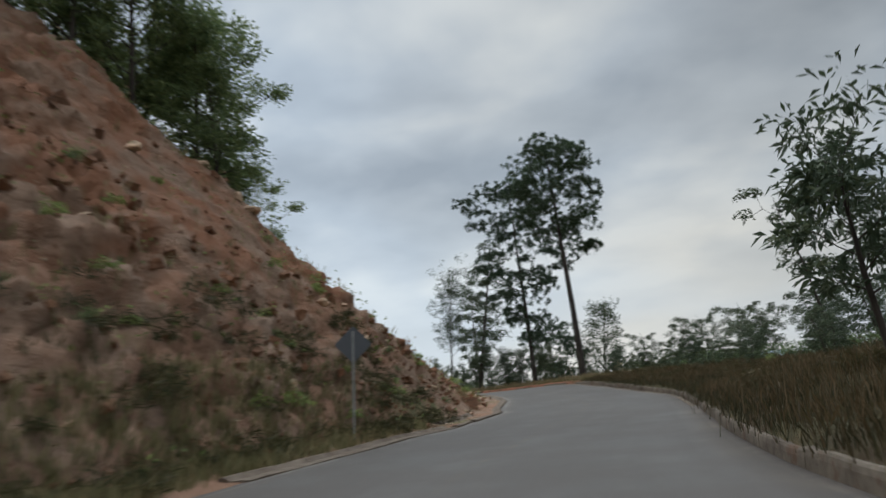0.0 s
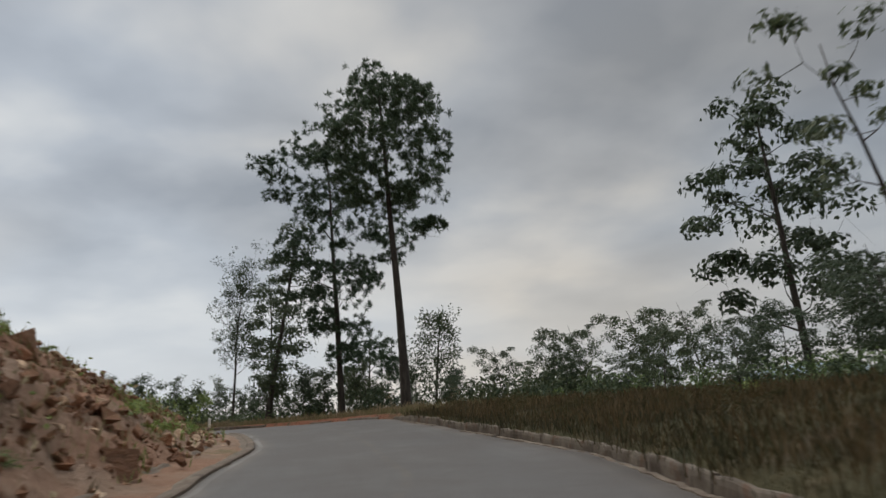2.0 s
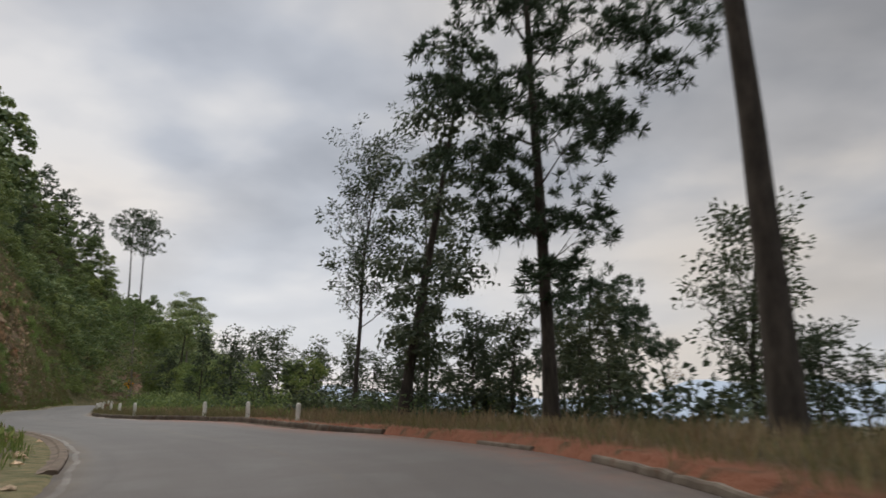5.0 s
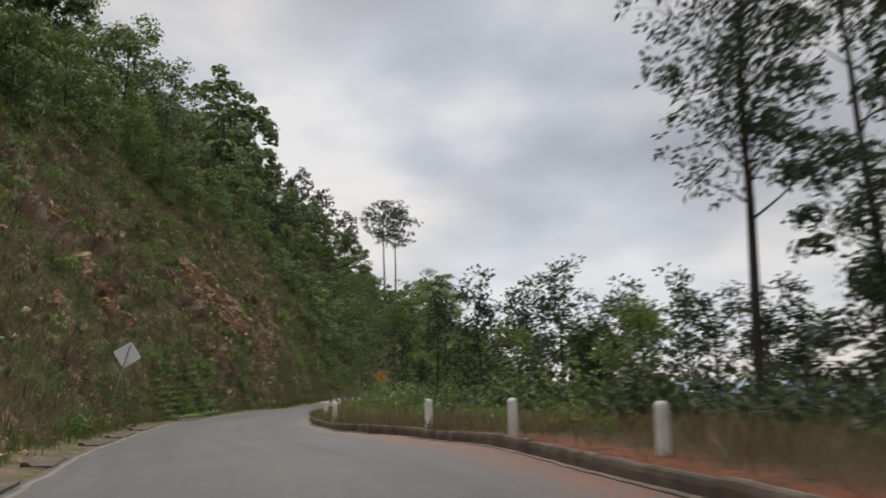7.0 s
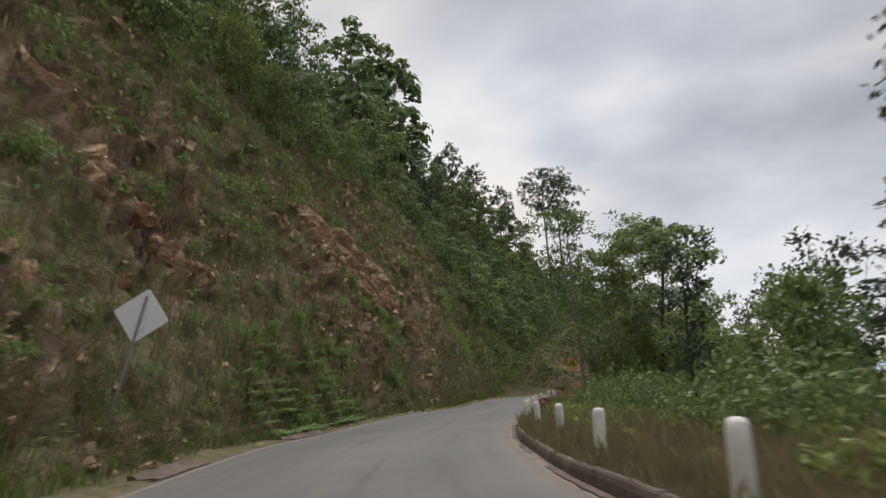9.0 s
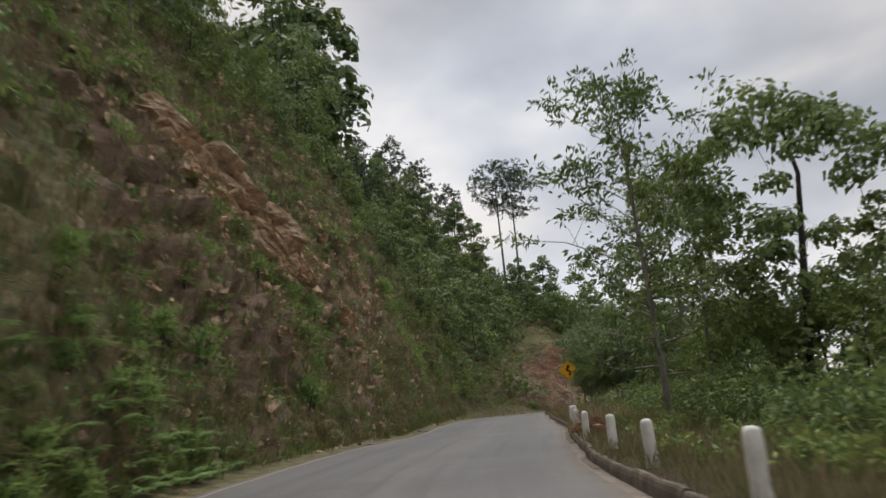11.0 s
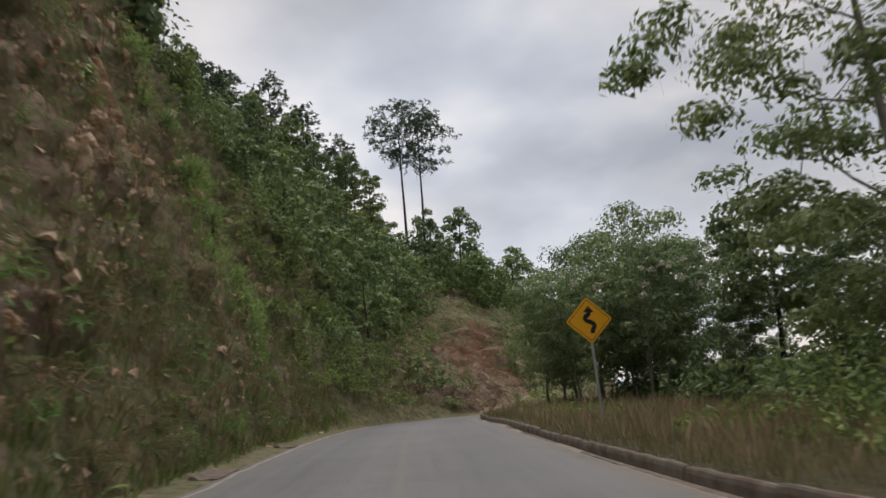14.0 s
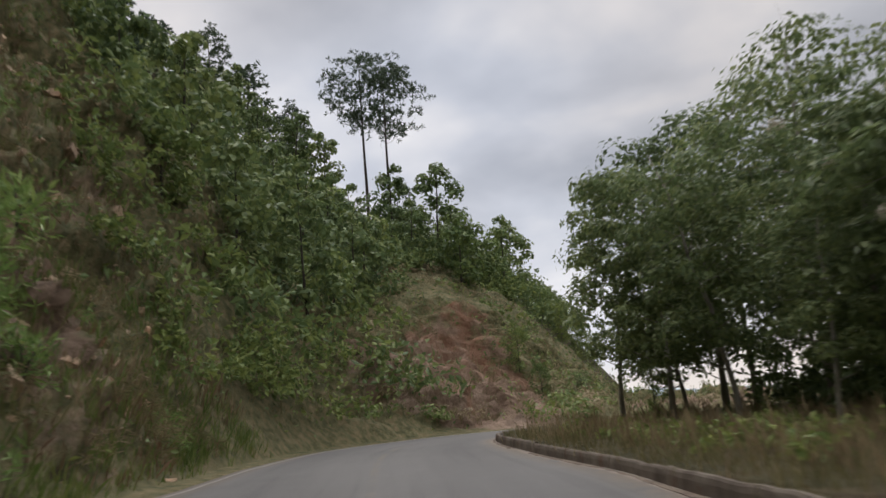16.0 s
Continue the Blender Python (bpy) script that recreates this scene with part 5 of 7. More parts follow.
# ---- scree: small broken stones lying on the cut ----
def make_scree(name, seed, n, s_lo, s_hi, v_lo, v_hi, size, mat, label, floor=0.25):
    g = np.random.default_rng(seed)
    s, v = g.uniform(s_lo, s_hi, n), v_lo + (v_hi - v_lo) * g.uniform(0, 1, n)
    r = np.clip(np.searchsorted(SLOPE_S, s), 0, len(SLOPE_S) - 1)
    c = np.clip(np.searchsorted(SLOPE_V, v), 1, len(SLOPE_V) - 1)
    at = SLOPE[r, c]
    band = np.array([noise.noise(q) for q in (at @ np.array([[0.30, 0.12, 0.1], [0.12, 0.30, 0.2], [0.45, 0.5, 0.75]]) + seed).tolist()])
    ok = (g.uniform(0, 1, n) < floor + SLOPE_ROCKY[r, c]) & (g.uniform(-0.25, 0.15, n) < band)
    s, r, c = s[ok], r[ok], c[ok]
    n = len(s)
    P = SLOPE[r, c] + g.normal(size=(n, 3)) * 0.08
    N = SLOPE_N[r, c]
    corner = np.array([[x, y, z] for x in (-1, 1) for y in (-1, 1) for z in (-1, 1)], float)
    half = (size * np.exp(g.normal(size=(n, 1)) * 0.62)) * g.uniform(0.35, 1.0, (n, 3))
    q = corner[None] * (1 + g.uniform(-0.75, 0.30, (n, 8, 3))) * half[:, None]
    a = g.normal(size=(n, 3))
    a /= np.linalg.norm(a, axis=1, keepdims=True)
    b = np.cross(a, g.normal(size=(n, 3)))
    b /= np.linalg.norm(b, axis=1, keepdims=True)
    M = np.stack([a, b, np.cross(a, b)], 2)
    V = np.einsum("nij,nkj->nki", M, q) + (P + N * half.mean(1, keepdims=True) * 0.05)[:, None]
    quad = np.array([[0, 1, 3, 2], [4, 6, 7, 5], [0, 4, 5, 1], [2, 3, 7, 6], [0, 2, 6, 4], [1, 5, 7, 3]])
    F = (np.arange(n)[:, None, None] * 8 + quad[None]).reshape(-1, 4)
    tagged(mesh_object(name, V.reshape(-1, 3), F, mat, False), label, "stones", kind="stuff")


make_scree("scree", 301, 9000, 0, 48, 0.9, 9.5, 0.06, EARTHROCK, "small broken brown stones over the first cut")
make_scree("scree", 302, 1800, 22, 46, 0.7, 4.0, 0.045, EARTHROCK, "pale rubble at the nose of the cut", 0.5)
make_scree("scree", 303, 9000, 76, 165, 1.2, 10.5, 0.07, ROCK, "small broken brown stones over the long cut", 0.1)
make_scree("scree", 304, 4500, 84, 165, 1.2, 10.5, 0.06, STONE, "pale loose stones over the long cut", -0.1)
make_scree("scree", 306, 15000, 116, 158, 1.6, 9.5, 0.05, ROCK, "fine brown rubble over the steep cut", 0.2)
make_scree("scree", 305, 900, 60, 80, 0.8, 4.5, 0.09, ROCK, "stones fallen beside the drain", 0.3)
# boulders on the valley side by the kerb
BOULDERS = [rock_mesh("rock", 24 + k, EARTHROCK, 3, ((1, 0.8, 0.7), (1, 0.7, 0.75))[k % 2]) for k in range(3)]
for x, y, size, kind, label in ((-29.42, 110.82, 0.44, 1, "reddish-brown boulder in front of a marker post"), (-28.52, 109.2, 0.52, 2, "grey-brown boulder in the grass behind the kerb"), (-28.05, 108.35, 0.40, 4, "grey-brown boulder in the grass behind the kerb"),
                                (-28.75, 109.75, 0.20, 1, "small stone between the boulders"), (-28.55, 110.1, 0.24, 3, "small stone between the boulders"), (-29.0, 109.95, 0.15, 5, "small stone between the boulders")):
    put_rock(BOULDERS[kind % 3], (x, y, gz(x, y) + 0.24), size * 1.15, 0.1, rng, label, "boulders by the kerb")

# large rocks set in the long cut
for s, v, size, kind in ((101.2, 4.25, 1.0, 1), (91.2, 4.3, 1.05, 2), (92.6, 3.5, 0.6, 4), (99.2, 3.2, 0.5, 3), (100.6, 3.5, 0.5, 5), (102.8, 3.3, 0.4, 1), (101.8, 2.5, 0.4, 2), (100.0, 2.6, 0.45, 4)):
    p, nrm = on_slope(s, v)
    put_rock(BOULDERS[kind % 3], Vector(p) - Vector(nrm) * size * 0.35, size, 0.0, rng, "large weathered brown rock set in the road cut", "large rocks in the cut")

# ---- trees that stand out ----
TREES = []


def stand(tree, x, y, turn=0.0, size=1.0, sink=0.1):
    tree.matrix_basis = placed(x, y, gz(x, y) - sink, turn, size)
    TREES.append((x, y))
    return tree


NEEDLE = (0.36, 0.056)
stand(make_crowned("pine_tree", 3, 19.4, 0.27, 0.58, 4.1, 44, NEEDLE, PINE, BARK, "tall pine with a bare dark trunk and a high rounded crown", "roadside pines",
                   "oval", lobe=0.34, pine=(24, 26), flat=0.7, lean=(-0.03, 0.0), bend=0.3, extra=((1.6, -0.4, 9.9, 0.9), (2.2, 0.2, 10.3, 0.6), (0.3, 0.3, 18.6, 1.3), (1.5, 0.0, 18.2, 1.2), (-1.4, 0.5, 18.3, 1.2))), 9.6, 55.0)
stand(make_crowned("pine_tree", 4, 18.6, 0.23, 0.26, 3.6, 50, NEEDLE, PINE, BARK, "tall pine with a dark crown reaching low down its trunk", "roadside pines",
                   "oval", lobe=0.36, pine=(21, 25), flat=0.7, lean=(-0.01, 0.0), bend=0.3, extra=((-4.2, -1.5, 16.0, 1.2), (-3.4, -0.6, 17.3, 1.4), (-3.8, -1.2, 14.6, 1.2), (-2.6, -0.8, 18.0, 1.4), (-4.8, -1.6, 16.9, 1.0), (-3.0, 0.4, 16.0, 1.4),
                          (3.4, -1.0, 10.4, 1.1), (4.2, -1.3, 11.1, 1.2), (3.0, -1.0, 12.0, 1.2), (2.5, 0.5, 9.4, 1.0), (4.9, -1.5, 12.2, 1.2), (3.6, -0.6, 13.2, 1.3))), 7.0, 64.6)
stand(make_crowned("broadleaf_tree", 5, 14.4, 0.21, 0.16, 2.5, 44, (0.24, 0.12), LEAF_BACKLIT, BARK, "leaning dark tree wrapped in foliage to its foot", "",
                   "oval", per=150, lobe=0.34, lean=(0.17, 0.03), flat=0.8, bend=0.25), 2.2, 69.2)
stand(make_tree("thin_tree", 6, 10.6, 0.12, 0.40, 3.6, 28, 13, 14, (0.20, 0.08), 0.45, LEAF_BACKLIT, BARK, 0.8, (0.02, 0.0), "vase", 0.8,
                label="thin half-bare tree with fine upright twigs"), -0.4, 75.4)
stand(make_crowned("broadleaf_tree", 20, 14.6, 0.15, 0.20, 2.4, 54, (0.24, 0.11), LEAF_BACKLIT, BARK, "tall narrow tree with dark leafy masses behind the pines", "",
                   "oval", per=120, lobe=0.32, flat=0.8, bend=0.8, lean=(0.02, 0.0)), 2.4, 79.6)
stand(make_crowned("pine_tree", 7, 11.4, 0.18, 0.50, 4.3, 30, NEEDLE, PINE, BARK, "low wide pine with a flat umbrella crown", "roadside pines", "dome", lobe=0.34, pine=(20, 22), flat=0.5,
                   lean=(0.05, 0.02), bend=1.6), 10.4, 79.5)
stand(make_crowned("broadleaf_tree", 17, 6.6, 0.07, 0.5, 1.7, 11, (0.24, 0.09), LEAF_BACKLIT, BARK, "slender leaning tree with loose leafy sprays on the bank", "", "vase", per=46, lobe=0.3, flat=0.6,
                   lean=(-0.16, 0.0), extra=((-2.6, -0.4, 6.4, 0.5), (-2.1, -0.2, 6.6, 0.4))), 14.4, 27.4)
stand(make_tree("broadleaf_tree", 8, 10.0, 0.14, 0.25, 3.0, 24, 7, 20, (0.24, 0.10), 0.8, LEAF_BACKLIT, BARK, 0.5, (0.06, 0.0), "round", 0.7,
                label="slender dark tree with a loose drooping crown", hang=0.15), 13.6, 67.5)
stand(make_tree("broadleaf_tree", 9, 3.5, 0.07, 0.35, 1.6, 12, 6, 26, (0.25, 0.075), 0.55, LEAF_BACKLIT, BARK, 0.45, (-0.10, 0.03), "vase", 0.5,
                label="young tree with long feathery leaves on the grass bank", hang=0.25), 6.95, 11.6)
stand(make_crowned("broadleaf_tree", 10, 15.0, 0.22, 0.30, 5.2, 46, (0.36, 0.18), LEAF_BACKLIT, BARK, "spreading dark tree with a high open crown on the bank", "",
                   "dome", per=105, lobe=0.24, flat=0.6, lean=(-0.03, 0.0)), 27.0, 46.0)
stand(make_tree("broadleaf_tree", 11, 9.8, 0.10, 0.14, 3.1, 34, 7, 16, (0.25, 0.09), 0.62, LEAF_GREEN, BARK_PALE, 0.22, (-0.03, 0.0), "round", 0.35, hang=0.1, bend=0.4,
                label="tall light-barked tree with layered drooping branches"), -26.8, 110.5)
stand(make_tree("broadleaf_tree", 20, 7.4, 0.06, 0.2, 2.4, 22, 7, 22, (0.24, 0.10), 0.6, LEAF_GREEN, BARK_PALE, 0.3, (0.03, 0.0), "round", 0.4, hang=0.1,
                label="slim light-barked tree with drooping branches"), -25.9, 112.0)
stand(make_crowned("broadleaf_tree", 12, 9.6, 0.15, 0.22, 3.3, 62, (0.28, 0.14), LEAF_DARK, BARK, "dark crooked tree on the valley side", "", "oval", per=95, lobe=0.24, flat=0.7,
                   lean=(0.08, -0.04), bend=1.8), -23.6, 112.6)
stand(make_crowned("broadleaf_tree", 16, 14.5, 0.16, 0.12, 4.5, 96, (0.25, 0.10), LEAF_MOSS, BARK_PALE, "tall spreading tree with layered leafy boughs over the verge", "", "oval", per=195, lobe=0.25, flat=0.5,
                   lean=(-0.02, 0.0), extra=((-4.8, -2.0, 8.4, 0.9), (-4.2, -1.5, 9.2, 0.9), (-5.2, -2.4, 7.7, 0.7), (-3.6, -2.6, 11.2, 0.9))), -30.4, 132.4)
stand(make_crowned("broadleaf_tree", 13, 7.6, 0.12, 0.42, 3.2, 34, (0.26, 0.12), LEAF_MOSS, BARK, "tree with flat spreading layers of leaves", "", "vase", per=190, lobe=0.3, flat=0.4), -32.7, 141.8)
big = make_crowned("broadleaf_tree", 14, 9.4, 0.11, 0.20, 3.7, 52, (0.22, 0.095), LEAF_MOSS, BARK_PALE, "dense dark-green tree at the edge of the verge", "verge trees", "oval", per=165, lobe=0.27, flat=0.75, bend=1.2)
stand(big, -38.4, 149.4, 0, 1.0)
slim = make_crowned("broadleaf_tree", 18, 7.4, 0.08, 0.26, 2.4, 40, (0.20, 0.085), LEAF_MOSS, BARK_PALE, "slender many-branched tree at the edge of the verge", "verge trees", "vase", per=150, lobe=0.30, flat=0.7, lean=(0.06, 0.02), bend=1.8)
stand(slim, -40.6, 146.7, 160, 0.85)
for x, y, t, k, kind in ((-38.0, 145.2, 220, 0.80, slim), (-36.6, 144.6, 310, 0.66, big), (-36.0, 150.4, 100, 0.86, big), (-33.4, 145.8, 60, 0.52, slim), (-36.5, 153.0, 270, 0.9, big), (-31.0, 138.5, 45, 0.8, slim), (-29.0, 140.5, 200, 0.80, big),
                         (-27.6, 134.8, 130, 0.66, big), (-26.4, 129.0, 300, 0.64, big), (-41.6, 151.0, 200, 0.8, slim), (-39.4, 143.6, 20, 0.6, slim), (-36.8, 147.4, 80, 1.0, slim), (-34.0, 142.2, 250, 0.5, slim), (-43.4, 152.2, 310, 0.95, slim), (-42.0, 149.6, 120, 0.72, big), (-40.6, 152.4, 170, 0.95, big), (-39.6, 155.0, 40, 0.9, big), (-33.0, 152.0, 330, 0.58, big)):
    c = again(kind, placed(x, y, gz(x, y) - 0.1, t, k))
    TREES.append((x, y))
flowering = make_crowned("broadleaf_tree", 19, 6.4, 0.08, 0.34, 2.6, 34, (0.26, 0.10), LEAF_MOSS, BARK_PALE, "verge tree carrying pale dry flower heads", "verge trees", "dome", per=110, lobe=0.28, flat=0.7, bend=1.5)
heads = np.random.default_rng(191)
ang = heads.uniform(2.6, 6.6, 15)
out = heads.uniform(1.7, 2.7, 15)
V, F = shell_leaves(np.stack([np.cos(ang) * out, np.sin(ang) * out, heads.uniform(3.2, 6.2, 15)], 1), heads.uniform(0.12, 0.26, 15), 60, (0.10, 0.03), heads, 0.8)
mesh_object("flower_heads", V, F, BLOSSOM, False, flowering, "pale beige dry flower heads")
stand(flowering, -37.2, 142.8, 0, 0.95)

# pair of high pines on the hill's shoulder
far_pine = make_crowned("pine_tree", 15, 25.4, 0.24, 0.60, 6.2, 40, (0.62, 0.14), PINE, BARK, "lone high pine on the hill with a rounded crown", "pines on the hill",
                        "oval", lobe=0.30, pine=(11, 10), flat=0.7, lean=(-0.015, 0), bend=0.25)
fx, fy = -74.6, 207.4
for n, (x, y, t, k) in enumerate(((fx, fy, 0, 0.96), (fx + 2.5, fy + 0.4, 140, 1.0))):
    m = placed(x, y, gz(x, y) - 0.2, t, k)
    if n:
        copy_thing(far_pine, m)
    else:
        far_pine.matrix_basis = m

# ---- woods on the hill side ----
KINDS = [
    make_crowned("hill_tree", 31, 10.0, 0.15, 0.05, 3.4, 24, (0.34, 0.19), LEAF_DARK, BARK, "dark broadleaf tree in the hillside woods", "hillside trees", "oval", 130, 0.36, sides=5),
    make_crowned("hill_tree", 32, 12.0, 0.15, 0.10, 3.5, 28, (0.32, 0.17), LEAF_GREEN, BARK, "tall rounded tree in the hillside woods", "hillside trees", "dome", 130, 0.34, sides=5),
    make_crowned("hill_tree", 33, 7.6, 0.11, 0.03, 3.0, 22, (0.34, 0.19), LEAF_GREEN, BARK, "bushy green tree in the hillside woods", "hillside trees", "oval", 112, 0.36, sides=5),
    make_crowned("hill_pine", 34, 14.5, 0.20, 0.40, 3.8, 26, (0.55, 0.16), PINE, BARK, "pine rising above the hillside woods", "hillside pines", "oval", pine=(12, 11), lobe=0.36, flat=0.65, sides=5),
    make_tree("hill_tree", 35, 6.5, 0.10, 0.2, 2.3, 14, 5, 22, (0.32, 0.15), 0.75, LEAF_GREEN, BARK_PALE, 0.6, profile="vase", twigs=False, label="slight pale-stemmed tree on the hillside", group="hillside trees"),
]
FAR_KINDS = {
    0: make_crowned("hill_tree", 36, 10.0, 0.15, 0.05, 3.4, 20, (0.58, 0.36), LEAF_DARK, BARK, "dark broadleaf tree in the woods ahead", "trees on the hill ahead", "oval", 62, 0.38, sides=5),
    1: make_crowned("hill_tree", 37, 12.0, 0.15, 0.10, 3.5, 24, (0.58, 0.36), LEAF_DARK, BARK, "tall rounded tree in the woods ahead", "trees on the hill ahead", "dome", 62, 0.35, sides=5),
    2: make_crowned("hill_tree", 38, 7.6, 0.11, 0.03, 3.0, 18, (0.50, 0.32), LEAF_GREEN, BARK, "bushy green tree in the woods ahead", "trees on the hill ahead", "oval", 62, 0.38, sides=5),
}
far_used = set()
for q in KINDS:
    TREES.append((0, -500))
rng = random.Random(77)


def wood_spot(s, u):
    i = int(np.argmin(np.abs(S - s)))
    x, y = AX[i, :2] + RIGHT[i] * u
    return float(x), float(y)


used = [False] * len(KINDS)


def plant(kind, x, y, size, sink=0.3, far=False):
    size *= 0.58 if kind > 4 else 1.0
    m = placed(x, y, gz(x, y) - sink, rng.uniform(0, 360), size, rng.uniform(-4, 4), rng.uniform(-4, 4))
    if far and kind in FAR_KINDS:
        if kind in far_used:
            again(FAR_KINDS[kind], m)
        else:
            FAR_KINDS[kind].matrix_basis = m
            far_used.add(kind)
    elif used[kind]:
        again(KINDS[kind], m)
    else:
        KINDS[kind].matrix_basis = m
        used[kind] = True


spots = []


def grow_woods(number, s_lo, s_hi, v_lo, v_hi, gap, kinds, small, large):
    tries, made = 0, 0
    while made < number and tries < 9000:
        tries += 1
        s, v = rng.uniform(s_lo, s_hi), v_lo + (v_hi - v_lo) * rng.random() ** 1.3
        i = int(np.argmin(np.abs(S - s)))
        x, y = wood_spot(s, float(EDGE_L[i]) - v)
        j, u = locate(x, y)
        if float(EDGE_L[j[0]] - u[0]) < v_lo - 1 or x > -52 and s > 140:
            continue
        if any((x - a) ** 2 + (y - b) ** 2 < gap * gap for a, b in spots) or (abs(x + 72.5) < 4 and abs(y - 206) < 5) or scar_reach(x, y) < 1.15:
            continue
        spots.append((x, y))
        made += 1
        plant(rng.choice(kinds), x, y, rng.uniform(small, large) * (float(np.interp(s, [84, 100, 128, 140, 148, 160], [1.1, 1.35, 1.35, 1.0, 0.62, 0.55]))))


grow_woods(34, 84, 160, 8.5, 13, 2.4, (0, 2, 2, 4), 0.45, 0.75)
grow_woods(9, 90, 122, 12, 26, 4.5, (3,), 0.9, 1.2)
grow_woods(56, 82, 156, 11.5, 32, 3.4, (0, 0, 1, 1, 2), 0.8, 1.15)


def grow_ahead(number, gap, kinds, small, large, x_lo, x_hi, y_lo, y_hi):
    tries, made = 0, 0
    while made < number and tries < 6000:
        tries += 1
        x, y = rng.uniform(x_lo, x_hi), rng.uniform(y_lo, y_hi)
        j, u = locate(x, y)
        if float(EDGE_L[j[0]] - u[0]) < (10 if S[j[0]] < 161 else 5.5) or float(u[0]) > 0:
            continue
        if any((x - a) ** 2 + (y - b) ** 2 < gap * gap for a, b in spots) or (abs(x + 72.5) < 4 and y > 178) or scar_reach(x, y) < 1.2:
            continue
        spots.append((x, y))
        made += 1
        plant(rng.choice(kinds), x, y, rng.uniform(small, large), far=True)


grow_ahead(66, 3.4, (0, 0, 1, 2, 2), 0.5, 0.85, -84, -55, 150, 198)
grow_ahead(54, 4.2, (0, 1, 1, 0, 2), 0.65, 0.95, -112, -78, 150, 212)
grow_ahead(24, 1.9, (4, 4, 2), 0.4, 0.65, -70, -48, 186, 204)
grow_ahead(22, 4.0, (0, 1, 2, 2), 0.55, 0.8, -112, -80, 198, 214)
for x, y, kind, size in ((-62.0, 138.5, 1, 1.1), (-66.5, 139.8, 0, 1.1), (-59.0, 133.5, 0, 1.1)):
    plant(kind, x, y, size)
# high trees along the ridge
for x, y, top, kind in ((-71.6, 144.8, 57, 1), (-67, 140, 54, 0), (-68, 147, 52, 0), (-70, 149.5, 53, 1), (-76, 150, 54, 1), (-80, 157, 46, 0), (-82, 166, 42, 3), (-83, 174, 43, 3),
                        (-92, 205, 52, 1), (-100, 212, 63, 3), (-106.9, 208, 63.5, 3), (-96, 216, 58, 3), (-91.7, 218.7, 52, 3), (-104, 213, 62, 1), (-110, 204, 63, 3)):
    plant(kind, x, y, min(1.9, (top - gz(x, y)) / (11.0, 12.6, 8.5, 14.8)[kind]), far=True)
# trees on the first cut's top
top_tree = make_tree("cut_top_tree", 36, 9.5, 0.13, 0.06, 3.4, 22, 7, 38, (0.25, 0.12), 0.8, LEAF_MOSS, BARK, 0.4, label="dark leafy tree along the top of the first cut", group="trees above the first cut")
for n, (s, v, size) in enumerate(((30, 12.0, 0.9), (32.5, 13.0, 1.1), (26, 12.8, 1.0), (28, 15.0, 1.0), (24, 15.5, 1.1), (20, 17.5, 1.1), (26, 18.5, 1.1), (29, 18.5, 1.0), (15, 17, 1.0), (33.5, 11.0, 0.6), (29.5, 10.8, 0.7), (22, 13.5, 0.9), (33.5, 14.0, 1.15), (31, 14.8, 1.2))):
    x, y = wood_spot(s, float(EDGE_L[int(np.argmin(np.abs(S - s)))]) - v)
    m = placed(x, y, gz(x, y) - 0.2, n * 77.0, size, rng.uniform(-4, 4), rng.uniform(-4, 4))
    if n:
        again(top_tree, m)
    else:
        top_tree.matrix_basis = m

# ---- valley-side growth ----
KINDS.append(make_tree("valley_tree", 41, 6.8, 0.10, 0.08, 2.9, 15, 5, 22, (0.37, 0.17), 0.8, LEAF_GREEN, BARK, 0.5, label="bushy small tree on the slope below the road", group="valley-side trees"))
KINDS.append(make_tree("valley_tree", 42, 7.8, 0.11, 0.25, 2.7, 15, 5, 19, (0.32, 0.15), 0.75, LEAF_BACKLIT, BARK, 0.6, profile="vase", label="loose open tree on the valley side", group="valley-side trees"))
KINDS.append(make_tree("valley_tree", 43, 5.4, 0.07, 0.2, 2.0, 13, 6, 16, (0.20, 0.10), 0.6, LEAF_DRY, BARK_PALE, 0.8, profile="vase", label="thin sparse tree with few leaves", group="valley-side trees"))
KINDS.append(make_crowned("bank_tree", 44, 7.6, 0.085, 0.24, 3.3, 38, (0.26, 0.11), LEAF_BACKLIT, BARK, "low many-branched dark tree on the grass bank", "trees on the grass bank", "vase", per=95, lobe=0.27, flat=0.65, bend=1.9, lean=(0.08, 0.0), sides=5))
KINDS.append(make_crowned("bank_tree", 45, 6.6, 0.075, 0.20, 3.6, 40, (0.25, 0.11), LEAF_BACKLIT, BARK, "spreading dark tree on the grass bank", "trees on the grass bank", "dome", per=95, lobe=0.25, flat=0.6, bend=2.2, lean=(-0.06, 0.04), sides=5))
used += [False] * 5
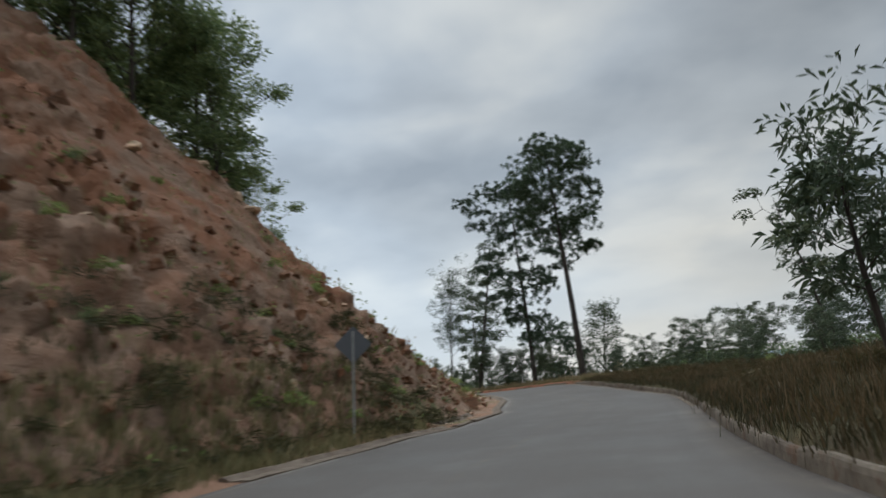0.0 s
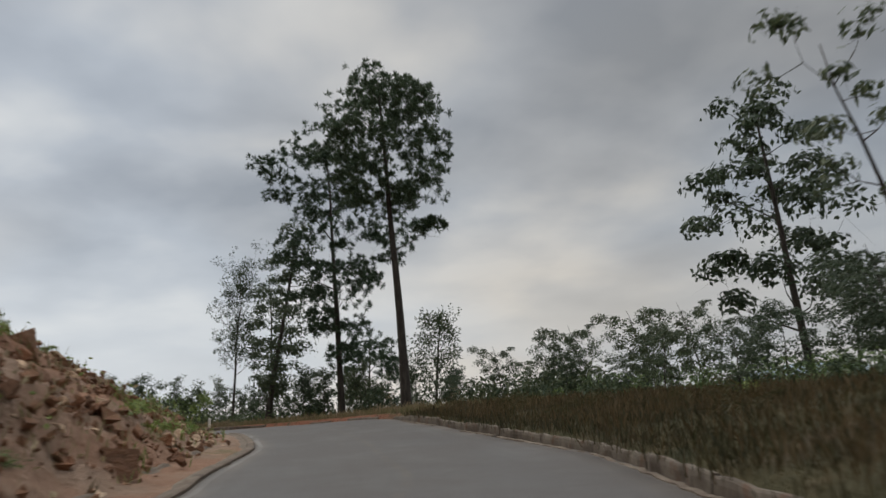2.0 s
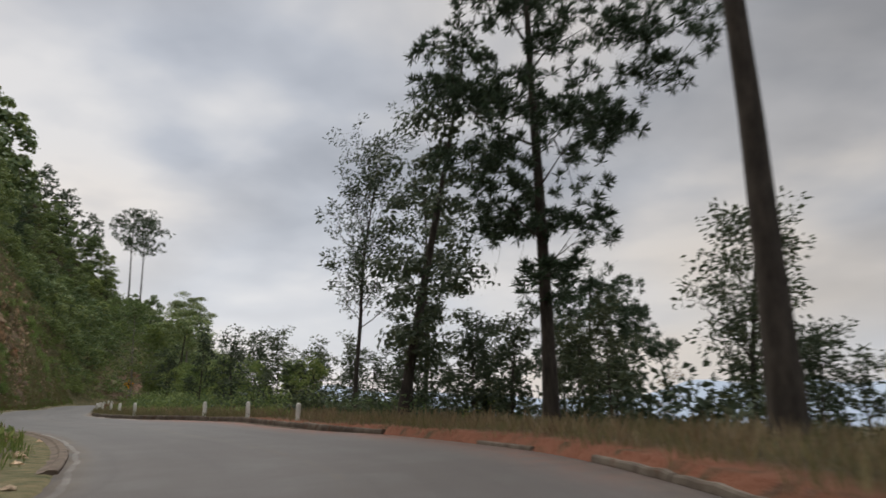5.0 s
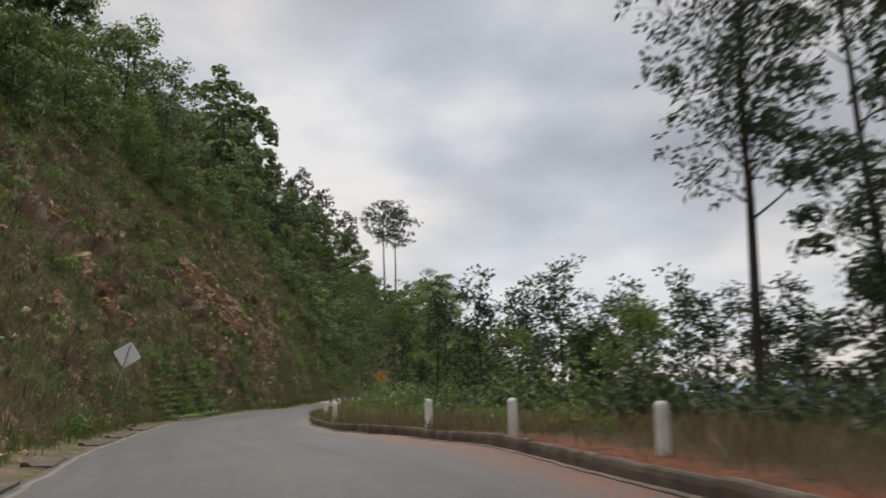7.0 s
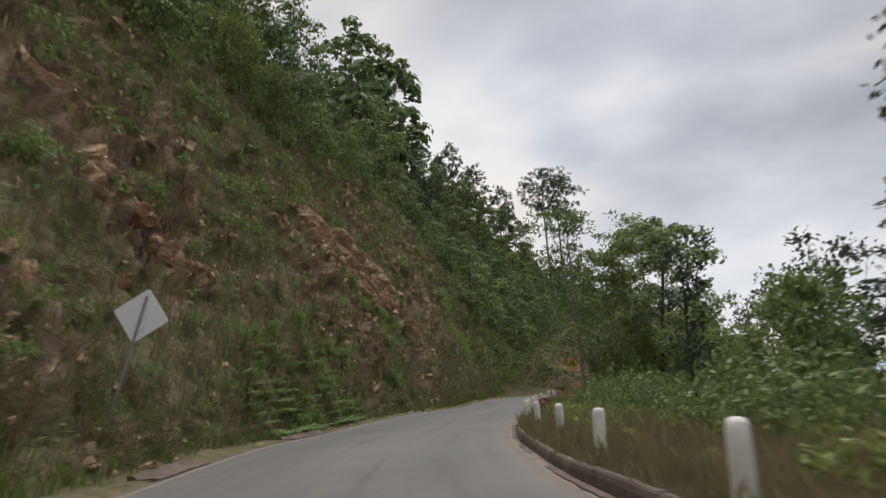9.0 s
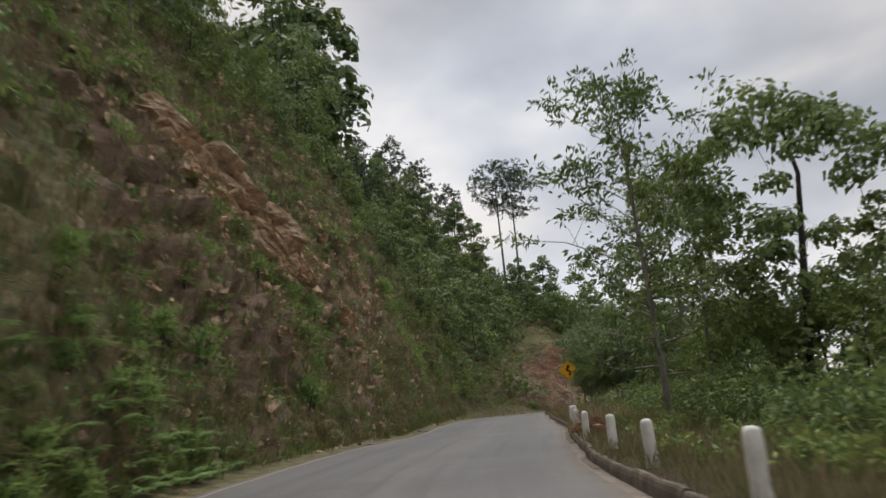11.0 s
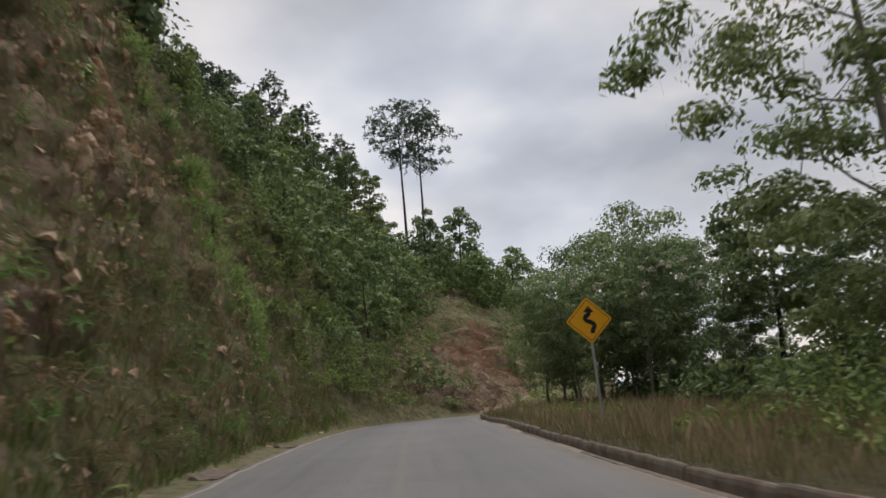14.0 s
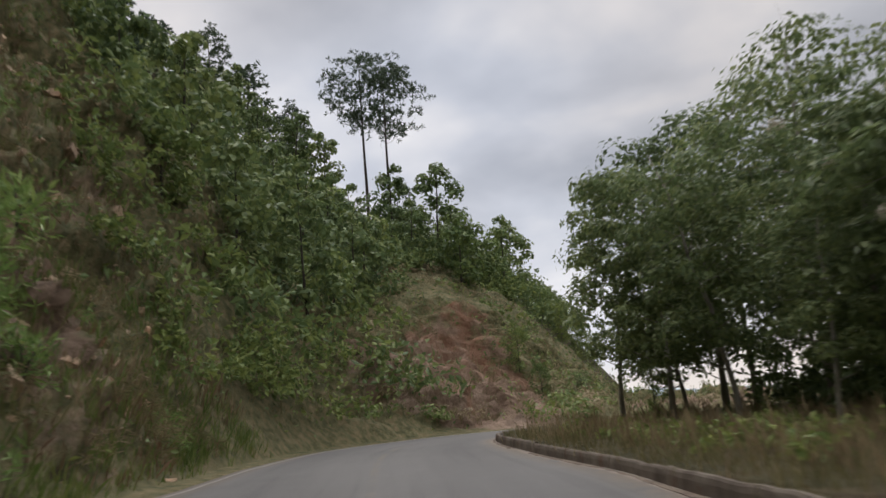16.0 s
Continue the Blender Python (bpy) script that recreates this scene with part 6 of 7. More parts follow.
for x, y, kind, size in ((11.5, 22.5, 6, 0.55), (13.4, 26.5, 5, 0.6), (12.4, 30.5, 6, 0.5), (15.4, 29.0, 6, 0.8), (14.6, 37.5, 5, 0.75), (17.4, 39.5, 6, 0.9), (16.2, 43.5, 5, 0.7), (15.0, 46.4, 6, 0.72),
                         (13.2, 49.6, 6, 1.0), (15.6, 52.5, 6, 1.1), (11.6, 53.5, 6, 0.62), (12.8, 57.0, 7, 0.9), (15.2, 48.6, 6, 1.15), (17.8, 50.4, 6, 1.35), (20.0, 48.0, 6, 1.45), (22.0, 43.5, 6, 1.2), (24.0, 40.0, 6, 1.2), (18.8, 55.5, 6, 0.95), (12.6, 61.0, 6, 0.65), (14.4, 59.0, 6, 0.6), (11.8, 65.0, 6, 0.6), (19.5, 47.0, 6, 1.0), (21, 40, 5, 1.0), (20, 34, 6, 1.0), (19, 27, 5, 0.95), (16.5, 21.5, 6, 0.85),
                         (13.0, 17.0, 5, 0.7), (9.8, 62.5, 7, 0.8), (5.2, 71.5, 5, 0.55), (3.8, 76.5, 6, 0.7), (6.6, 72.0, 5, 0.5), (10.9, 69.5, 5, 0.6), (14.8, 63.5, 6, 0.8), (-2.6, 77.5, 5, 0.62), (-0.2, 79.0, 6, 0.75),
                         (-4.6, 81.5, 5, 0.7), (-7.6, 85.0, 5, 0.78), (-10.6, 88.3, 5, 0.85), (-13.8, 92.6, 5, 0.75), (-2.4, 85.5, 6, 1.0), (-6.5, 90.0, 5, 1.0), (-10.8, 94.5, 6, 1.15), (-15.0, 98.0, 5, 0.95), (-17.2, 95.6, 6, 0.8),
                         (-18.6, 100.4, 5, 0.75), (-13.8, 100.0, 6, 1.05), (-19.4, 104.0, 5, 0.9), (-22.2, 110.4, 5, 0.7), (-17.0, 110.5, 6, 1.1), (-24.9, 118.9, 5, 0.8), (-26.6, 122.5, 5, 0.75), (-21.0, 121.5, 6, 1.1),
                         (-28.4, 126.0, 5, 0.8), (-31.6, 136.6, 5, 0.6), (-42.6, 154.6, 5, 0.42), (-38.6, 154.0, 5, 0.5), (-50.6, 172.4, 5, 0.62), (-49.0, 170.4, 5, 0.4)):
    if y < 66:
        kind = (8 if kind == 6 else 9) if kind != 7 else kind
        size *= 0.66 if y > 42 else 0.85
    elif x < -2:
        size *= 1.1
    plant(kind, x, y, size, 0.1)
for x, y, size in ((3.4, 73.0, 0.5), (5.6, 75.4, 0.62), (8.2, 72.4, 0.5), (9.2, 77.8, 0.7), (12.0, 72.6, 0.6), (6.4, 80.0, 0.85), (2.2, 78.6, 0.7), (14.0, 70.0, 0.75), (16.0, 66.0, 0.7), (11.0, 80.5, 0.9),
                   (-5.0, 80.2, 0.85), (-8.4, 83.4, 0.9), (-11.6, 86.8, 0.95), (-4.0, 84.2, 0.95), (-8.0, 88.0, 1.05), (0.8, 82.0, 0.9)):
    plant(6, x, y, size, 0.1)

placed_n = 0
while placed_n < 25:
    s, d = rng.uniform(56, 84), rng.uniform(5, 12)
    i = int(np.argmin(np.abs(S - s)))
    x, y = wood_spot(s, float(EDGE_R[i]) + d)
    if any((x - a) ** 2 + (y - c) ** 2 < 3 for a, c in TREES):
        continue
    plant(6, x, y, rng.uniform(0.5, 0.72) + 0.035 * d - (0.2 if s > 74 else 0), 0.1)
    placed_n += 1
for k in range(18):
    s, d = rng.uniform(98, 140), rng.uniform(4.5, 12)
    i = int(np.argmin(np.abs(S - s)))
    x, y = wood_spot(s, float(EDGE_R[i]) + d)
    plant(5, x, y, rng.uniform(0.45, 0.65) + 0.03 * d, 0.1)

BUSHES = [
    make_bush("shrub", 51, 0.85, 1.0, 300, (0.17, 0.09), LEAF_GREEN, BARK, "leafy green shrub on the road cut", "shrubs on the slope"),
    make_bush("shrub", 52, 0.9, 0.9, 290, (0.15, 0.07), LEAF_DARK, BARK, "dark low shrub on the road cut", "shrubs on the slope"),
    make_bush("shrub", 53, 0.7, 1.1, 330, (0.26, 0.045), LEAF_BRIGHT, BARK, "fresh green willowy shrub on the road cut", "shrubs on the slope", open_top=True),
    make_bush("shrub", 54, 0.8, 0.8, 280, (0.22, 0.03), LEAF_DRY, BARK, "dry brown shrub on the road cut", "shrubs on the slope", open_top=True),
]
bush_used = [False] * 4


def bush_at(kind, p, size, turn):
    size *= 0.68
    m = Matrix.Translation(Vector(p) - Vector((0, 0, 0.08))) @ pose(0, 0, 0, 0, 0, turn) @ Matrix.Scale(size, 4)
    if bush_used[kind]:
        again(BUSHES[kind], m)
    else:
        BUSHES[kind].matrix_basis = m
        bush_used[kind] = True


count = 0
while count < 90:
    s = rng.uniform(4, 190)
    v = rng.uniform(1.3, 18)
    early = s < 45
    if early and rng.random() < 0.62 or 146 < s < 161 and v < 8:
        continue
    p, nrm = on_slope(s, v)
    r = int(np.argmin(np.abs(SLOPE_S - s)))
    c = int(np.argmin(np.abs(SLOPE_V - v)))
    if SLOPE_ROCKY[r, c] > 0.75 and v < 9 and rng.random() < 0.7:
        continue
    high = v > 8
    kind = rng.choice((0, 1, 3, 3) if early else ((0, 1, 0, 1, 2) if high else (0, 2, 3, 3, 1)))
    bush_at(kind, p, rng.uniform(0.35, 0.8) * (1.7 if high and not early else 1.0), rng.uniform(0, 360))
    count += 1
for k in range(50):
    s, v = rng.uniform(92, 146), rng.uniform(1.8, 10)
    p, nrm = on_slope(s, v)
    bush_at(rng.choice((2, 2, 2, 0, 3)), p, rng.uniform(0.45, 0.95), rng.uniform(0, 360))
for k in range(40):
    p, nrm = on_slope(rng.uniform(4, 36), rng.uniform(1.6, 8.5))
    bush_at(rng.choice((0, 1, 1, 3)), p, rng.uniform(0.25, 0.55), rng.uniform(0, 360))
for k in range(22):
    p, nrm = on_slope(rng.uniform(107, 116), rng.uniform(0.9, 2.9))
    bush_at(2, p, rng.uniform(0.7, 1.2), rng.uniform(0, 360))
for k in range(26):
    p, nrm = on_slope(rng.uniform(114, 134), rng.uniform(1.8, 5.2))
    bush_at(2, p, rng.uniform(1.0, 1.9), rng.uniform(0, 360))
for k in range(34):
    p, nrm = on_slope(rng.uniform(152, 158), rng.uniform(1.6, 7.0))
    bush_at(2, p, rng.uniform(1.3, 2.3), rng.uniform(0, 360))
for s, v, size in ((37.5, 1.9, 0.55), (39.5, 1.7, 0.6), (38.5, 2.6, 0.6), (17, 2.4, 0.5), (25, 2.5, 0.4)):
    p, nrm = on_slope(s, v)
    bush_at(2, p, size, rng.uniform(0, 360))
count = 0
while count < 90:
    s = rng.uniform(2, 165)
    i = int(np.argmin(np.abs(S - s)))
    d = rng.uniform(3.2, 11) if s > 66 else rng.uniform(5.5, 14)
    x, y = wood_spot(s, float(EDGE_R[i]) + d)
    if (x + 37.5) ** 2 + (y - 132.7) ** 2 < 9:
        continue
    bush_at(rng.choice((0, 0, 1, 1, 2)), (x, y, gz(x, y)), rng.uniform(0.5, 1.25) * (1.2 if d > 6 else 0.75), rng.uniform(0, 360))
    count += 1


# ---- ground cover ----
def cover_arrays(n, seed, s_lo, s_hi, on_left, v_pick, keep):
    g = np.random.default_rng(seed)
    s = g.uniform(s_lo, s_hi, n)
    v = v_pick(g, n)
    ok = keep(g, s, v)
    s, v = s[ok], v[ok]
    if on_left:
        r = np.clip(np.searchsorted(SLOPE_S, s), 0, len(SLOPE_S) - 1)
        c = np.clip(np.searchsorted(SLOPE_V, v), 1, len(SLOPE_V) - 1)
        f = ((v - SLOPE_V[c - 1]) / (SLOPE_V[c] - SLOPE_V[c - 1]))[:, None]
        p = SLOPE[r, c - 1] * (1 - f) + SLOPE[r, c] * f
        tang = np.stack([TAN[np.clip(np.searchsorted(S, s), 0, len(S) - 1)][:, 0], TAN[np.clip(np.searchsorted(S, s), 0, len(S) - 1)][:, 1], np.zeros(len(s))], 1)
        p = p + tang * g.uniform(-0.2, 0.2, len(s))[:, None]
        nn = SLOPE_N[r, c]
    else:
        i = np.clip(np.searchsorted(S, s), 0, len(S) - 1)
        xy = AX[i, :2] + RIGHT[i] * (EDGE_R[i] + v)[:, None] + TAN[i] * g.uniform(-0.3, 0.3, len(s))[:, None]
        p = np.concatenate([xy, ground_z(xy[:, 0], xy[:, 1])[0][:, None]], 1)
        nn = np.tile(np.array([[0.0, 0, 1]]), (len(s), 1))
    return g, p, nn, s, v


def blades(name, g, p, nn, height, width, mat, label, tuft=4, spread=0.10):
    """Grass: tufts of bent blades, each of two triangles tapering to a point."""
    n = len(p)
    p = np.repeat(p, tuft, 0) + g.normal(size=(n * tuft, 3)) * np.array([spread, spread, 0.01])
    h = np.repeat(height * g.uniform(0.5, 1.3, n), tuft) * g.uniform(0.7, 1.2, n * tuft)
    leanv = g.normal(size=(n * tuft, 3)) * np.array([0.34, 0.34, 0.05]) + np.repeat(nn, tuft, 0) * 0.25 + np.array([0, 0, 1.0])
    leanv /= np.linalg.norm(leanv, axis=1, keepdims=True)
    az = g.uniform(0, 6.28, n * tuft)
    w = np.stack([np.cos(az), np.sin(az), np.zeros_like(az)], 1) * (width * g.uniform(0.8, 1.8, n * tuft))[:, None]
    side = g.normal(size=(n * tuft, 3)) * (h * 0.06)[:, None]
    a, b = p - w / 2 - [0, 0, 0.04], p + w / 2 - [0, 0, 0.04]
    midp = p + leanv * (h * 0.55)[:, None]
    tip = p + leanv * h[:, None] + side
    V = np.stack([a, b, midp + w * 0.4, tip], 1).reshape(-1, 3)
    q = np.arange(n * tuft)[:, None] * 4
    F = np.concatenate([q + np.array([[0, 1, 2]]), q + np.array([[0, 2, 3]])], 1).reshape(-1, 3)
    return tagged(mesh_object(name, V, F, mat, False), label, "grass", kind="stuff")


edge_pick = lambda lo, hi, power=1.0: (lambda g, n: lo + (hi - lo) * g.uniform(0, 1, n) ** power)
everywhere = lambda g, s, v: np.ones(len(s), bool)
g, p, nn, s, v = cover_arrays(12000, 61, -4, 165, True, edge_pick(0.7, 3.6), lambda g, s, v: g.uniform(0, 1, len(s)) < np.interp(v, [0.7, 1.3, 3.6], [0.3, 1, 0.5]) * np.interp(s, [0, 12, 18, 25, 46, 56, 200], [0.9, 0.8, 0.3, 0.06, 0.08, 0.5, 1]))
near = s < 30
blades("verge_grass", g, p[near], nn[near], 0.30, 0.024, GRASS, "olive grass along the foot of the first cut", 5)
p, nn = p[~near], nn[~near]
blades("verge_grass", g, p, nn, 0.34, 0.022, GRASS_GREEN, "lush green grass along the foot of the cut")
g, p, nn, s, v = cover_arrays(3600, 68, -6, 22, True, edge_pick(0.55, 3.0), lambda g, s, v: g.uniform(0, 1, len(s)) < np.interp(s, [0, 12, 22], [1, 1, 0.3]))
blades("verge_grass", g, p, nn, 0.34, 0.022, GRASS_STRAW, "yellow-green grass along the foot of the first cut", 5)
g, p, nn, s, v = cover_arrays(26000, 62, -4, 200, True, edge_pick(1.6, 13), lambda g, s, v: g.uniform(0, 1, len(s)) < np.interp(s, [0, 40, 50, 66, 200], [0.55, 0.3, 0.3, 0.9, 0.9]) * np.where(s < 45, np.clip(1.3 - v / 9, 0.15, 1), 1))
blades("slope_grass", g, p, nn, 0.40, 0.014, GRASS_STRAW, "dry and green grass tufts over the cut slope", 3)
g, p, nn, s, v = cover_arrays(15000, 65, 84, 165, True, edge_pick(1.0, 10.5, 1.2), lambda g, s, v: g.uniform(0, 1, len(s)) < np.interp(v, [1, 4, 10.5], [1, 0.8, 0.6]) * np.interp(s, [90, 92, 103, 105, 122, 132, 150, 158], [1, 0.45, 0.45, 1, 1, 0.5, 0.5, 1]))
tangled = np.array([noise.noise(q) for q in (p * 0.45 + 11).tolist()])
blades("slope_grass", g, p[tangled > -0.1], nn[tangled > -0.1], 0.46, 0.014, GRASS_GREEN, "tangled green grass hanging over the long cut", 4, 0.14)
blades("slope_grass", g, p[tangled < -0.16], nn[tangled < -0.16], 0.42, 0.014, GRASS_RUST, "rust-brown dead fern and grass on the long cut", 4, 0.14)
g, p, nn, s, v = cover_arrays(7000, 66, 80, 165, True, edge_pick(1.5, 11), everywhere)
blades("dry_grass", g, p, nn, 0.5, 0.026, GRASS_DRY, "dry brown grass hanging over the long cut", 5)
g, p, nn, s, v = cover_arrays(11000, 63, -4, 100, False, edge_pick(0.28, 9.0, 1.5), lambda g, s, v: (g.uniform(0, 1, len(s)) < np.where((s > 46) & (s < 74) & (v < 1.3), 0.25, 1.0)))
first = s < 44
blades("verge_grass", g, p[~first], nn[~first], 0.30, 0.009, GRASS_STRAW, "soft yellowing grass on the valley-side verge", 6, 0.13)
low = first & (g.uniform(0, 1, len(s)) < 0.7)
blades("verge_grass", g, p[low], nn[low], 0.22, 0.012, GRASS_BROWN, "low brown and olive grass on the valley-side verge", 11, 0.24)
blades("verge_grass", g, p[first & ~low], nn[first & ~low], 0.24, 0.007, GRASS, "dry reddish grass among the olive on the verge", 7, 0.2)
g, p, nn, s, v = cover_arrays(11000, 67, 76, 165, False, edge_pick(0.22, 7.0, 1.3), lambda g, s, v: g.uniform(0, 1, len(s)) < np.where(s > 128, 0.55, 0.9))
blades("verge_grass", g, p, nn, 0.28, 0.009, GRASS_STRAW, "yellow-green grass between the kerb and the brush", 6, 0.12)
g, p, nn, s, v = cover_arrays(9000, 64, 0, 165, False, edge_pick(0.4, 10.0), lambda g, s, v: (g.uniform(0, 1, len(s)) < np.where((s > 45) & (s < 72) & (v < 1.2), 0.3, 0.8)))
blades("dry_grass", g, p[s > 44], nn[s > 44], 0.34, 0.008, GRASS_DRY, "dry brown grass stalks on the verge", 3)
blades("dry_grass", g, p[s <= 44], nn[s <= 44], 0.26, 0.007, GRASS, "brown grass stalks on the bank", 3)
g, p, nn, s, v = cover_arrays(9000, 79, -6, 46, False, edge_pick(0.6, 11.0, 1.1), lambda g, s, v: np.array([noise.noise((a * 0.32, b * 0.5, 5.0)) for a, b in zip(s, v)]) > g.uniform(-0.35, 0.15, len(s)))
blades("dry_grass", g, p, nn, 0.30, 0.012, GRASS_BANK, "rust-brown grass in drifts over the bank", 6, 0.26)

g, p, nn, s, v = cover_arrays(1700, 76, 118, 165, False, edge_pick(0.35, 6.5, 1.1), lambda g, s, v: np.array([noise.noise((a * 0.5, b * 0.9, 3.0)) for a, b in zip(s, v)]) > -0.12)
blades("dry_grass", g, p, nn, 0.52, 0.008, GRASS_DRY, "tall blond grass leaning over the verge", 7, 0.12)
g, p, nn, s, v = cover_arrays(1500, 77, 44, 100, False, edge_pick(0.5, 3.5, 1.1), lambda g, s, v: np.array([noise.noise((a * 0.5, b * 0.9, 8.0)) for a, b in zip(s, v)]) > -0.05)
blades("dry_grass", g, p, nn, 0.42, 0.008, GRASS_DRY, "tall dry grass in patches behind the posts", 6, 0.12)

def make_ferns(seed, plants, s_lo, s_hi, v_lo, v_hi, length, label):
    """Ferns: rosettes of arching fronds with paired leaflets."""
    g = np.random.default_rng(seed)
    V = []
    for k in range(plants):
        p, nrm = on_slope(g.uniform(s_lo, s_hi), g.uniform(v_lo, v_hi))
        root = np.array(p)
        for f in range(g.integers(7, 11)):
            az = g.uniform(0, 6.28)
            ln = length * g.uniform(0.6, 1.2)
            flat = np.array([math.cos(az), math.sin(az), 0.0]) + np.array([nrm[0], nrm[1], 0]) * 0.7
            flat /= np.linalg.norm(flat) + 1e-9
            side = np.array([-flat[1], flat[0], 0.0])
            q = np.linspace(0.12, 1, 13)
            spine = root + flat * (ln * q * 0.85)[:, None] + np.array([0, 0, 1.0]) * (ln * (0.95 * q - 0.75 * q * q))[:, None]
            w = ln * 0.17 * np.sin(np.pi * np.clip(q * 0.9 + 0.08, 0, 1))
            for sg in (-1, 1):
                tip = spine + side * (sg * w)[:, None] + flat * (w * 0.45)[:, None] - np.array([0, 0, 0.25]) * w[:, None]
                V.append(np.stack([spine - flat * ln * 0.022, tip, spine + flat * ln * 0.026], 1).reshape(-1, 3))
    V = np.concatenate(V)
    tagged(mesh_object("ferns", V, np.arange(len(V)).reshape(-1, 3), LEAF_BRIGHT, False), label, "ferns", kind="stuff")


make_ferns(121, 150, 104, 116, 0.7, 2.6, 0.75, "bright green ferns at the foot of the long cut")
make_ferns(122, 120, 110, 150, 0.9, 5.0, 0.6, "green ferns scattered over the long cut")

# low leafy creepers that cover the slopes
for seed, mat, n, lo, hi, size, lab in ((71, LEAF_DARK, 42000, 60, 210, 0.24, "dark creeping leaves over the slope"), (72, LEAF_GREEN, 36000, 60, 210, 0.22, "green creeping leaves over the slope"),
                                        (73, LEAF_DRY, 18000, 0, 200, 0.16, "withered weeds on the cut slope"), (74, LEAF_GREEN, 9000, 0, 55, 0.15, "small green weeds on the bare cut")):
    g, p, nn, s, v = cover_arrays(n, seed, lo, hi, True, edge_pick(1.2, 23.5), lambda g, s, v: g.uniform(0, 1, len(s)) < np.where(s < 60, 0.6, np.interp(v, [1.2, 5, 8, 13, 24], [0.3, 0.45, 0.75, 1, 1])))
    patch = np.array([noise.noise(q) for q in (p * 0.33 + seed).tolist()])
    ok = patch > (-0.05 if seed < 73 else 0.05)
    p, nn = p[ok], nn[ok]
    lift = g.uniform(0.02, 0.5, len(p))[:, None]
    V, F = leaves(p + nn * lift, g.normal(size=p.shape) + nn * 0.4 + np.array([0, 0, -0.3]), size, size * 0.5, g)
    tagged(mesh_object("undergrowth", V, F, mat, False), lab, "undergrowth", kind="stuff")
# thickets: leafy mounds that close over the hillside
def thicket(name, seed, mat, mounds, s_lo, s_hi, v_of, radius, per, leaf, label):
    g = np.random.default_rng(seed)
    C, R = [], []
    while len(C) < mounds:
        if s_lo is None:
            x, y = g.uniform(-96, -52), g.uniform(148, 207)
            k, u = locate(x, y)
            if float(EDGE_L[k[0]] - u[0]) < (9.5 if S[k[0]] < 161 else 2.6) or float(u[0]) > 0 or g.uniform() < (-x - 60) / 60:
                continue
        else:
            s = g.uniform(s_lo, s_hi)
            i = int(np.argmin(np.abs(S - s)))
            off = v_of(g, s)
            x, y = AX[i, :2] + RIGHT[i] * (EDGE_L[i] - off if off > 0 else EDGE_R[i] - off)
            if s > 158 and off > 0 and x > -50 or s > 143 and off < 0 and x < -44.5:
                continue
        if scar_reach(x, y) < 1.1 or math.hypot(x + 37.5, y - 132.7) < 3:
            continue
        r = radius * g.uniform(0.6, 1.35)
        if s_lo is not None and 0 < off < 11.5:
            p, nrm = on_slope(s, off)
            C.append(tuple(Vector(p) + Vector(nrm) * (r * 0.2)))
        else:
            C.append((x, y, gz(x, y) + r * 0.25))
        R.append(r)
    C, R = np.array(C), np.array(R)
    which = np.repeat(np.arange(len(C)), per)
    d = g.normal(size=(len(which), 3))
    d[:, 2] = np.abs(d[:, 2]) * 0.9 - 0.15
    d /= np.linalg.norm(d, axis=1, keepdims=True)
    lump = 0.75 + 0.35 * np.sin(d[:, 0] * 5 + which) * np.cos(d[:, 1] * 4 + which * 1.7)
    pos = C[which] + d * (R[which] * lump * g.uniform(0.72, 1.05, len(which)))[:, None] * np.array([1, 1, 0.85])
    V, F = leaves(pos, d * 0.5 + g.normal(size=d.shape) * 0.6 - np.array([0, 0, 0.25]), leaf[0], leaf[1], g, droop=0.1)
    tagged(mesh_object(name, V, F, mat, False), label, "thicket", kind="stuff")


near_hill = lambda g, s: (9.5 if s < 108 else 11) + 22 * g.uniform() ** 1.4
low_band = lambda g, s: g.uniform(4.5, 11) if s < 156 else g.uniform(1.6, 9)
foot = lambda g, s: g.uniform(1.4, 7)
valley = lambda g, s: -(g.uniform(3.0, 9) if s > 70 else g.uniform(5.0, 12))
below = lambda g, s: -g.uniform(5.0, 13)
thicket("thicket", 81, LEAF_DARK, 240, 82, 152, near_hill, 1.7, 110, (0.38, 0.20), "dark leafy thicket closing over the hillside")
thicket("thicket", 82, LEAF_GREEN, 190, 82, 152, near_hill, 1.4, 110, (0.34, 0.18), "green leafy thicket closing over the hillside")
thicket("thicket", 85, LEAF_DARK, 330, None, None, None, 2.6, 120, (0.46, 0.24), "dark leafy thicket over the hill ahead")
thicket("thicket", 86, LEAF_GREEN, 280, None, None, None, 2.2, 115, (0.42, 0.22), "green leafy thicket over the hill ahead")
thicket("thicket", 83, LEAF_GREEN, 150, 84, 146, low_band, 0.95, 120, (0.22, 0.12), "low green brush on the slope")
thicket("thicket", 84, LEAF_BRIGHT, 90, 60, 146, low_band, 0.75, 120, (0.26, 0.08), "fresh green brush on the slope")
thicket("thicket", 95, LEAF_BRIGHT, 240, 84, 162, lambda g, s: 1.3 + 9.2 * g.uniform() ** 1.5, 0.55, 90, (0.26, 0.036), "bright green weeds in clumps on the cut")
thicket("thicket", 96, LEAF_DRY, 430, 80, 162, lambda g, s: 1.4 + 9.1 * g.uniform() ** 1.3, 0.6, 80, (0.28, 0.022), "dry brown weeds in clumps on the cut")
thicket("thicket", 99, GRASS_STRAW, 420, 82, 162, lambda g, s: 1.2 + 9.0 * g.uniform() ** 1.6, 0.65, 85, (0.34, 0.02), "yellowing grass in shaggy clumps on the cut")
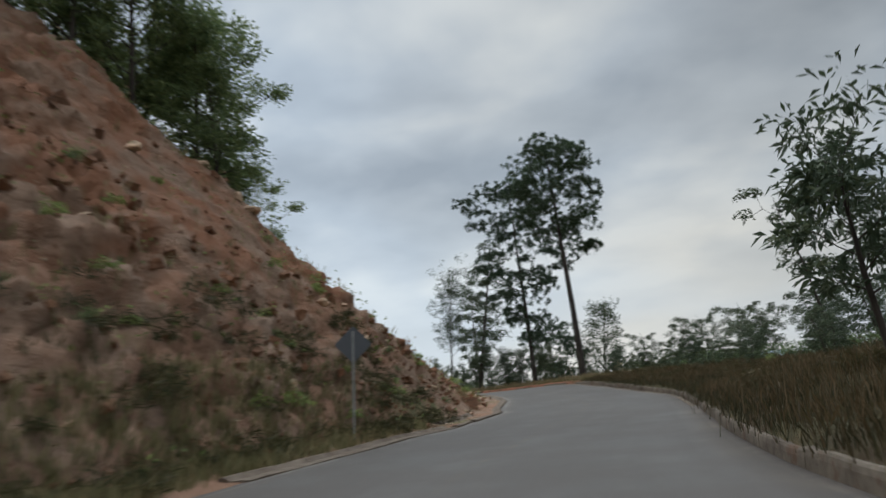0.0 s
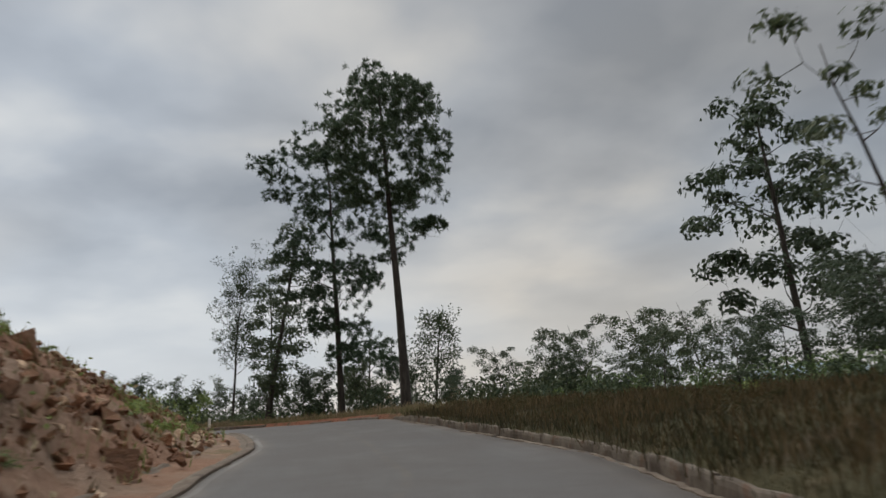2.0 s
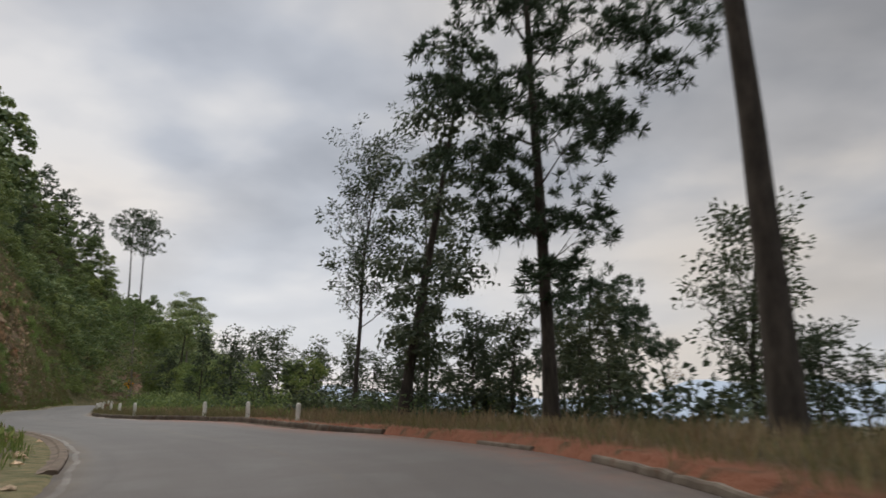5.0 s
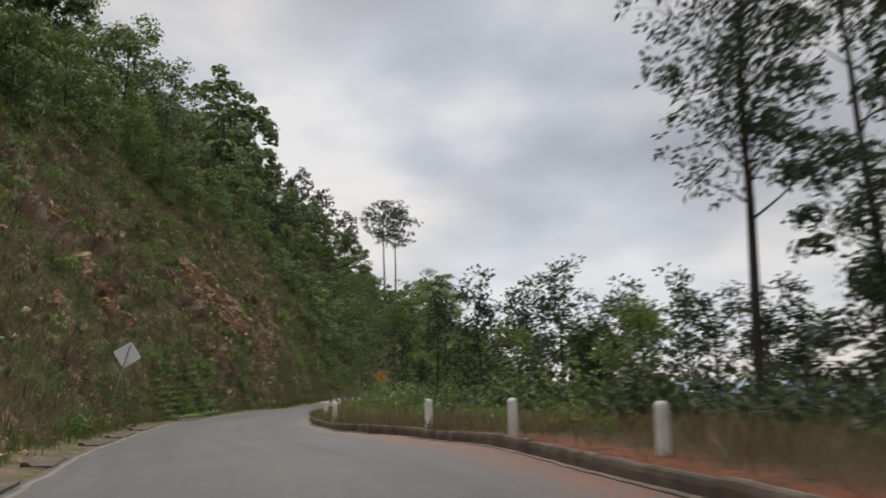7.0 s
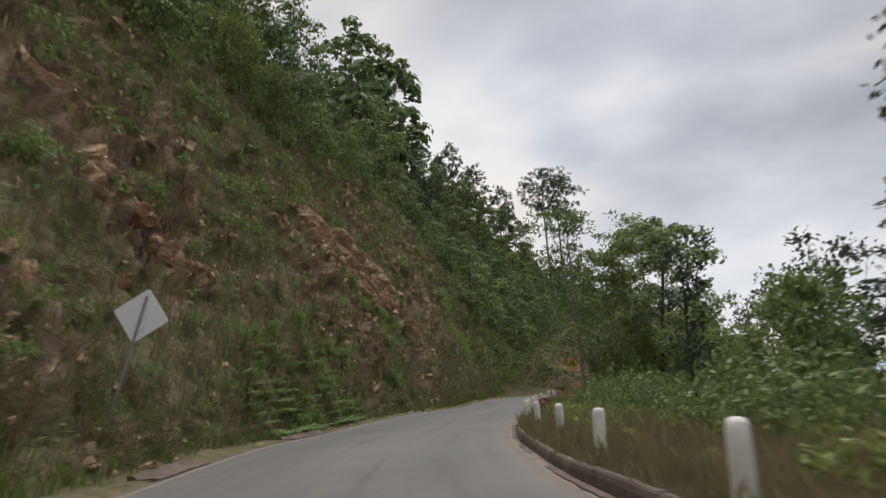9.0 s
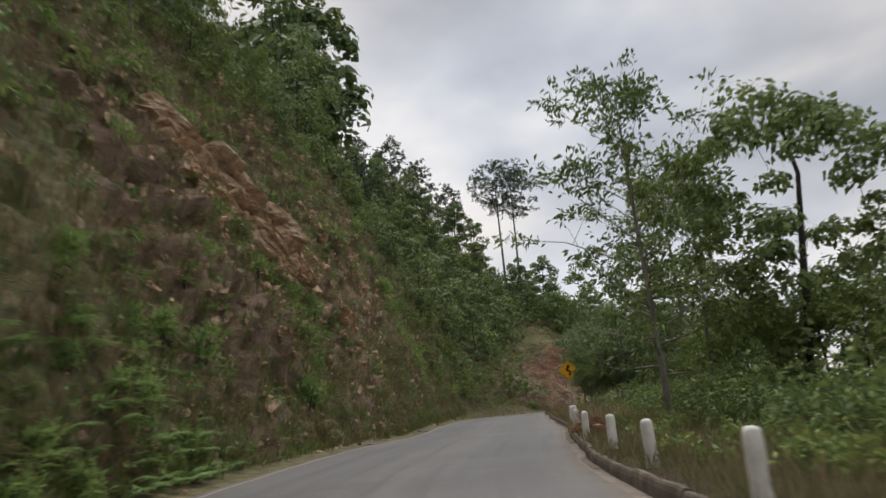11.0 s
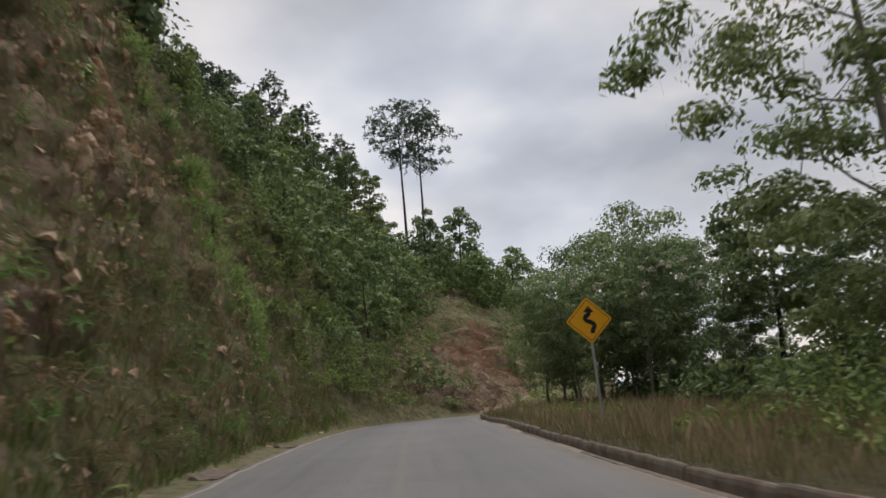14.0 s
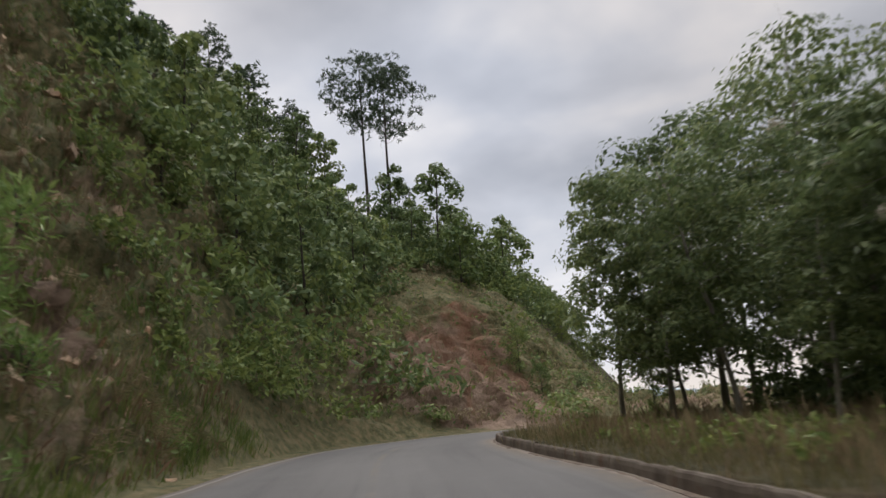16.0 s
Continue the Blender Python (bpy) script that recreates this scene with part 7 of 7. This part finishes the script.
def rim_brush(seed, mat, mounds, near, far, radius, per, leaf, label):
    """Brush in a ring round the upper side of the red bank."""
    g = np.random.default_rng(seed)
    C, R = [], []
    while len(C) < mounds:
        x, y = g.uniform(-66, -44), g.uniform(160, 190)
        k, u = locate(x, y)
        if not near < scar_reach(x, y) < far or float(u[0]) > 0 or float(EDGE_L[k[0]] - u[0]) < 1.5:
            continue
        r = radius * g.uniform(0.5, 1.4)
        C.append((x, y, gz(x, y) + r * 0.15))
        R.append(r)
    V, F = shell_leaves(np.array(C), np.array(R), per, leaf, g, 0.8, -0.1, 0.2)
    tagged(mesh_object("thicket", V, F, mat, False), label, "thicket", kind="stuff")


rim_brush(97, LEAF_DRY, 110, 0.92, 1.5, 0.8, 90, (0.26, 0.06), "dry brush along the rim of the red bank")
rim_brush(102, LEAF_GREEN, 60, 0.95, 1.5, 0.9, 110, (0.28, 0.14), "green brush along the rim of the red bank")
rim_brush(103, GRASS_STRAW, 60, 0.2, 1.0, 0.45, 60, (0.30, 0.03), "thin yellowing weeds on the red bank")
thicket("thicket", 91, LEAF_GREEN, 40, 162, 171, foot, 1.3, 150, (0.26, 0.14), "green bushes at the foot of the wooded hill")
thicket("thicket", 87, LEAF_BACKLIT, 120, 46, 84, valley, 1.25, 125, (0.26, 0.13), "dark brush along the valley side")
thicket("thicket", 107, GRASS, 150, -4, 26, lambda g, s: 0.9 + 3.6 * g.uniform() ** 1.3, 0.5, 110, (0.30, 0.022), "olive grass in shaggy clumps at the foot of the first cut")
thicket("thicket", 108, LEAF_GREEN, 46, 2, 38, lambda g, s: 1.6 + 6.5 * g.uniform(), 0.32, 90, (0.14, 0.06), "small green weeds on the first cut")
thicket("thicket", 105, LEAF_BACKLIT, 70, 2, 50, lambda g, s: -g.uniform(6.0, 13), 0.75, 110, (0.18, 0.09), "dark low brush along the crest of the grass bank")
thicket("thicket", 106, GRASS, 90, 0, 46, lambda g, s: -(1.0 + 9 * g.uniform()), 0.42, 90, (0.30, 0.022), "olive grass in shaggy mounds on the bank")
thicket("thicket", 92, LEAF_BACKLIT, 46, 57, 84, below, 2.1, 150, (0.28, 0.14), "tall dark brush below the bend")
thicket("thicket", 88, LEAF_GREEN, 190, 76, 140, valley, 1.3, 180, (0.17, 0.085), "green brush along the valley side")
thicket("thicket", 98, LEAF_GREEN, 330, 74, 164, lambda g, s: -g.uniform(1.1, 4.8), 0.36, 60, (0.17, 0.08), "low leafy weeds among the verge grass")
thicket("thicket", 93, LEAF_DARK, 120, 84, 140, below, 1.7, 150, (0.24, 0.12), "dark green brush behind the marker posts")
thicket("thicket", 94, LEAF_MOSS, 84, 138, 164, lambda g, s: -g.uniform(6.5, 14), 1.9, 170, (0.28, 0.14), "dense dark thicket under the verge trees")
thicket("thicket", 104, LEAF_MOSS, 90, 136, 166, lambda g, s: -g.uniform(9.5, 19), 2.2, 180, (0.30, 0.15), "tall dark thicket closing the gap behind the verge trees")
# weeds and low leaves on the valley slope
g, p, nn, s, v = cover_arrays(80000, 75, 0, 170, False, edge_pick(3.0, 22, 1.3), everywhere)
ok = ((s > 66) | (v > 7)) & ((s < 136) | (v > 8))
p = p[ok]
V, F = leaves(p + np.stack([np.zeros(len(p)), np.zeros(len(p)), g.uniform(0.05, 0.9, len(p))], 1), g.normal(size=p.shape) + np.array([0, 0, 0.7]), 0.16, 0.065, g)
tagged(mesh_object("undergrowth", V, F, LEAF_DARK, False), "dense low leaves on the slope below the road", "undergrowth", kind="stuff")


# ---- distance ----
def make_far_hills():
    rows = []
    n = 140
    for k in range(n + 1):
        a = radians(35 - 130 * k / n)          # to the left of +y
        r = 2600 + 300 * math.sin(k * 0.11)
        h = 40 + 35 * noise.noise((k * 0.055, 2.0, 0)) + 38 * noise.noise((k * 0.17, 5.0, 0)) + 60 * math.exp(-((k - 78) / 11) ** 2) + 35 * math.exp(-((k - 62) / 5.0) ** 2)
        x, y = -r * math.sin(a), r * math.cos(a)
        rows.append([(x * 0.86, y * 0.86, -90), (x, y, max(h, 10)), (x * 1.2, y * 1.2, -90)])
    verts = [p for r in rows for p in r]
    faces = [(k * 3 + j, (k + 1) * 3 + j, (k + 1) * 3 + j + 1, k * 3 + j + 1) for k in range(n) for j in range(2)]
    tagged(mesh_object("backdrop", verts, faces, HAZEHILL), "mountains far across the valley, haze painted in as pale blue", "mountains", kind="structure")


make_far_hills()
